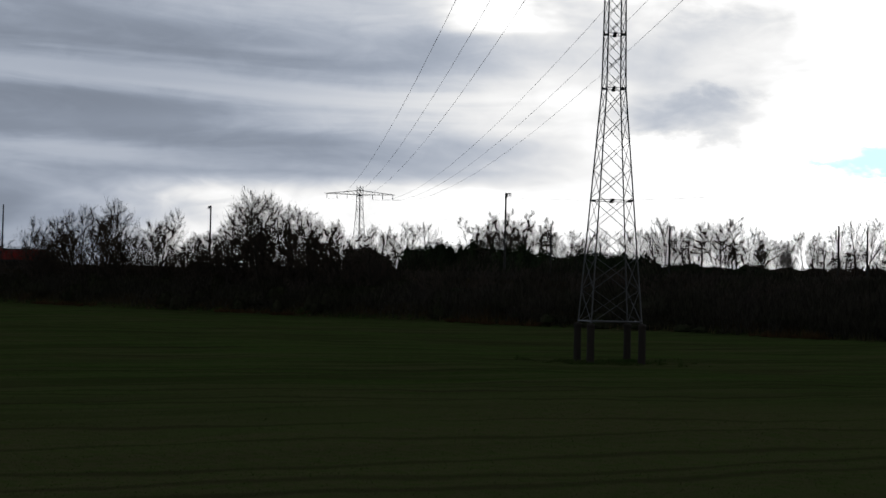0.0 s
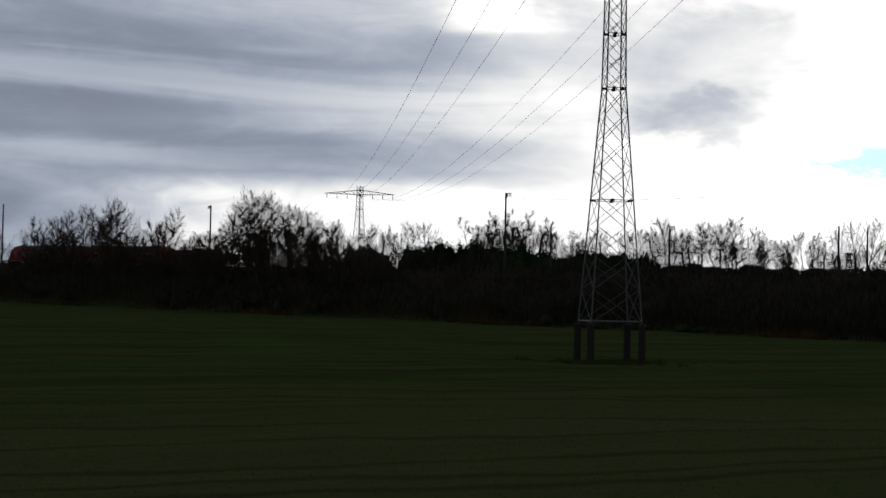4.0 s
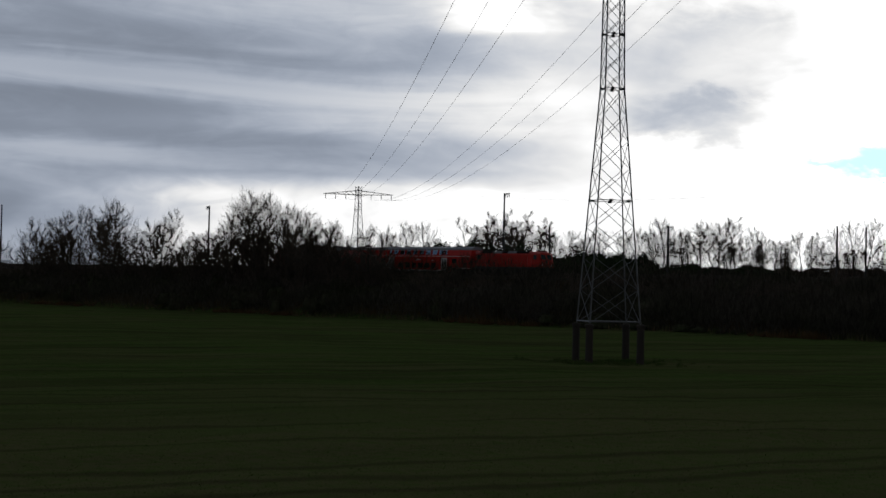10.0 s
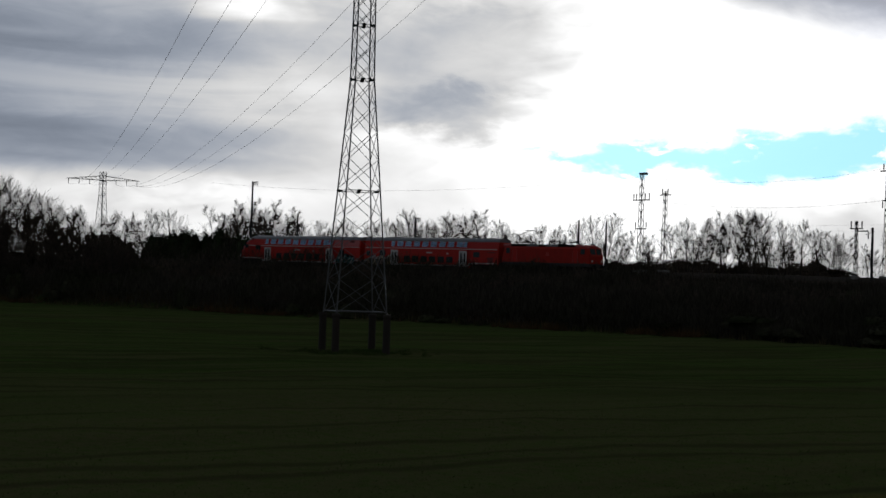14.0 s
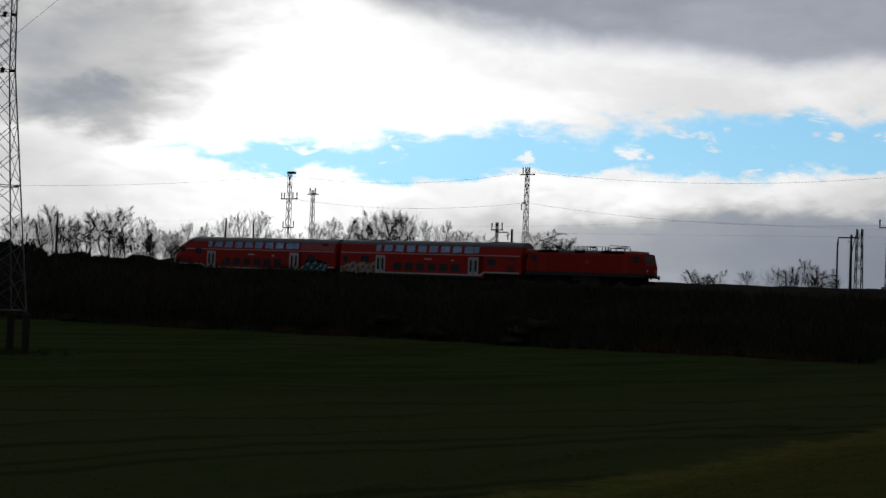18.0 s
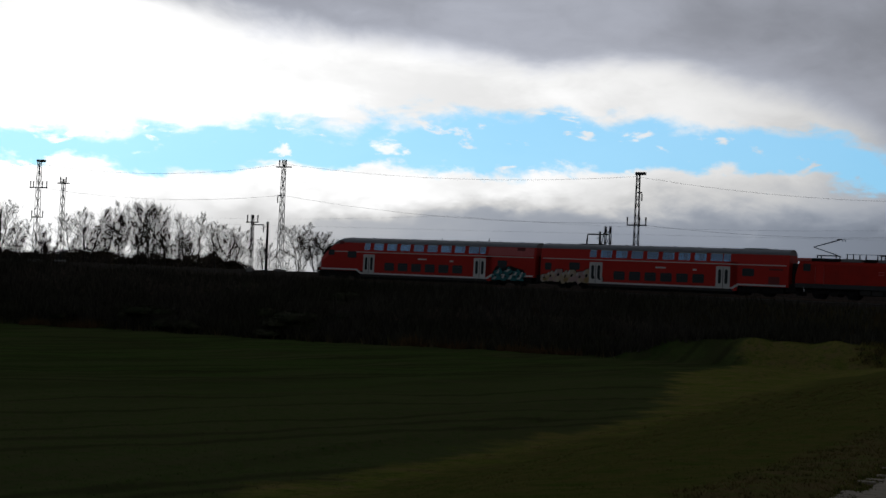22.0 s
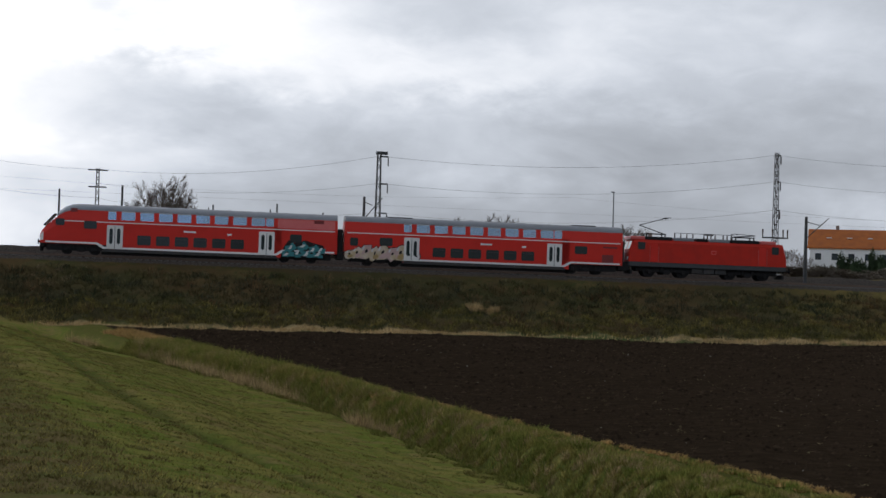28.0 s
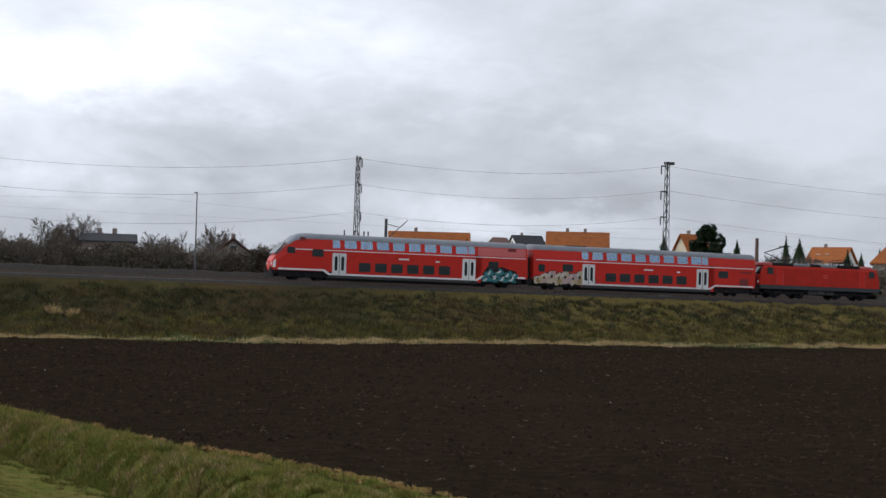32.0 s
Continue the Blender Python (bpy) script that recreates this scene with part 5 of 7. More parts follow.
def tops():
    e = EYE[2]
    # feeder masts with three outer brackets, then masts with crossarms
    k = mast(5.80, 8, e + 12.7, 0.42, posts=((0.3, 0.9), (3.0, 0.9), (5.9, 0.9)), label="tall lattice feeder mast with stacked wire brackets", cap=True)
    l = mast(19.55, 8, e + 14.4, 0.40, arms=((8.7, 1.45, (-1.4, -0.3, 0.9, 1.4)),), label="tall lattice feeder mast with a low crossarm", posts=((0.3, 0.4), (3.0, 0.4), (5.9, 0.4)))
    o = mast(30.32, 4.5, e + 15.2, 0.46, posts=((0.3, -0.9), (3.1, -0.9), (5.9, -0.9)), label="tall lattice feeder mast with stacked wire brackets", cap=True)
    i = mast(-10.43, 22, e + 13.4, 0.36, arms=((0.2, 1.05, (-0.3,)), (1.7, 1.0, ()), (4.2, 1.0, ())), label="lattice line mast with three short crossarms")
    j = mast(-11.97, 22, e + 10.9, 0.26, arms=((0.8, 0.6, (-0.55, 0.55)),), label="short lattice mast with one crossarm and pins")
    i2 = mast(-3.84, 24, e + 11.2, 0.34, arms=((0.2, 1.05, ()), (2.0, 0.95, ()), (4.6, 0.9, ())), label="lattice line mast with three short crossarms")
    g = mast(-23.92, 9, e + 14.9, 0.44, arms=((5.5, 1.1, (-1.05, 0.3, 1.0)),), posts=((2.0, 0.5),), label="tall lattice feeder mast with a low crossarm", cap=True)
    f = mast(-36.28, 10, e + 16.9, 0.46, arms=((0.9, 1.05, (-0.6, 0.3)),), posts=((4.4, -0.6),), label="tall lattice feeder mast with pins on its crossarm")
    c = mast(-44.56, 6, e + 16.4, 0.5, arms=((3.4, 1.35, (-1.25, -0.8, 0.6, 1.25)), (7.2, 0.9, (-0.85, 0.85))), label="tall lattice feeder mast with two crossarms", cap=True)
    d = mast(-43.74, 10, e + 14.5, 0.46, arms=((0.6, 0.9, (-0.5, 0.4)),), label="lattice feeder mast with pins on its crossarm")
    mast(-24.90, 4.5, e + 9.0, 0.55, taper=0.7, label="stout lattice catenary mast", posts=((0.9, -2.2),), heavy=1.3)
    pole(-25.17, 3.8, e + 8.4, 0.14, "dark catenary pole with a cantilever", strut=True)
    pole(-25.62, 12, e + 8.0, 0.1, "thin grey lamp pole")
    mast(-37.28, 6, e + 9.9, 0.3, arms=((0.9, 0.85, (-0.7, 0.0, 0.7)),), label="short lattice mast with one crossarm and pins", posts=((1.2, 1.6),))
    pole(-36.75, 4.5, e + 9.0, 0.16, "dark catenary pole with a slanting strut", strut=True)
    pole(-46.70, 7, e + 10.5, 0.15, "straight dark catenary pole")
    pole(-45.75, 9, e + 10.3, 0.13, "straight dark catenary pole")
    pole(-58.1, 5, e + 17.2, 0.17, "tall catenary pole with a short hanging arm", arm=1.6)
    pole(-68.35, 5, e + 17.3, 0.17, "tall catenary pole with a short hanging arm", arm=-1.4)
    pole(-75.3, 5, e + 19.2, 0.17, "tall catenary pole with a short hanging arm")
    pole(-56.5, 4.5, e + 11.8, 0.15, "dark catenary pole with a cantilever", strut=True)
    pole(-52.4, 4.5, e + 11.0, 0.16, "dark catenary pole with a cantilever", arm=1.2)
    pole(14.01, 16, e + 10.2, 0.07, "thin grey lamp pole", lamp=True, mat=STEEL)
    pole(20.58, 4.5, e + 7.8, 0.17, "dark catenary pole with a slanting cantilever", strut=True)
    pole(5.32, 4.5, e + 8.2, 0.15, "dark catenary pole with a slanting cantilever", strut=True)
    pole(33.42, 4.5, e + 7.4, 0.22, "broad rusty brown catenary pole", mat=RAIL)
    for az, el, off, r in ((0.1, 2.5, 45, 0.12), (2.3, 2.6, 45, 0.12), (3.9, 2.35, 60, 0.12), (-5.1, 2.85, 40, 0.13), (-3.0, 3.05, 30, 0.14)):
        x, y = on_bearing(az, off)
        pole(az, off, e + math.hypot(x, y) * math.tan(radians(el)), r, "distant straight grey pole")
    return dict(k=k, l=l, o=o, i=i, j=j, i2=i2, g=g, f=f, c=c, d=d)


TOP = tops()


def feeder_wires():
    def run(p, q, sag=1.2, r=0.012):
        tagged(part("feeder_wire", Build().tube(sagging(p, q, sag, 14), r, 4), WIRE), "thin feeder wire strung between railway masts", "wire", "feeder wires")

    v = Vector
    for dz in (0.3, 3.0, 5.9):
        d = v((0, 0, -dz))
        run(TOP["k"] + d, TOP["l"] + d)
        run(TOP["l"] + d, TOP["o"] + d)
        run(TOP["o"] + d, TOP["o"] + v((75, -2, -1.0 - dz)), 1.6)
        run(TOP["k"] + d, TOP["i2"] + v((0, 0, -dz * 0.55)), 1.0)
    for dz in (0.2, 3.2):
        d = v((0, 0, -dz))
        run(TOP["i"] + d, TOP["i2"] + d, 0.6)
        run(TOP["g"] + d * 1.7, TOP["i"] + d, 1.2)
    run(TOP["f"] + v((0, 0, -0.6)), TOP["g"] + v((0, 0, -0.3)), 1.0, 0.012)
    run(TOP["c"] + v((0, 0, -0.4)), TOP["f"] + v((0, 0, -0.6)), 1.2, 0.012)
    run(TOP["f"] + v((0, 0, -4.4)), TOP["g"] + v((0, 0, -5.3)), 1.0)
    run(TOP["c"] + v((0, 0, -3.4)), TOP["f"] + v((0, 0, -4.4)), 1.0)
    run(TOP["c"] + v((0, 0, -0.4)), TOP["c"] + v((-90, -12, 1.0)), 1.6, 0.012)
    # contact wire and its bearer above the track
    for x in range(-400, 200, 62):
        for h, sag in ((5.75, 0.0), (7.3, 0.9)):
            p, q = ((xx, rail_y(xx), rail_z(xx) + h) for xx in (x, x + 62))
            tagged(part("catenary_wire", Build().tube(sagging(p, q, sag, 8), 0.007, 3), WIRE), "thin contact wire over the railway track", "wire", "catenary wires")


feeder_wires()


# ---- trees and scrub ----
def grow(rng, stems, clear, limbs, spread, trunk_r, thin=0.011, lean=0.3, reach=0.42, sprays=9, twigs=8):
    """A bare tree 10 m tall: rising stems, limbs that bend upwards, side branches and sprays of fine twigs."""
    wood, fine = Build(), Build()

    def turned(d, tilt, spin):
        o = Matrix.Rotation(spin, 3, d) @ d.orthogonal().normalized()
        return (d * math.cos(tilt) + o * math.sin(tilt)).normalized()

    def course(p, d, length, n, wobble, lift):
        pts, dirs = [Vector(p)], [d]
        for _ in range(n):
            d = (d + Vector((rng.gauss(0, wobble), rng.gauss(0, wobble), rng.gauss(0, wobble * 0.5) + lift))).normalized()
            pts.append(pts[-1] + d * (length / n))
            dirs.append(d)
        return pts, dirs

    def limb(pts, r0, r1, sides):
        n = len(pts) - 1
        for k in range(n):
            wood.rod(pts[k], pts[k + 1], r0 + (r1 - r0) * k / n, r0 + (r1 - r0) * (k + 1) / n, sides, False)

    def twig(p, d, length):
        q = p + d * length * 0.5
        e = (d + Vector((rng.gauss(0, 0.25), rng.gauss(0, 0.25), rng.gauss(0.15, 0.2)))).normalized()
        o = d.cross(Vector((rng.gauss(0, 1), rng.gauss(0, 1), rng.gauss(0, 1)))).normalized() * thin * rng.uniform(0.7, 1.3)
        fine.add([p - o, p + o, q + o * 0.7, q - o * 0.7, q + e * length * 0.5], [(0, 1, 2, 3), (3, 2, 4)])

    for s in range(stems):
        a = 6.283 * (s + rng.random()) / stems
        k = 0.05 if stems == 1 else rng.uniform(0.3, 1.0) * lean
        d = Vector((math.cos(a) * k, math.sin(a) * k, 1)).normalized()
        tall = 9.3 * (1.0 if stems == 1 else rng.uniform(0.72, 1.0))
        stem, way = course((math.cos(a) * 0.2 * (stems > 1), math.sin(a) * 0.2 * (stems > 1), 0), d, tall, 9, 0.07, 0.03)
        r0 = trunk_r * (1.0 if stems == 1 else rng.uniform(0.6, 0.85))
        limb(stem, r0, 0.02, 5)
        for i in range(limbs):
            f = clear + (0.97 - clear) * ((i + rng.random()) / limbs) ** 0.85
            k = min(8, int(f * 9))
            p = stem[k].lerp(stem[k + 1], f * 9 - k)
            length = tall * reach * (1.1 - f) ** 0.62 * rng.uniform(0.55, 1.1)
            bough, ways = course(p, turned(way[k], rng.uniform(0.55, 1.0) * spread, i * 2.4 + rng.uniform(-0.5, 0.5)), length, 5, 0.13, 0.09)
            limb(bough, max(0.02, r0 * (1 - f) * 0.5), 0.012, 3)
            for j in range(sprays):
                g = 0.2 + 0.8 * (j + rng.random()) / sprays
                h = min(4, int(g * 5))
                q = bough[h].lerp(bough[h + 1], g * 5 - h)
                side, sways = course(q, turned(ways[h], rng.uniform(0.4, 0.85), rng.uniform(0, 6.283)), length * rng.uniform(0.28, 0.5), 3, 0.16, 0.1)
                limb(side, 0.015, 0.009, 3)
                for _ in range(twigs):
                    v = rng.randint(0, 3)
                    twig(side[v], turned(sways[v], rng.uniform(0.15, 0.75), rng.uniform(0, 6.283)), rng.uniform(0.35, 0.95) * (0.5 + 0.16 * length))
            for _ in range(3):
                twig(bough[-1], turned(ways[-1], rng.uniform(0.1, 0.4), rng.uniform(0, 6.283)), rng.uniform(0.4, 0.9))
    k = 10.0 / max(v[2] for v in wood.v + fine.v)
    for b in (wood, fine):
        b.v = [(x * k, y * k, z * k) for x, y, z in b.v]
    return wood, fine


TREE_KINDS = []
#                       stems clear limbs spread trunk lean reach
for seed, spec in enumerate(((1, 0.24, 24, 0.95, 0.17, 0.0, 0.55), (1, 0.18, 24, 1.15, 0.18, 0.0, 0.62), (2, 0.2, 15, 0.9, 0.14, 0.35, 0.5), (7, 0.18, 8, 0.85, 0.1, 0.8, 0.42), (1, 0.22, 22, 0.8, 0.14, 0.0, 0.48), (5, 0.15, 10, 1.0, 0.1, 0.65, 0.48), (4, 0.2, 11, 0.8, 0.1, 0.45, 0.45))):
    stems, clear, limbs, spread, tr, lean, reach = spec
    w, f = grow(random.Random(40 + seed), stems, clear, limbs, spread, tr, 0.0125, lean, reach)
    TREE_KINDS.append((w.mesh("trunk", BARK), f.mesh("crown", TWIG)))
SHRUB_KINDS = []
for seed in range(4):
    w, f = grow(random.Random(70 + seed), 9, 0.12, 5, 0.8, 0.06, 0.022, 0.7, 0.36, 5, 6)
    for b in (w, f):
        b.v = [(x * 0.4, y * 0.4, z * 0.4) for x, y, z in b.v]
    SHRUB_KINDS.append((w.mesh("trunk", BARK), f.mesh("crown", TWIG)))


def clump_mesh(name, seed, mat, wide, tall, n, size, needle=2.2, heart=1.0):
    """A dense uneven mound of small dark leaves and dead stalks."""
    r = np.random.RandomState(seed)
    bumps = [(r.uniform(-0.6, 0.6) * wide, r.uniform(-0.6, 0.6) * wide, r.uniform(0.35, 0.62) * wide, r.uniform(0.6, 1.0) * tall) for _ in range(5)]
    b = Build()
    for k in range(n):
        cx, cy, w, h = bumps[r.randint(5)]
        a, e = r.uniform(0, 6.283), math.asin(r.uniform(0.0, 1.0))
        q = r.uniform(0.72, 1.06)
        p = Vector((cx + math.cos(a) * math.cos(e) * w * q, cy + math.sin(a) * math.cos(e) * w * q, math.sin(e) * h * q))
        d = Vector((r.normal(), r.normal(), r.normal() + 0.4)).normalized()
        o = d.orthogonal().normalized()
        s = size * r.uniform(0.6, 1.4)
        b.add([p - o * s * 0.5, p + o * s * 0.5, p + d * s * needle], [(0, 1, 2)])
    # a darker heart that keeps the mound closed
    for cx, cy, w, h in bumps:
        rings = []
        for z, k in ((0, 0.9 * heart), (0.35 * heart, 0.86 * heart), (0.62 * heart, 0.66 * heart), (0.8 * heart, 0.36 * heart)):
            rings.append([(cx + math.cos(t * 0.785) * w * k * r.uniform(0.85, 1.05), cy + math.sin(t * 0.785) * w * k * r.uniform(0.85, 1.05), z * h * r.uniform(0.93, 1.05)) for t in range(8)])
        b.loft(rings)
    return b.mesh(name, mat)


THICKETS = [clump_mesh("bramble_thicket", 5 + k, BRAMBLE, 2.2, 2.4, 1300, 0.13) for k in range(4)]
BRUSHES = [clump_mesh("leafless_brush", 25 + k, BRUSH, 2.2, 2.4, 3200, 0.06, 7.0, 0.66) for k in range(3)]
MOUNDS = [clump_mesh("evergreen_mound", 15 + k, EVERGREEN, 2.6, 3.4, 2400, 0.13) for k in range(3)]


def tree(x, y, top, kind, width=1.0, label="bare leafless tree with a fine twiggy crown", base=None):
    g = ground_at(x, y) if base is None else base
    s = max(0.15, (top - g) / 10.0)
    r = random.Random(int(x * 31 + y * 17))
    th = thing("bare_tree", label, "tree", "bare trees along the railway", pose(x, y, g - 0.1, 0, 0, r.uniform(0, 360)))
    th.scale = (s * width, s * width, s)
    part("trunk", TREE_KINDS[kind][0], BARK, th)
    part("crown", TREE_KINDS[kind][1], TWIG, th)


def shrub(x, y, h, kind, wide=1.0):
    r = random.Random(int(x * 13 + y * 7))
    th = thing("bare_shrub", "dense leafless dark shrub on the railway bank", "shrub", "shrubs on the bank", pose(x, y, ground_at(x, y) - 0.15, 0, 0, r.uniform(0, 360)))
    th.scale = (h / 4 * wide, h / 4 * wide, h / 4)
    part("trunk", SHRUB_KINDS[kind][0], BARK, th)
    part("crown", SHRUB_KINDS[kind][1], TWIG, th)


def mound(x, y, wide, tall, evergreen=False, label="", mesh=None):
    r = random.Random(int(x * 19 + y * 5))
    me = r.choice(mesh or (MOUNDS if evergreen else THICKETS))
    label = "grey-brown leafless brush beyond the railway" if mesh else label
    ob = new("evergreen_bush" if evergreen else "bramble_thicket", me)
    ob.matrix_basis = pose(x, y, ground_at(x, y) - 0.1, 0, 0, r.uniform(0, 360))
    ob.scale = (wide, wide, tall)
    tagged(ob, label or ("dense dark evergreen bush behind the railway" if evergreen else "tangled dark bramble thicket on the railway bank"), "bush", "bushes on the bank")


def planted(az, off, el, kind, width=1.0, **kw):
    """A tree off metres behind the rails in a direction, its tip at an angle above the eye."""
    x, y = on_bearing(az, off)
    tree(x, y, EYE[2] + math.hypot(x, y) * math.tan(radians(el * 1.07)), kind, width, **kw)


rt = random.Random(11)
# in front of the railway, at the field's far edge
for az, el in ((-76.2, 2.0), (-75.3, 1.9), (-74.6, 2.0), (-73.8, 2.35), (-73.3, 2.6), (-72.7, 2.8), (-71.9, 3.05), (-71.2, 2.75), (-70.1, 2.75), (-69.2, 1.8), (-68.6, 1.9), (-67.8, 2.65), (-67.4, 3.0), (-67.1, 3.55), (-66.7, 3.35), (-66.3, 3.4), (-65.6, 3.05), (-65.1, 2.8), (-64.5, 2.85), (-63.8, 2.55), (-62.7, 2.4)):
    planted(az, rt.uniform(-13, -7), el, rt.choice((0, 1, 2, 4, 6)), rt.uniform(0.85, 1.05))
    if az > -74.3:
        for _ in range(2):
            planted(az + rt.uniform(-0.5, 0.5), rt.uniform(-12, -6), el * rt.uniform(0.62, 0.86), rt.choice((2, 3, 4, 5, 6)), rt.uniform(0.9, 1.3))
# a fan of stems behind the evergreen bushes
for az, el, w in ((-59.0, 2.65, 1.25), (-58.5, 2.95, 1.2), (-58.0, 2.9, 1.2), (-57.4, 2.9, 1.2), (-56.9, 2.75, 1.2)):
    planted(az, rt.uniform(17, 24), el, 3, w)
# behind the railway
for az, el, w in ((-61.7, 2.45, 1.0), (-60.8, 2.55, 1.0), (-56.0, 2.35, 1.2), (-55.4, 2.2, 1.2), (-54.7, 2.4, 1.1), (-54.1, 2.35, 1.2), (-53.4, 2.45, 1.1), (-53.0, 2.45, 1.1), (-52.4, 2.8, 0.9), (-51.9, 2.4, 1.0), (-51.3, 2.75, 1.1), (-50.7, 2.85, 1.15), (-50.1, 2.75, 1.1), (-49.7, 2.5, 1.0), (-49.2, 2.25, 1.1), (-48.8, 2.1, 1.1), (-48.4, 2.25, 1.0), (-47.8, 2.4, 1.0), (-47.2, 2.25, 1.1), (-46.6, 2.6, 1.0), (-46.1, 2.85, 0.95), (-45.7, 2.95, 0.9), (-45.1, 2.3, 1.0), (-44.3, 2.2, 1.0), (-43.4, 2.6, 1.0), (-42.8, 2.8, 1.0), (-42.2, 2.75, 1.0), (-41.7, 3.0, 0.95), (-41.2, 3.15, 0.95), (-40.7, 3.05, 0.95), (-40.2, 3.05, 0.9), (-39.6, 2.75, 0.9), (-39.1, 2.8, 0.85), (-38.5, 2.5, 1.2), (-37.9, 2.45, 1.2), (-36.8, 2.0, 1.1), (-35.6, 2.5, 1.3), (-35.0, 2.55, 1.4), (-34.5, 2.25, 1.3), (-33.9, 1.85, 1.1), (-33.2, 1.85, 1.1), (-32.6, 1.8, 1.1)):
    planted(az, rt.uniform(16, 26), el, rt.choice((0, 1, 2, 5, 1)) if az < -37.0 else rt.choice((3, 5)), w)
    if az < -38:
        planted(az + rt.uniform(-0.4, 0.4), rt.uniform(18, 30), el * rt.uniform(0.65, 0.85), rt.choice((2, 3, 5, 6)), w * 1.15)
for az, el, w in ((-30.3, 1.4, 1.5), (-29.8, 1.4, 1.5), (-28.5, 1.45, 1.3), (-27.7, 1.6, 1.2), (-27.0, 1.8, 1.1), (-26.4, 1.85, 1.1), (-25.8, 1.55, 1.2), (-22.3, 1.3, 1.2), (-21.3, 1.6, 1.1), (-20.7, 1.72, 1.1), (-20.1, 1.6, 1.1)):
    planted(az, 110, el, rt.choice((1, 3, 5)), w)
# beyond the train towards the houses
for az, el, off, w in ((-10.9, 2.5, 34, 1.5), (-10.2, 2.7, 30, 1.5), (-9.6, 2.8, 34, 1.4), (-9.0, 2.6, 30, 1.5), (-8.6, 2.3, 30, 1.5), (-1.6, 3.4, 26, 0.9), (-1.1, 3.2, 28, 0.8), (-2.6, 2.7, 28, 1.0), (-0.7, 2.6, 28, 0.9), (9.9, 2.35, 60, 1.3), (9.4, 2.2, 60, 1.3), (15.0, 2.2, 70, 1.3), (14.4, 1.9, 75, 1.2), (13.0, 1.9, 60, 1.3), (12.5, 1.7, 60, 1.2), (8.3, 1.6, 45, 1.3), (0.9, 1.9, 45, 1.2), (1.6, 1.6, 50, 1.4), (3.2, 1.6, 50, 1.4), (19.7, 1.45, 34, 1.3), (20.3, 1.5, 36, 1.3), (33.9, 1.7, 40, 1.2), (33.2, 1.6, 44, 1.2), (35.0, 1.75, 50, 1.2), (34.4, 1.8, 44, 1.2), (32.6, 1.6, 40, 1.2)):
    planted(az, off, el, rt.choice((1, 5, 5)), w)
    planted(az + rt.uniform(-0.3, 0.3), off + 4, el * 0.9, rt.choice((3, 5)), w * 0.9)
# denser round crowns among them
for az, el, off in ((9.2, 2.25, 52), (9.6, 2.4, 56), (10.0, 2.2, 54), (6.2, 1.95, 50), (7.2, 1.85, 48), (13.2, 1.95, 52), (14.9, 2.2, 60), (15.3, 2.0, 62)):
    planted(az, off, el, 3, 0.95)
# a thick belt of shrubs and brambles on the bank to the left, thinner behind the line
for k in range(60):
    az = -76 + 38 * (k + rt.random()) / 60
    x, y = on_bearing(az, rt.uniform(-16, -6.0))
    shrub(x, y, rt.uniform(3.0, 5.0) * (1.2 if az < -60 else 0.75), rt.randrange(4), rt.uniform(1.0, 1.5))
for k in range(72):
    az = -76 + 17.5 * (k + rt.random()) / 72
    x, y = on_bearing(az, rt.uniform(-10, -4.6))
    if az > -74.3:
        shrub(x, y, rt.uniform(4.6, 6.8) if az < -62.0 else rt.uniform(3.2, 4.8), rt.randrange(4), rt.uniform(0.8, 1.15))
for k in range(150):
    az = -77 + 44 * (k + rt.random()) / 150
    x, y = on_bearing(az, rt.uniform(-18.5, -5.5))
    if az < -60:
        mound(x, y, rt.uniform(1.0, 1.6), rt.uniform(0.9, 1.7))
    else:
        mound(x, y, rt.uniform(1.1, 1.8), rt.uniform(0.35, 0.8) * (1.0 if az < -45 else 0.7))
for k in range(32):
    az = -62 + 24 * (k + rt.random()) / 32
    x, y = on_bearing(az, rt.uniform(-7.5, -4.6))
    shrub(x, y, rt.uniform(1.7, 3.0) * (1.0 if az < -46 else 0.6), rt.randrange(4), rt.uniform(1.3, 1.9))
for k in range(28):
    az = -38 + 14 * (k + rt.random()) / 28
    x, y = on_bearing(az, rt.uniform(-19, -13))
    shrub(x, y, rt.uniform(1.0, 2.3), rt.randrange(4), rt.uniform(1.3, 2.0))
for az, el in ((-61.4, 1.8), (-60.9, 1.95), (-60.4, 2.0), (-59.9, 2.05), (-59.3, 2.05), (-58.8, 2.05), (-58.2, 2.0), (-57.6, 1.95), (-57.1, 1.8), (-56.5, 1.7), (-63.4, 1.75), (-63.0, 1.8), (-62.6, 1.7), (-56.0, 1.6), (-55.5, 1.75), (-54.9, 1.8), (-54.3, 1.75), (-53.7, 1.6), (-53.0, 1.4), (-51.8, 1.35), (-50.6, 1.3), (-49.4, 1.3)):
    x, y = on_bearing(az, rt.uniform(13, 18))
    tall = EYE[2] + math.hypot(x, y) * math.tan(radians(el)) - ground_at(x, y)
    mound(x, y, 1.3, tall / 2.9, True)
for k in range(26):
    az = -58 + 20 * (k + rt.random()) / 26
    x, y = on_bearing(az, rt.uniform(13, 22))
    shrub(x, y, rt.uniform(2.0, 4.0), rt.randrange(4), rt.uniform(1.0, 1.5))
for k in range(8):
    x, y = on_bearing(-38 + 4 * k / 8, rt.uniform(18, 28))
    shrub(x, y, rt.uniform(1.5, 2.6), rt.randrange(4), rt.uniform(1.0, 1.5))
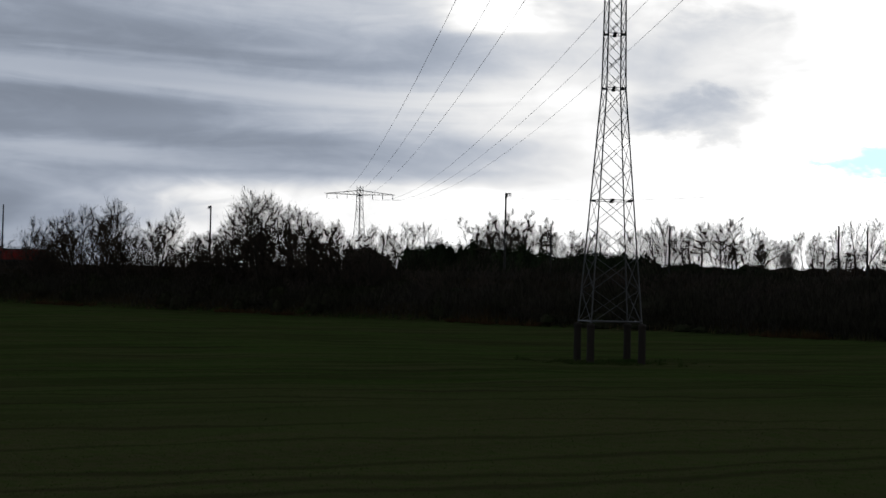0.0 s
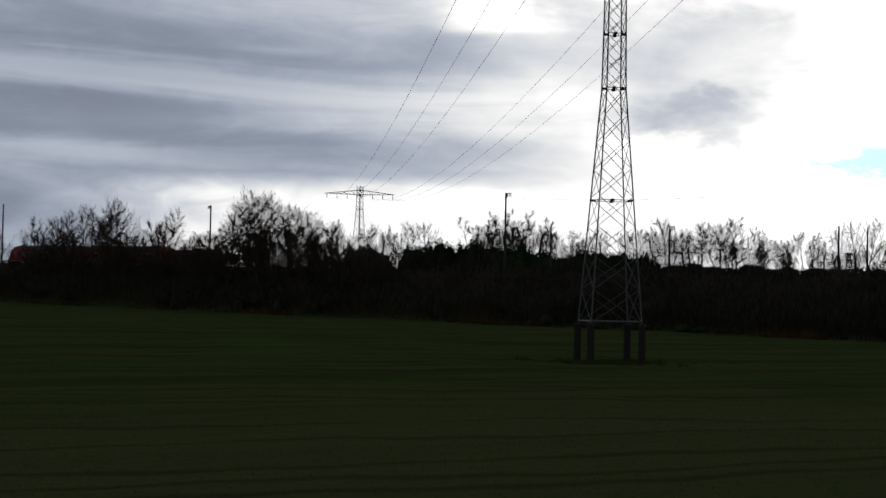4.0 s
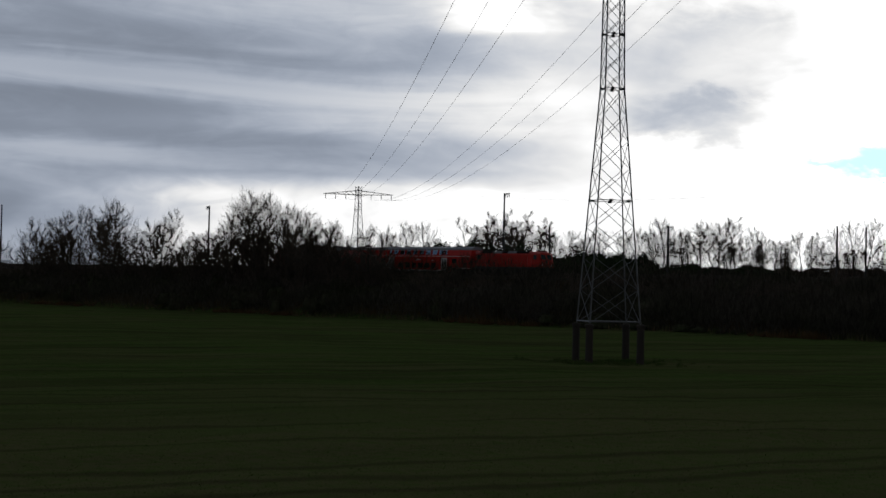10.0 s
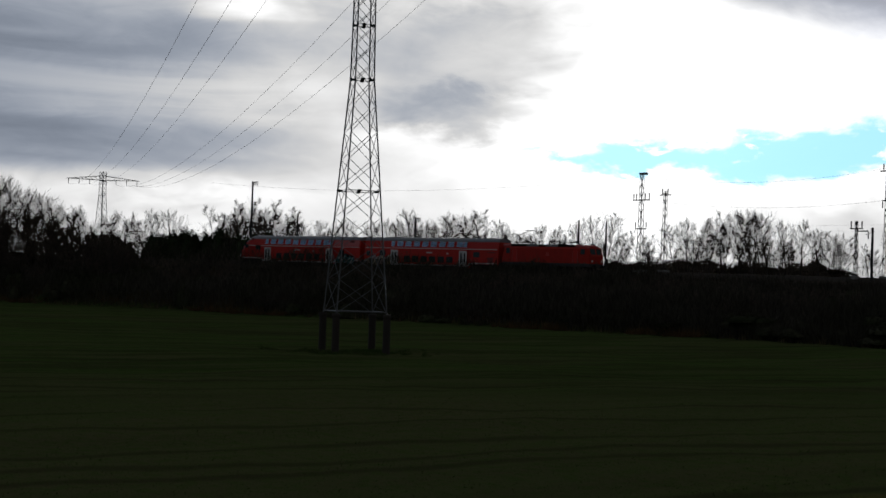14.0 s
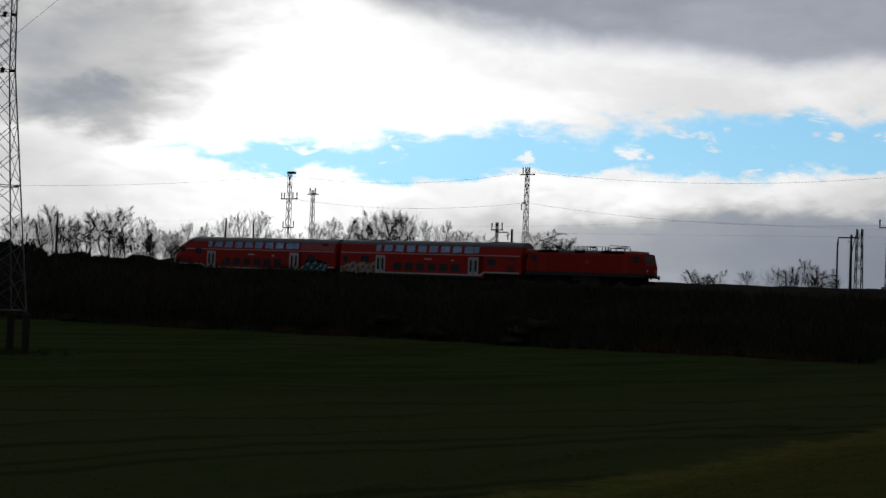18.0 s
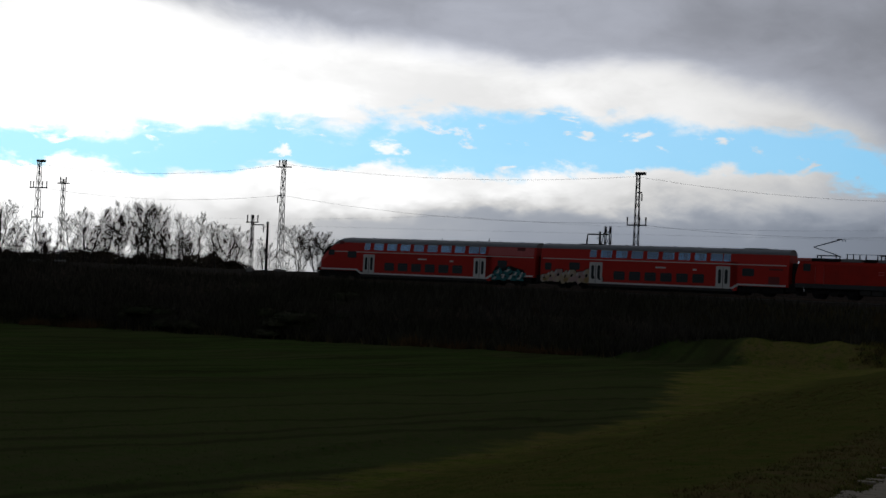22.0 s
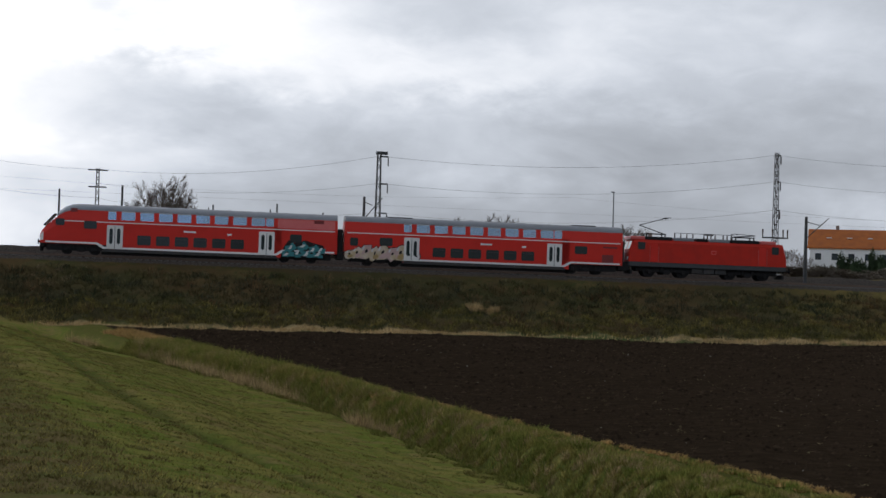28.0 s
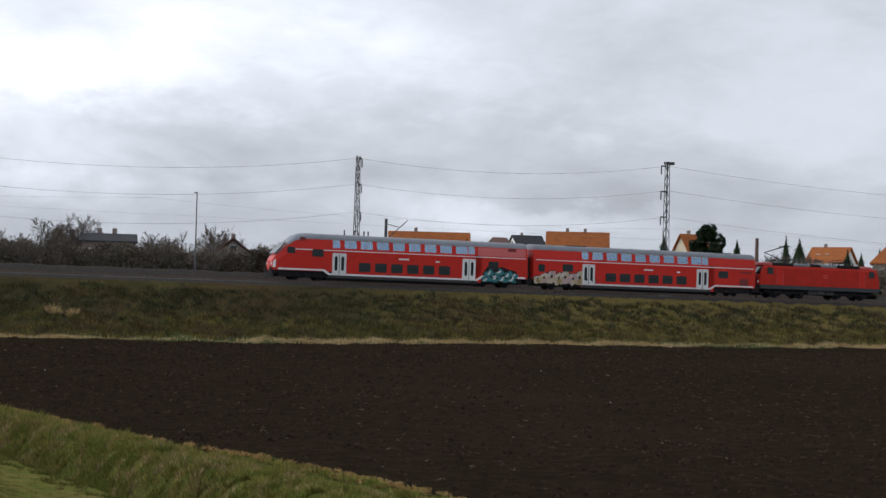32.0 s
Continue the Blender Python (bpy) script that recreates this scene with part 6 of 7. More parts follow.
for k in range(36):
    az = -3.5 + 42 * (k + rt.random()) / 36
    x, y = on_bearing(az, rt.uniform(11, 20))
    shrub(x, y, rt.uniform(2.4, 3.8) * (1.0 if az < 17 else 0.45 if 19.5 < az < 24.2 else 0.75), rt.randrange(4), rt.uniform(1.1, 1.7))
# tall thin stems before the line, through which the train is seen
for k in range(36):
    az = -60 + 23 * (k + rt.random()) / 36
    x, y = on_bearing(az, rt.uniform(-12, -5.5))
    shrub(x, y, rt.uniform(3.2, 4.8) * (1.0 if az < -44 else 0.8), rt.randrange(4), rt.uniform(0.7, 1.0))
# closed brush farther back, behind which nothing low shows
for k in range(46):
    az = -60 + 22.5 * (k + rt.random()) / 46
    x, y = on_bearing(az, rt.uniform(22, 30))
    mound(x, y, rt.uniform(1.2, 1.7), rt.uniform(0.6, 1.15), mesh=BRUSHES)
for k in range(78):
    az = -4 + 43.5 * (k + rt.random()) / 78
    x, y = on_bearing(az, rt.uniform(19, 28))
    mound(x, y, rt.uniform(1.4, 2.1), rt.uniform(1.0, 1.45) * (1.0 if az < 17 else 0.5 if 19.5 < az < 24.2 else 0.85 if az < 29 else 1.3), mesh=BRUSHES)

# clipped dark evergreens before the white house
for az, el in ((21.3, 0.95), (21.9, 1.3), (22.35, 1.15), (22.9, 1.4), (23.4, 1.2), (23.9, 1.0)):
    x, y = on_bearing(az, 32)
    mound(x, y, 0.62, (EYE[2] + math.hypot(x, y) * math.tan(radians(el)) - ground_at(x, y)) / 2.2, True, "dense dark evergreen bush before a white house")


def conifer(az, off, el, wide):
    """A spruce: drooping tiers of needle sprays round a straight stem."""
    x, y = on_bearing(az, off)
    g = ground_at(x, y)
    h = EYE[2] + math.hypot(x, y) * math.tan(radians(el)) - g
    r = random.Random(int(az * 100))
    th = thing("spruce_tree", "dark green spruce with drooping tiers", "tree", "spruces near the houses", pose(x, y, g - 0.1))
    part("trunk", Build().rod((0, 0, 0), (0, 0, h * 0.97), 0.16, 0.02, 6), BARK, th)
    b = Build()
    for k in range(3600):
        f = r.random() ** 1.5
        z = h * (0.06 + 0.93 * f)
        a0 = r.uniform(0, 6.283)
        w = wide * 1.7 * (1 - f) ** 0.95 * r.uniform(0.55, 1.1) * (0.84 + 0.16 * math.sin(f * 40 + 0.7 * math.sin(a0 * 3))) + 0.02
        a = a0
        p = Vector((math.cos(a) * w, math.sin(a) * w, z - 0.12 * w))
        d = Vector((math.cos(a), math.sin(a), -0.25 + r.uniform(-0.3, 0.4))).normalized()
        o = Vector((-math.sin(a), math.cos(a), r.uniform(-0.3, 0.3))) * 0.24
        k = 0.2 + 0.8 * (1 - f)
        b.add([p - d * 0.7 * k - o * k, p - d * 0.7 * k + o * k, p + d * 0.3 * k], [(0, 1, 2)])
    rings = [[(math.cos(t * 0.785) * wide * 1.15 * (1 - f), math.sin(t * 0.785) * wide * 1.15 * (1 - f), h * (0.06 + 0.9 * f)) for t in range(8)] for f in (0, 0.3, 0.6, 0.97)]
    b.loft(rings)
    part("crown", b, EVERGREEN, th)


for az, el, off, w in ((30.25, 2.35, 70, 2.2), (32.75, 2.25, 90, 2.2), (34.4, 2.4, 90, 1.8), (34.85, 2.3, 80, 3.2), (36.45, 1.95, 80, 2.2), (36.9, 1.85, 90, 2.2), (37.5, 2.0, 110, 2.6), (25.0, 2.0, 50, 2.2), (27.9, 1.85, 42, 2.2), (28.9, 1.7, 46, 3.4), (4.75, 2.2, 120, 2.4)):
    conifer(az, off, el, w)


def pine(az, off, el0, el1, wide):
    """A broad pine with a rounded dark crown on a bare stem."""
    x, y = on_bearing(az, off)
    g, dist = ground_at(x, y), math.hypot(x, y)
    z0, z1 = (EYE[2] + dist * math.tan(radians(e)) - g for e in (el0, el1))
    th = thing("pine_tree", "broad dark green pine beside a house", "tree", at=pose(x, y, g - 0.1))
    part("trunk", Build().rod((0, 0, 0), (0.3, 0, z1 * 0.8), 0.25, 0.12, 7), BARK, th)
    r = random.Random(3)
    b = Build()
    for k in range(70):
        f = (k + r.random()) / 70
        a, w = r.uniform(0, 6.283), wide * 0.95 * math.sin(math.pi * (0.12 + 0.83 * f)) ** 0.8 * r.uniform(0.3, 1.0)
        c = Vector((math.cos(a) * w, math.sin(a) * w, z0 + (z1 - z0) * (0.06 + 0.84 * f)))
        s = r.uniform(0.1, 0.24) * wide
        for _ in range(300):
            d = Vector((r.gauss(0, 1), r.gauss(0, 1), r.gauss(0, 0.75))).normalized()
            p = c + d * s * r.uniform(0.7, 1.05)
            o = d.orthogonal().normalized() * 0.12
            b.add([p - o, p + o, p + d * 0.4], [(0, 1, 2)])
    part("crown", b, EVERGREEN, th)


pine(31.75, 75, 1.25, 2.75, 3.0)


# ---- houses beyond the railway ----
def house(az0, az1, off, el_ridge, el_eave, wall_mat, roof_mat, label, gable_side=False, deep=9.0, hip=0.0, skew=0.0, chimneys=1, skylights=0, windows=3, extension=None):
    """A house that spans two bearings; its ridge and eaves at angles above the eye."""
    xa, ya = on_bearing((az0 + az1) / 2, off)
    dist = math.hypot(xa, ya)
    g = ground_at(xa, ya) - 0.3
    w = dist * radians(az1 - az0) / (1.0 if not gable_side else 1.0)
    zr, ze = (EYE[2] + dist * math.tan(radians(e)) - g for e in (el_ridge, el_eave))
    th = thing("house", label, "house", "houses beyond the railway", pose(xa, ya, g, 0, 0, -(az0 + az1) / 2 + skew))
    wx, wy = (w / 2, deep / 2)
    t = 0.3
    for name, cx, cy, sx, sy in (("wall", 0, -wy, 2 * wx, t), ("wall", 0, wy, 2 * wx, t), ("wall", -wx + t / 2, 0, t, 2 * wy - t), ("wall", wx - t / 2, 0, t, 2 * wy - t)):
        part(name, Build().box(cx, cy, ze / 2, sx, sy, ze), wall_mat, th)
    o = 0.45
    if gable_side:
        ridge = [(0, -wy - o, zr), (0, wy + o, zr)]
        part("gable", Build().slab([(-wx, ze - 0.02), (wx, ze - 0.02), (0, zr - 0.25)], -wy + 0.02, -wy + 0.3), wall_mat, th)
        for sg in (-1, 1):
            e = [(sg * (wx + o), -wy - o, ze - 0.25), (sg * (wx + o), wy + o, ze - 0.25)]
            p = [e[0], e[1], ridge[1], ridge[0]]
            part("roof", Build().add(p + [(x, y, z + 0.22) for x, y, z in p], [(0, 1, 2, 3), (7, 6, 5, 4), (0, 4, 5, 1), (1, 5, 6, 2), (2, 6, 7, 3), (3, 7, 4, 0)]), roof_mat, th)
    else:
        for sg in (-1, 1):
            p = [(-wx - o, sg * (wy + o), ze - 0.2), (wx + o, sg * (wy + o), ze - 0.2), (wx + o - hip * wx, 0, zr), (-wx - o + hip * wx, 0, zr)]
            part("roof", Build().add(p + [(x, y, z + 0.22) for x, y, z in p], [(0, 1, 2, 3), (7, 6, 5, 4), (0, 4, 5, 1), (1, 5, 6, 2), (2, 6, 7, 3), (3, 7, 4, 0)]), roof_mat, th)
        for sg in (-1, 1):
            if hip:
                p = [(sg * (wx + o), -wy - o, ze - 0.2), (sg * (wx + o), wy + o, ze - 0.2), (sg * (wx + o - hip * wx), 0, zr)]
                part("roof_hip", Build().add(p + [(x, y, z + 0.22) for x, y, z in p], [(0, 1, 2), (5, 4, 3), (0, 3, 4, 1), (1, 4, 5, 2), (2, 5, 3, 0)]), roof_mat, th)
            else:
                b = Build().add([(sg * wx, -wy, ze - 0.05), (sg * wx, wy, ze - 0.05), (sg * wx, 0, zr - 0.15), (sg * (wx - t), -wy, ze - 0.05), (sg * (wx - t), wy, ze - 0.05), (sg * (wx - t), 0, zr - 0.15)], [(0, 1, 2), (5, 4, 3), (0, 3, 4, 1), (1, 4, 5, 2), (2, 5, 3, 0)])
                part("gable", b, wall_mat, th)
    rows = max(1, int(ze / 2.9))
    for lv in range(rows):
        for k in range(windows):
            x = -wx + 2 * wx * (k + 0.5) / windows
            z = ze - 1.6 - lv * 2.8
            if z < 0.9:
                continue
            fr = part("window", Build().box(x, -wy - 0.16, z, 1.25, 0.1, 1.35), CREAM, th)
            part("pane", Build().box(x, -wy - 0.2, z, 1.05, 0.05, 1.15), GLASS, fr)
    if gable_side:
        fr = part("window", Build().box(0, -wy - 0.05, ze + 0.35 * (zr - ze), 1.1, 0.12, 1.2), CREAM, th)
        part("pane", Build().box(0, -wy - 0.1, ze + 0.35 * (zr - ze), 0.9, 0.05, 1.0), GLASS, fr)
    for k in range(chimneys):
        x = (-0.35 + 0.6 * k) * wx if not gable_side else 0.0
        part("chimney", Build().block(x, 0.2 if not gable_side else 2.0, zr + 0.25, 0.6, 0.6, 1.3, 0.06), BRICK_WALL, th)
    for k in range(skylights):
        x = wx * (-0.55 + 0.5 * k)
        y = -wy * 0.5
        part("skylight", Build().box(x, y - 0.1, ze + 0.5 * (zr - ze) + 0.2, 0.9, 0.7, 0.12, pose(0, 0, 0)), LAMP_WHITE, th)
    if extension:
        ew, ez, er = extension
        part("annex_wall", Build().box(wx + ew / 2, 0, ez / 2, ew, deep * 0.8, ez), wall_mat, th)
        for sg in (-1, 1):
            p = [(wx, sg * (deep * 0.4 + 0.4), ez - 0.2), (wx + ew + 0.4, sg * (deep * 0.4 + 0.4), ez - 0.2), (wx + ew - 0.4, 0, er), (wx, 0, er)]
            part("annex_roof", Build().add(p + [(x, y, z + 0.2) for x, y, z in p], [(0, 1, 2, 3), (7, 6, 5, 4), (0, 4, 5, 1), (1, 5, 6, 2), (2, 6, 7, 3), (3, 7, 4, 0)]), roof_mat, th)
    return th


house(20.75, 23.45, 125, 2.18, 1.58, RENDER_WHITE, TILE, "long white house with an orange tiled roof and skylights", skylights=3, windows=5, chimneys=1)
house(24.0, 25.1, 190, 2.05, 1.65, RENDER_CREAM, TILE_BROWN, "small house with a dark red hipped roof", hip=0.7, chimneys=0)
house(25.0, 26.0, 240, 2.15, 1.7, RENDER_WHITE, TILE_DARK, "white house with a grey slate roof", skew=20, deep=10)
house(25.2, 26.1, 110, 1.72, 1.15, RENDER_WHITE, TILE, "small white house with a bright orange roof", chimneys=0, windows=2)
house(26.25, 28.3, 135, 2.3, 1.62, BRICK_WALL, TILE, "long brown-walled house with an orange tiled roof", chimneys=2, windows=4, extension=(5.2, 6.5, 8.6))
house(30.75, 31.75, 120, 2.3, 1.25, RENDER_CREAM, TILE, "cream gabled house with a steep orange roof", gable_side=False, skew=38, windows=2, deep=8)
house(35.3, 36.55, 140, 1.95, 1.45, RENDER_WHITE, TILE, "white house with an orange roof and skylights", skylights=2, skew=-18, windows=2)
house(37.3, 39.4, 60, 2.35, 1.45, BRICK_WALL, TILE, "grey plastered house with an orange hipped roof", hip=0.8, windows=3, deep=10)
house(10.2, 11.9, 55, 1.78, 1.55, BRICK_WALL, TILE_DARK, "low sooty brick depot building with a flat dark roof", chimneys=2, windows=4)
house(14.65, 15.95, 60, 1.75, 1.2, BRICK_WALL, TILE_BROWN, "brown brick house with a gabled rust-red roof", gable_side=True, windows=3)


# ---- the wheel strips of the path, laid in concrete blocks ----
def block_mesh():
    b = Build()
    # a slab with its corners cut away, so that a hole is left where four meet
    hx, hy, cx, cy, c, d = 0.0992, 0.0992, 0.02, 0.028, 0.003, 0.08
    ring = [(-hx + cx, -hy), (hx - cx, -hy), (hx, -hy + cy), (hx, hy - cy), (hx - cx, hy), (-hx + cx, hy), (-hx, hy - cy), (-hx, -hy + cy)]
    lo = [(x, y, -d) for x, y in ring]
    mid = [(x, y, -c) for x, y in ring]
    up = [(x * (1 - c / hx), y * (1 - c / hy), 0) for x, y in ring]
    f = [tuple(range(16, 24))]
    for r in (0, 8):
        for i in range(8):
            j = (i + 1) % 8
            f.append((r + i, r + j, r + 8 + j, r + 8 + i))
    return b.add(lo + mid + up, f)


def path_frame(s):
    """Place and heading of the path s metres north of the standpoint; near its end it bends away to the left."""
    y = s
    x = float(np.interp(y, PATH_Y, PATH_X))
    if s > 96:
        k = (s - 96) / 22.0
        x -= 7.0 * k * k
    x2 = float(np.interp(y + 0.5, PATH_Y, PATH_X)) - (7.0 * ((s - 95.5) / 22.0) ** 2 if s > 96 else 0)
    return x, y, math.atan2(-(x2 - x), 0.5)


def lay_path():
    r = random.Random(21)
    shape = block_mesh()
    me = shape.mesh("paving_block", PAVER)
    strips = [tagged(new("wheel_strip"), "pale concrete block wheel strip of the farm track", "pavement", kind="structure") for _ in range(2)]
    rest = [Build(), Build()]
    count = 0
    for k in list(range(527)) + list(range(-92, 0)):
        s = 12.5 + k * 0.2
        x, y, a = path_frame(s)
        x += r.uniform(-0.035, 0.035)
        ca, sa = math.cos(a), math.sin(a)
        for side in (0, 1):
            mid = (-0.92, 0.70)[side]
            for c in range(4):
                u = mid + (c - 1.5) * 0.2 + r.uniform(-0.001, 0.001)
                gone = 0.5 * noise.noise(Vector((s * 0.4, side * 7.3, c * 3.1))) + r.uniform(-0.42, 0.42)
                if c == 0 and gone > (0.08, 0.28)[side] or c == 3 and gone > (0.32, 0.26)[side]:
                    continue
                px, py = x + ca * u, y + sa * u
                z = ground_at(px, py) + 0.026 + r.uniform(-0.003, 0.003)
                tilt = (r.uniform(-0.7, 0.7), r.uniform(-0.7, 0.7))
                if count < 296:
                    ob = new("paving_block", me)
                    ob.parent = strips[side]
                    ob.matrix_basis = pose(px, py, z, tilt[0], tilt[1], math.degrees(a))
                    count += 1
                else:
                    m = pose(px, py, z, tilt[0], tilt[1], math.degrees(a))
                    rest[side].add([m @ Vector(v) for v in shape.v[8:]], [tuple(i - 8 for i in q) for q in shape.f if min(q) >= 8])
    for b, st in zip(rest, strips):
        part("farther_blocks", b, PAVER, st, kind="stuff")


lay_path()


# ---- grass, reeds, clods ----
def blades(name, mat, xs, ys, tall, wide, lean, label, seed, category="grass", base=None):
    """Many single blades as one sheet of loose triangles."""
    r = np.random.RandomState(seed)
    n = len(xs)
    z = lay(xs, ys)[0] - 0.02
    h = tall * r.uniform(0.5, 1.3, n)
    w = wide * r.uniform(0.6, 1.4, n) / 2
    a, b = r.uniform(0, 6.283, n), r.uniform(0, 6.283, n)
    l = lean * h * r.uniform(0.2, 1.3, n)
    p = np.empty((n, 3, 3), np.float32)
    p[:, 0] = np.stack([xs - np.cos(a) * w, ys - np.sin(a) * w, z], 1)
    p[:, 1] = np.stack([xs + np.cos(a) * w, ys + np.sin(a) * w, z], 1)
    p[:, 2] = np.stack([xs + np.cos(b) * l, ys + np.sin(b) * l, z + h], 1)
    me = bpy.data.meshes.new(name)
    me.vertices.add(3 * n)
    me.vertices.foreach_set("co", p.ravel())
    me.loops.add(3 * n)
    me.loops.foreach_set("vertex_index", np.arange(3 * n, dtype=np.int32))
    me.polygons.add(n)
    me.polygons.foreach_set("loop_start", np.arange(0, 3 * n, 3, dtype=np.int32))
    me.update(calc_edges=True)
    me.materials.append(mat)
    return tagged(new(name, me), label, category, kind="stuff")


def strewn(seed, n, y0, y1, u0, u1, clump=0, near=1.0):
    """Points between two distances along the path and two offsets from it; clump gathers them in tufts."""
    r = np.random.RandomState(seed)
    y = y0 + (y1 - y0) * r.rand(n) ** near
    u = r.uniform(u0, u1, n)
    if clump:
        i = r.randint(0, max(1, n // clump), n)
        cy, cu = y[: max(1, n // clump)], u[: max(1, n // clump)]
        s = 0.09 * r.rand(n // clump + 1)[i]
        y, u = cy[i] + r.normal(0, 1, n) * s, cu[i] + r.normal(0, 1, n) * s
    return np.interp(y, PATH_Y, PATH_X) + u, y


def off_strips(x, y):
    v = x - np.interp(y, PATH_Y, PATH_X)
    u = (np.abs(v - 0.71) > 0.37) & (np.abs(v + 0.91) > 0.37)
    return x[u], y[u]


x, y = off_strips(*strewn(1, 120000, 12, 75, 1.0, 13.2, 0, 1.5))
blades("meadow_grass", BLADE, x, y, 0.032, 0.022, 1.2, "short winter meadow grass on the dyke", 1)
x, y = off_strips(*strewn(2, 60000, 12, 75, 1.0, 13.2, 14, 1.4))
blades("grass_tufts", STRAW_GREEN, x, y, 0.05, 0.022, 1.2, "yellowed grass tufts in the meadow", 2)
x, y = off_strips(*strewn(31, 50000, 12, 75, 1.0, 13.4, 40, 1.4))
blades("brown_tufts", VERGE, x, y, 0.045, 0.022, 1.2, "brown withered tufts in the meadow", 31)
x, y = off_strips(*strewn(3, 90000, 12, 90, -15.5, -0.2, 0, 1.4))
blades("meadow_grass", DARK_DRY_BLADE, x, y, 0.032, 0.022, 1.2, "short dry meadow grass on the dyke, darkened for shade", 3)
x, y = off_strips(*strewn(4, 60000, 12, 60, -2.9, 2.9, 9, 1.3))
blades("path_grass", VERGE, x, y, 0.055, 0.02, 0.9, "brown trodden grass between the wheel strips", 4)


for k, (u0, u1) in enumerate(((-1.42, -1.12), (-0.7, -0.5), (0.2, 0.42), (0.98, 1.2))):
    x, y = strewn(80 + k, 9000, 12, 60, u0, u1, 11, 1.3)
    blades("path_grass", VERGE if k % 2 else DARK_DRY_BLADE, x, y, 0.06, 0.022, 1.2, "grass creeping over the edge of the wheel strips", 80 + k)


x, y = strewn(90, 16000, 12, 70, -1.35, 1.15, 7, 1.3)
blades("path_grass", DARK_DRY_BLADE, x, y, 0.05, 0.018, 1.0, "sparse tufts in the joints of the wheel strips", 90)


def tussocks(name, mat, cx, cy, per, size, tall, wide, label, seed, category="grass", lean=1.0):
    """Tufts whose blades spread outwards from their hearts; each tuft has its own size."""
    r = np.random.RandomState(seed)
    c = len(cx)
    s = (0.45 + 1.1 * r.rand(c) ** 1.5)
    i = np.repeat(np.arange(c), per)
    n = len(i)
    a, q = r.uniform(0, 6.283, n), np.sqrt(r.rand(n))
    x, y = cx[i] + np.cos(a) * q * size * s[i] * 0.6, cy[i] + np.sin(a) * q * size * s[i] * 0.6
    z = lay(x, y)[0] - 0.02
    h = tall * s[i] * (1.1 - 0.5 * q) * r.uniform(0.6, 1.25, n)
    l = lean * h * (0.15 + 0.9 * q) * r.uniform(0.5, 1.3, n)
    w = wide * r.uniform(0.6, 1.4, n) / 2
    b, o = r.uniform(0, 6.283, n), a + r.normal(0, 0.5, n)
    p = np.empty((n, 3, 3), np.float32)
    p[:, 0] = np.stack([x - np.cos(b) * w, y - np.sin(b) * w, z], 1)
    p[:, 1] = np.stack([x + np.cos(b) * w, y + np.sin(b) * w, z], 1)
    p[:, 2] = np.stack([x + np.cos(o) * l, y + np.sin(o) * l, z + h], 1)
    me = bpy.data.meshes.new(name)
    me.vertices.add(3 * n)
    me.vertices.foreach_set("co", p.ravel())
    me.loops.add(3 * n)
    me.loops.foreach_set("vertex_index", np.arange(3 * n, dtype=np.int32))
    me.polygons.add(n)
    me.polygons.foreach_set("loop_start", np.arange(0, 3 * n, 3, dtype=np.int32))
    me.update(calc_edges=True)
    me.materials.append(mat)
    return tagged(new(name, me), label, category, kind="stuff")


def ditch_side(seed, n, y0, y1, u0, u1):
    """Spots along the ditch, whose far bank is broader near the standpoint."""
    x, y = strewn(seed, n, y0, y1, u0, u1, 0, 1.4)
    u = x - np.interp(y, PATH_Y, PATH_X)
    return x + 2.0 * smooth01(60 - y, 0, 36) * np.clip((u - 14.2) / 3.0, 0, 1) - 2.2 * smooth01(y, 60, 110) * np.clip((17.4 - u) / 3.0, 0, 1), y


# the spoil bank of the ditch: rank clumps, some straw-coloured; the reeds on its near side
x, y = ditch_side(5, 2300, 25, 101, 14.3, 17.1)
tussocks("ditch_grass", RANK, x, y, 66, 0.46, 0.3, 0.02, "rank green grass clumps along the ditch", 5)
x, y = ditch_side(36, 500, 25, 101, 14.1, 16.9)
tussocks("ditch_grass", BLADE, x, y, 70, 0.6, 0.42, 0.026, "tall fresh green clumps along the ditch", 36)
x, y = ditch_side(35, 800, 25, 101, 14.3, 17.1)
tussocks("ditch_grass", STRAW_GREEN, x, y, 50, 0.3, 0.26, 0.024, "yellowing grass clumps along the ditch", 35)
x, y = ditch_side(6, 800, 25, 101, 14.0, 16.6)
tussocks("dry_tussocks", REED, x, y, 60, 0.3, 0.34, 0.022, "straw-coloured tussocks along the ditch", 6)
x, y = ditch_side(7, 1500, 25, 120, 16.3, 17.6)
tussocks("dry_tussocks", FRINGE, x, y, 45, 0.34, 0.2, 0.03, "rusty dry grass along the ploughed field", 7)
x, y = ditch_side(8, 520, 39, 100, 12.5, 13.9)
k = waves(x, y, 0.45, 19) > -0.35
tussocks("ditch_reeds", REED, x[k], y[k], 46, 0.42, 0.5, 0.02, "pale dry reeds standing in the ditch", 8, "reeds", 0.5)
x, y = ditch_side(9, 240, 28, 100, 12.3, 13.8)
tussocks("ditch_grass", DARK_DRY_BLADE, x, y, 46, 0.4, 0.24, 0.022, "dull green grass among the ditch reeds", 9)
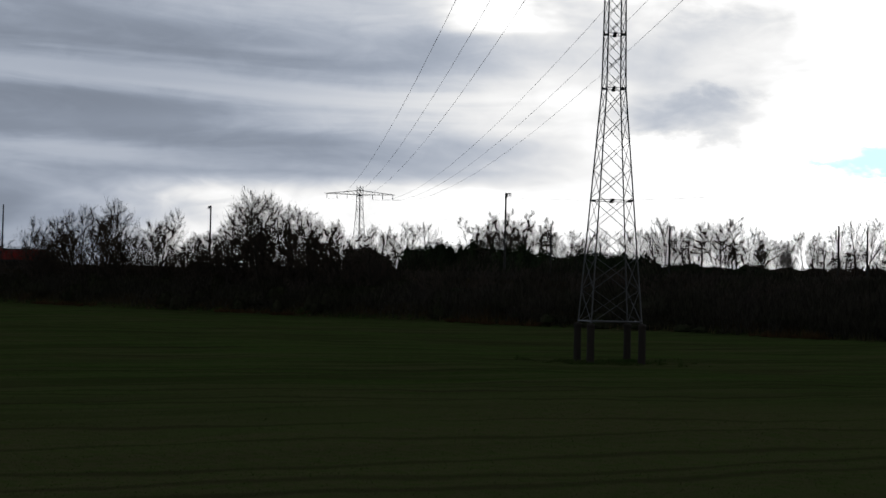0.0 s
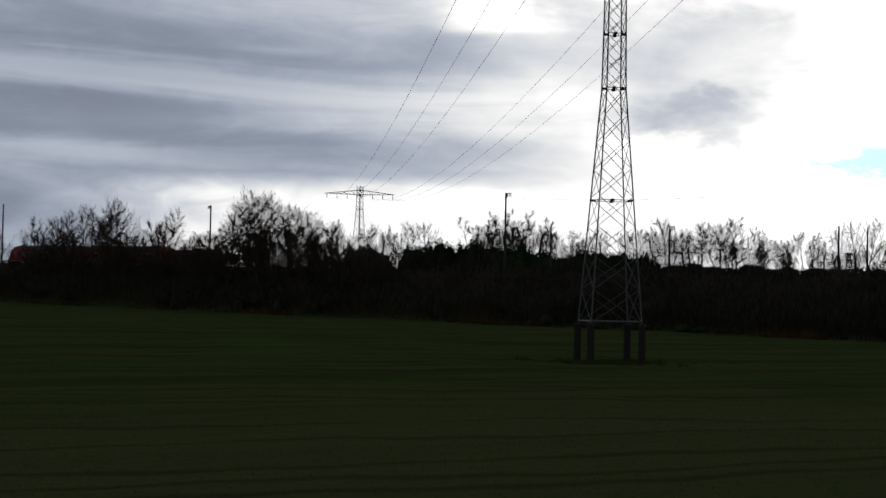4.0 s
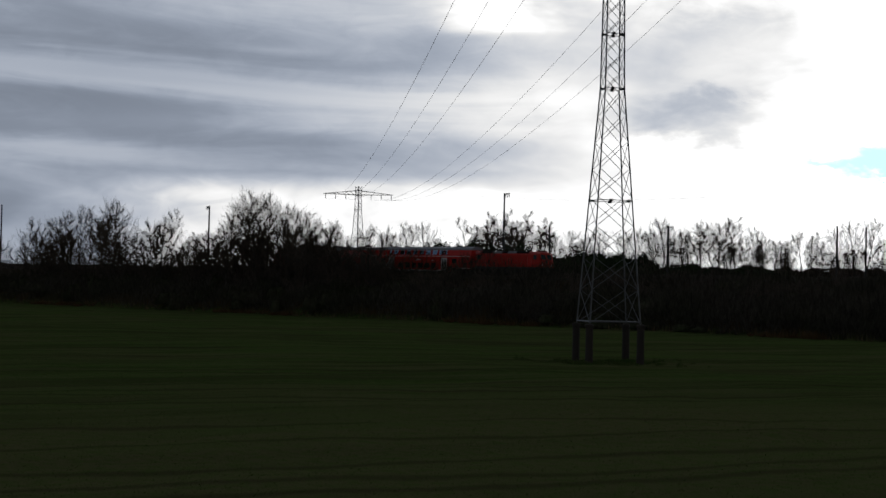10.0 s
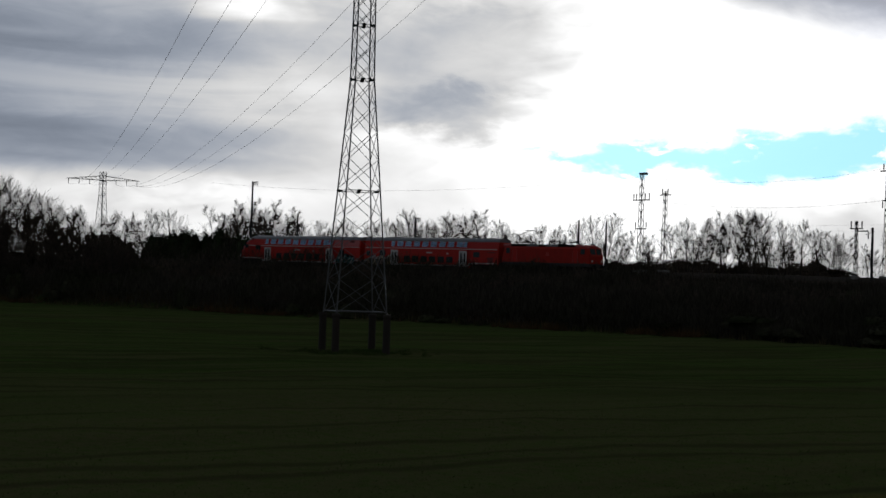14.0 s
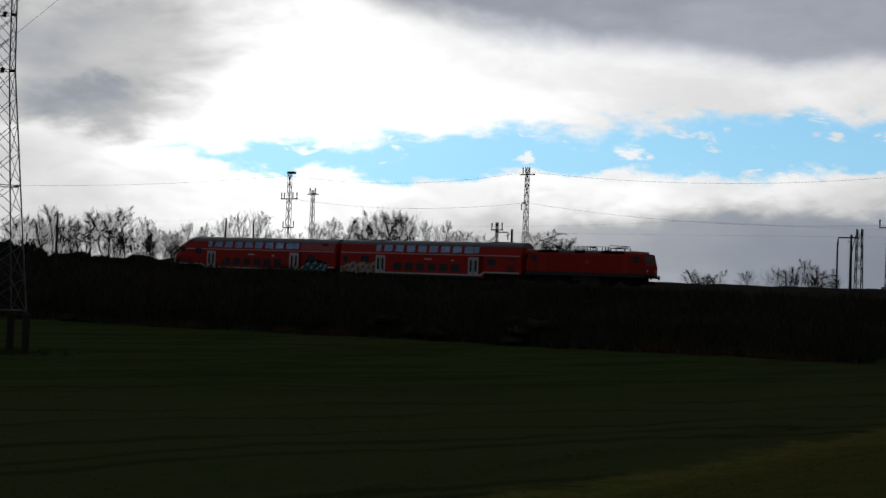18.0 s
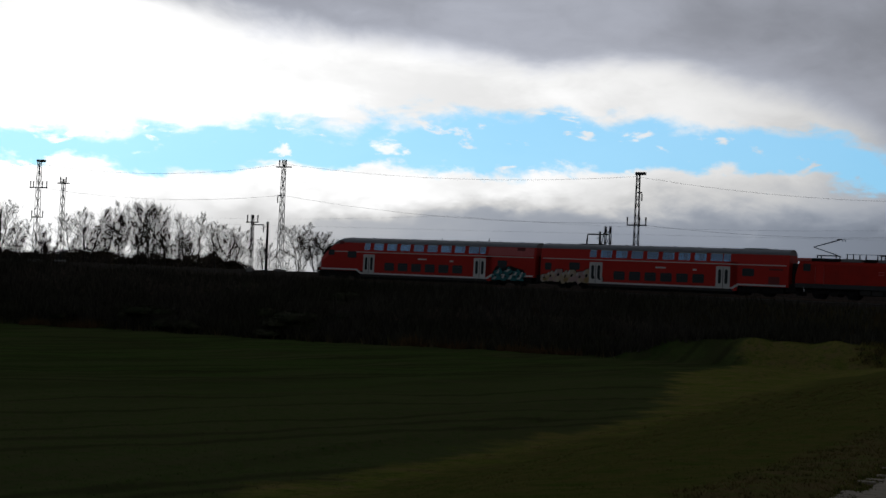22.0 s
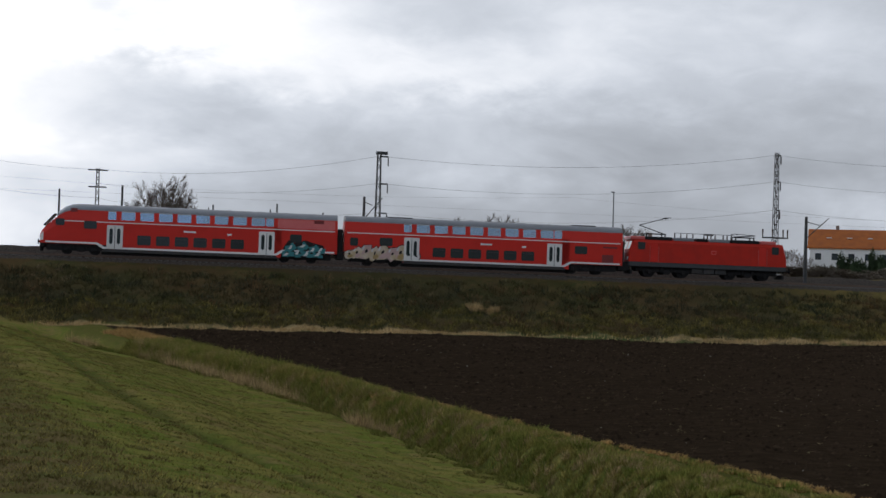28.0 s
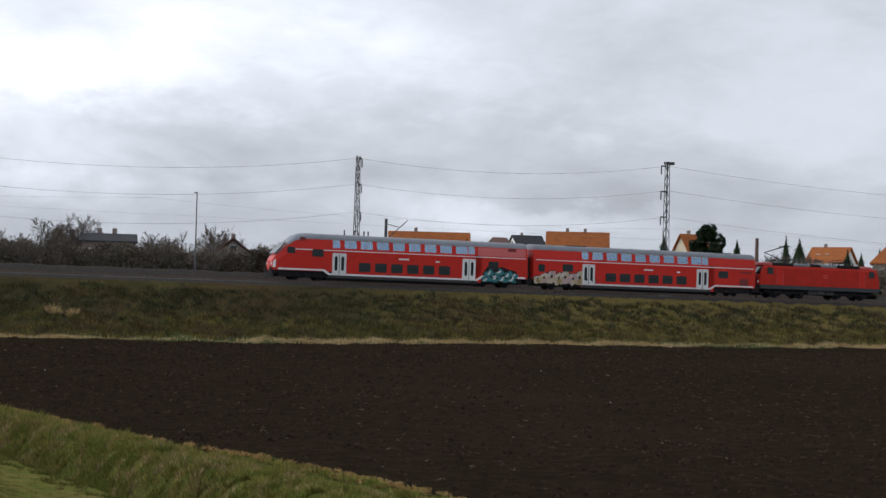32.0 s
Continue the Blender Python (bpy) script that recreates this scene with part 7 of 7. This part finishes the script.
# tufts that mottle the meadow
for seed, mat, n, label in ((61, BLADE, 2600, "fresh green tufts in the meadow"), (62, VERGE, 2600, "withered brown tufts in the meadow"), (63, STRAW_GREEN, 1400, "yellowed tufts in the meadow")):
    x, y = off_strips(*strewn(seed, n, 12, 80, 1.5, 13.4, 0, 1.3))
    tussocks("meadow_tufts", mat, x, y, 16, 0.2, 0.06, 0.022, label, seed)
x, y = off_strips(*strewn(64, 2600, 12, 90, -15.0, -1.5, 0, 1.3))
tussocks("meadow_tufts", VERGE, x, y, 16, 0.24, 0.07, 0.022, "withered brown tufts in the meadow", 64)
# weeds left standing round the pylon's piers
q = np.random.RandomState(65)
x, y = PYLON_X + q.normal(0, 2.2, 240), PYLON_Y + q.normal(0, 2.2, 240)
tussocks("pylon_weeds", CROP, x, y, 30, 0.4, 0.25, 0.03, "green weeds round the pylon's piers", 65)
# dry fringe at the embankment's foot and weeds on its slope
r = np.random.RandomState(9)


def bank_strip(n, x0, x1, d0, d1, gather=0):
    x = r.uniform(x0, x1, n)
    d = r.uniform(d0, d1, n)
    if gather:
        i = r.randint(0, n // gather, n)
        x, d = x[i] + r.normal(0, 0.22, n), d[i] + r.normal(0, 0.22, n)
    return x, np_rail_y(x) - 19.0 - 1.5 * smooth01(x, -110, -60) + d


x, y = bank_strip(15000, -14, 150, -0.3, 0.4, 30)
k = waves(x, y, 0.12, 14) + 0.6 * waves(x, y, 0.7, 15) > -0.5
x, y = x[k], y[k]
blades("foot_straw", STRAW, x, y, 0.34, 0.04, 0.5, "pale dry grass fringe at the foot of the embankment", 10)
x, y = bank_strip(2500, -14, 150, -0.2, 0.4)
blades("foot_straw", STRAW, x, y, 0.3, 0.05, 0.5, "pale dry grass fringe at the foot of the embankment", 11)
x, y = bank_strip(80000, -40, 160, 1.0, 14.5, 18)
blades("bank_weeds", WEED, x, y, 0.38, 0.06, 0.8, "rough brown and green weeds on the embankment", 12)
x, y = bank_strip(30000, -40, 160, 0.8, 7.0, 16)
blades("bank_grass", BANK_GRASS, x, y, 0.32, 0.06, 0.8, "yellow-green grass low on the embankment", 13)
x, y = bank_strip(9000, -40, 160, 6.0, 14.5, 14)
blades("bank_brush", BRAMBLE, x, y, 0.5, 0.07, 0.8, "low dark brush high on the embankment", 14)
x, y = bank_strip(3500, -400, -60, -1.2, 0.8, 5)
blades("field_edge_straw", STALK, x, y, 0.9, 0.08, 0.4, "pale dead grass along the field's far edge", 15)
x, y = bank_strip(3000, -70, -36, 6.6, 7.6)
blades("berm_straw", STALK, x, y, 0.22, 0.07, 0.6, "pale dry grass along the berm", 16)
x, y = bank_strip(34000, -40, 160, 0.8, 14.8, 25)
blades("bank_stalks", STALK, x, y, 0.3, 0.05, 0.9, "withered brown stalks on the embankment", 32)

# clumps on the embankment: russet and dark ones above, yellow-green ones below
x, y = bank_strip(420, -40, 160, 2.0, 14.3)
tussocks("bank_weeds", RUSSET, x, y, 60, 1.2, 0.4, 0.06, "russet dead weeds in clumps on the embankment", 51)
x, y = bank_strip(260, -40, 160, 6.0, 14.6)
tussocks("bank_brush", BRAMBLE, x, y, 60, 1.3, 0.4, 0.07, "low dark brush high on the embankment", 52)
x, y = bank_strip(420, 45, 160, 1.0, 12.5)
tussocks("bank_grass", BANK_GRASS, x, y, 50, 0.9, 0.36, 0.06, "yellow-green grass clumps on the embankment", 54)
x, y = bank_strip(420, -40, 160, 1.0, 7.5)
tussocks("bank_grass", BANK_GRASS, x, y, 50, 0.8, 0.36, 0.06, "yellow-green grass clumps low on the embankment", 53)


def bank_scrub():
    """The leafless scrub that covers the bank to the left: countless stalks over its whole depth."""
    r = np.random.RandomState(41)
    n = 270000
    az = -77.5 + 67.5 * r.rand(n) ** 0.95
    az = np.radians(az[r.rand(n) < np.interp(az, [-40, -24, -18, -10.5], [1.0, 0.5, 0.25, 0.0])])
    n = len(az)
    x = np.empty(n)
    k = np.full(n, 160.0)
    d = r.uniform(-1.0, 16.5, n)
    # mown to some way up the slope towards the dyke
    d = np.maximum(d, 7.0 * smooth01(np.degrees(az), -26, -19) * r.uniform(0.8, 1.5, n))
    for _ in range(60):
        x = np.sin(az) * k
        foot = np_rail_y(x) - 19.0 - 1.5 * smooth01(x, -110, -60)
        k = 0.5 * k + 0.5 * (foot + d) / np.maximum(np.cos(az), 0.12)
    x, y = np.sin(az) * k, np.cos(az) * k
    ground = lay(x, y)[0]
    a = np.degrees(az)
    high = np.interp(a, [-78, -74.6, -73.8, -61, -56, -46, -38, -30, -23, -17, -10], [3.2, 3.3, 4.2, 3.9, 3.0, 2.6, 1.7, 1.0, 0.7, 0.4, 0.15])
    high = high * np.clip(0.75 + 0.28 * waves(x, y, 0.22, 31), 0.25, 1.4)
    high = high * (1 - np.interp(a, [-62, -60, -47, -43, -40], [0.0, -0.25, -0.15, 0.25, 0.65]) * smooth01(d, 8.0, 14.0))
    z = ground + high * r.rand(n) ** 0.8 - 0.2
    t = r.uniform(0.5, 1.3, n)
    w = r.uniform(0.02, 0.07, n)
    b, c = r.uniform(0, 6.283, n), r.uniform(0, 6.283, n)
    l = r.uniform(0.1, 0.8, n) * t
    p = np.empty((n, 3, 3), np.float32)
    p[:, 0] = np.stack([x - np.cos(b) * w, y - np.sin(b) * w, z], 1)
    p[:, 1] = np.stack([x + np.cos(b) * w, y + np.sin(b) * w, z], 1)
    p[:, 2] = np.stack([x + np.cos(c) * l, y + np.sin(c) * l, z + t], 1)
    me = bpy.data.meshes.new("bank_scrub")
    me.vertices.add(3 * n)
    me.vertices.foreach_set("co", p.ravel())
    me.loops.add(3 * n)
    me.loops.foreach_set("vertex_index", np.arange(3 * n, dtype=np.int32))
    me.polygons.add(n)
    me.polygons.foreach_set("loop_start", np.arange(0, 3 * n, 3, dtype=np.int32))
    me.update(calc_edges=True)
    me.materials.append(SCRUB)
    tagged(new("bank_scrub", me), "dense dark leafless scrub covering the railway bank", "scrub", kind="stuff")


bank_scrub()
# russet dead grass in patches along the field's edge
x, y = bank_strip(700, -330, -55, -1.6, 0.6)
k = waves(x, y, 0.11, 27) > 0.5
tussocks("field_edge_weeds", RUSSET, x[k], y[k], 60, 0.9, 0.9, 0.05, "russet dead grass at the field's far edge", 27)
# a straw-coloured shrub on the slope
xb, yb = on_bearing(9.75, -13.6)
tussocks("straw_bush", STRAW, xb + np.array([0.0, 0.55, -0.6, 0.2, -1.1]), yb + np.array([0.0, 0.2, 0.1, -0.3, 0.2]), 260, 0.8, 0.8, 0.035, "straw-coloured dead bush on the bank", 17, "bush", 0.8)
# straw and roots left on the ploughed field
x, y = strewn(66, 7000, 26, 130, 18.6, 95, 4, 1.2)
k = y < np_rail_y(x) - 21.0
blades("field_straw", STALK, x[k], y[k], 0.06, 0.04, 2.5, "scattered straw on the ploughed field", 66, "straw")
# the crop near the standpoint
rr = np.random.RandomState(18)
az, di = np.radians(rr.uniform(-78, -24, 90000)), 24 + 80 * rr.rand(90000) ** 1.5
x, y = np.sin(az) * di, np.cos(az) * di
k = (x - np.interp(y, PATH_Y, PATH_X)) < -15.5
blades("winter_crop", CROP, x[k], y[k], 0.045, 0.03, 0.9, "thin rows of winter crop in dark soil", 18, "crop")


def clods():
    """Lumps of ploughed earth and a few pale stones and stalks."""
    r = np.random.RandomState(23)
    n = 75000
    y = 26 + 108 * r.rand(n) ** 1.2
    u = 18.6 + 90 * r.rand(n) ** 1.2
    x = np.interp(y, PATH_Y, PATH_X) + u
    k = (y < np_rail_y(x) - 21.2) & (np.abs(x) < y * 0.95)
    x, y = x[k], y[k]
    z = lay(x, y)[0]
    n = len(x)
    s = 0.015 + 0.085 * r.rand(n) ** 2.2 * (0.6 + y / 80)
    base = np.array([(1, 0, 0), (0.3, 0.95, 0), (-0.8, 0.6, 0), (-0.8, -0.6, 0), (0.3, -0.95, 0), (0.1, 0.1, 0.75)])
    tri = np.array([(0, 1, 5), (1, 2, 5), (2, 3, 5), (3, 4, 5), (4, 0, 5)])
    pale = r.rand(n) < 0.006
    for name, mat, sel, label in (("soil_clods", CLOD, ~pale, "dark clods of ploughed earth"), ("field_stones", STONE, pale, "small pale stones on the ploughed field")):
        c = np.stack([x, y, z - 0.01], 1)[sel]
        m = len(c)
        jit = r.uniform(0.6, 1.3, (m, 6, 1))
        v = c[:, None] + base[None] * s[sel][:, None, None] * jit * (1.0 if name == "soil_clods" else 0.4)
        f = (np.arange(m) * 6)[:, None, None] + tri[None]
        me = bpy.data.meshes.new(name)
        me.from_pydata(v.reshape(-1, 3).tolist(), [], f.reshape(-1, 3).tolist())
        me.materials.append(mat)
        tagged(new(name, me), label, "soil" if name == "soil_clods" else "stones", kind="stuff")


clods()

motions()
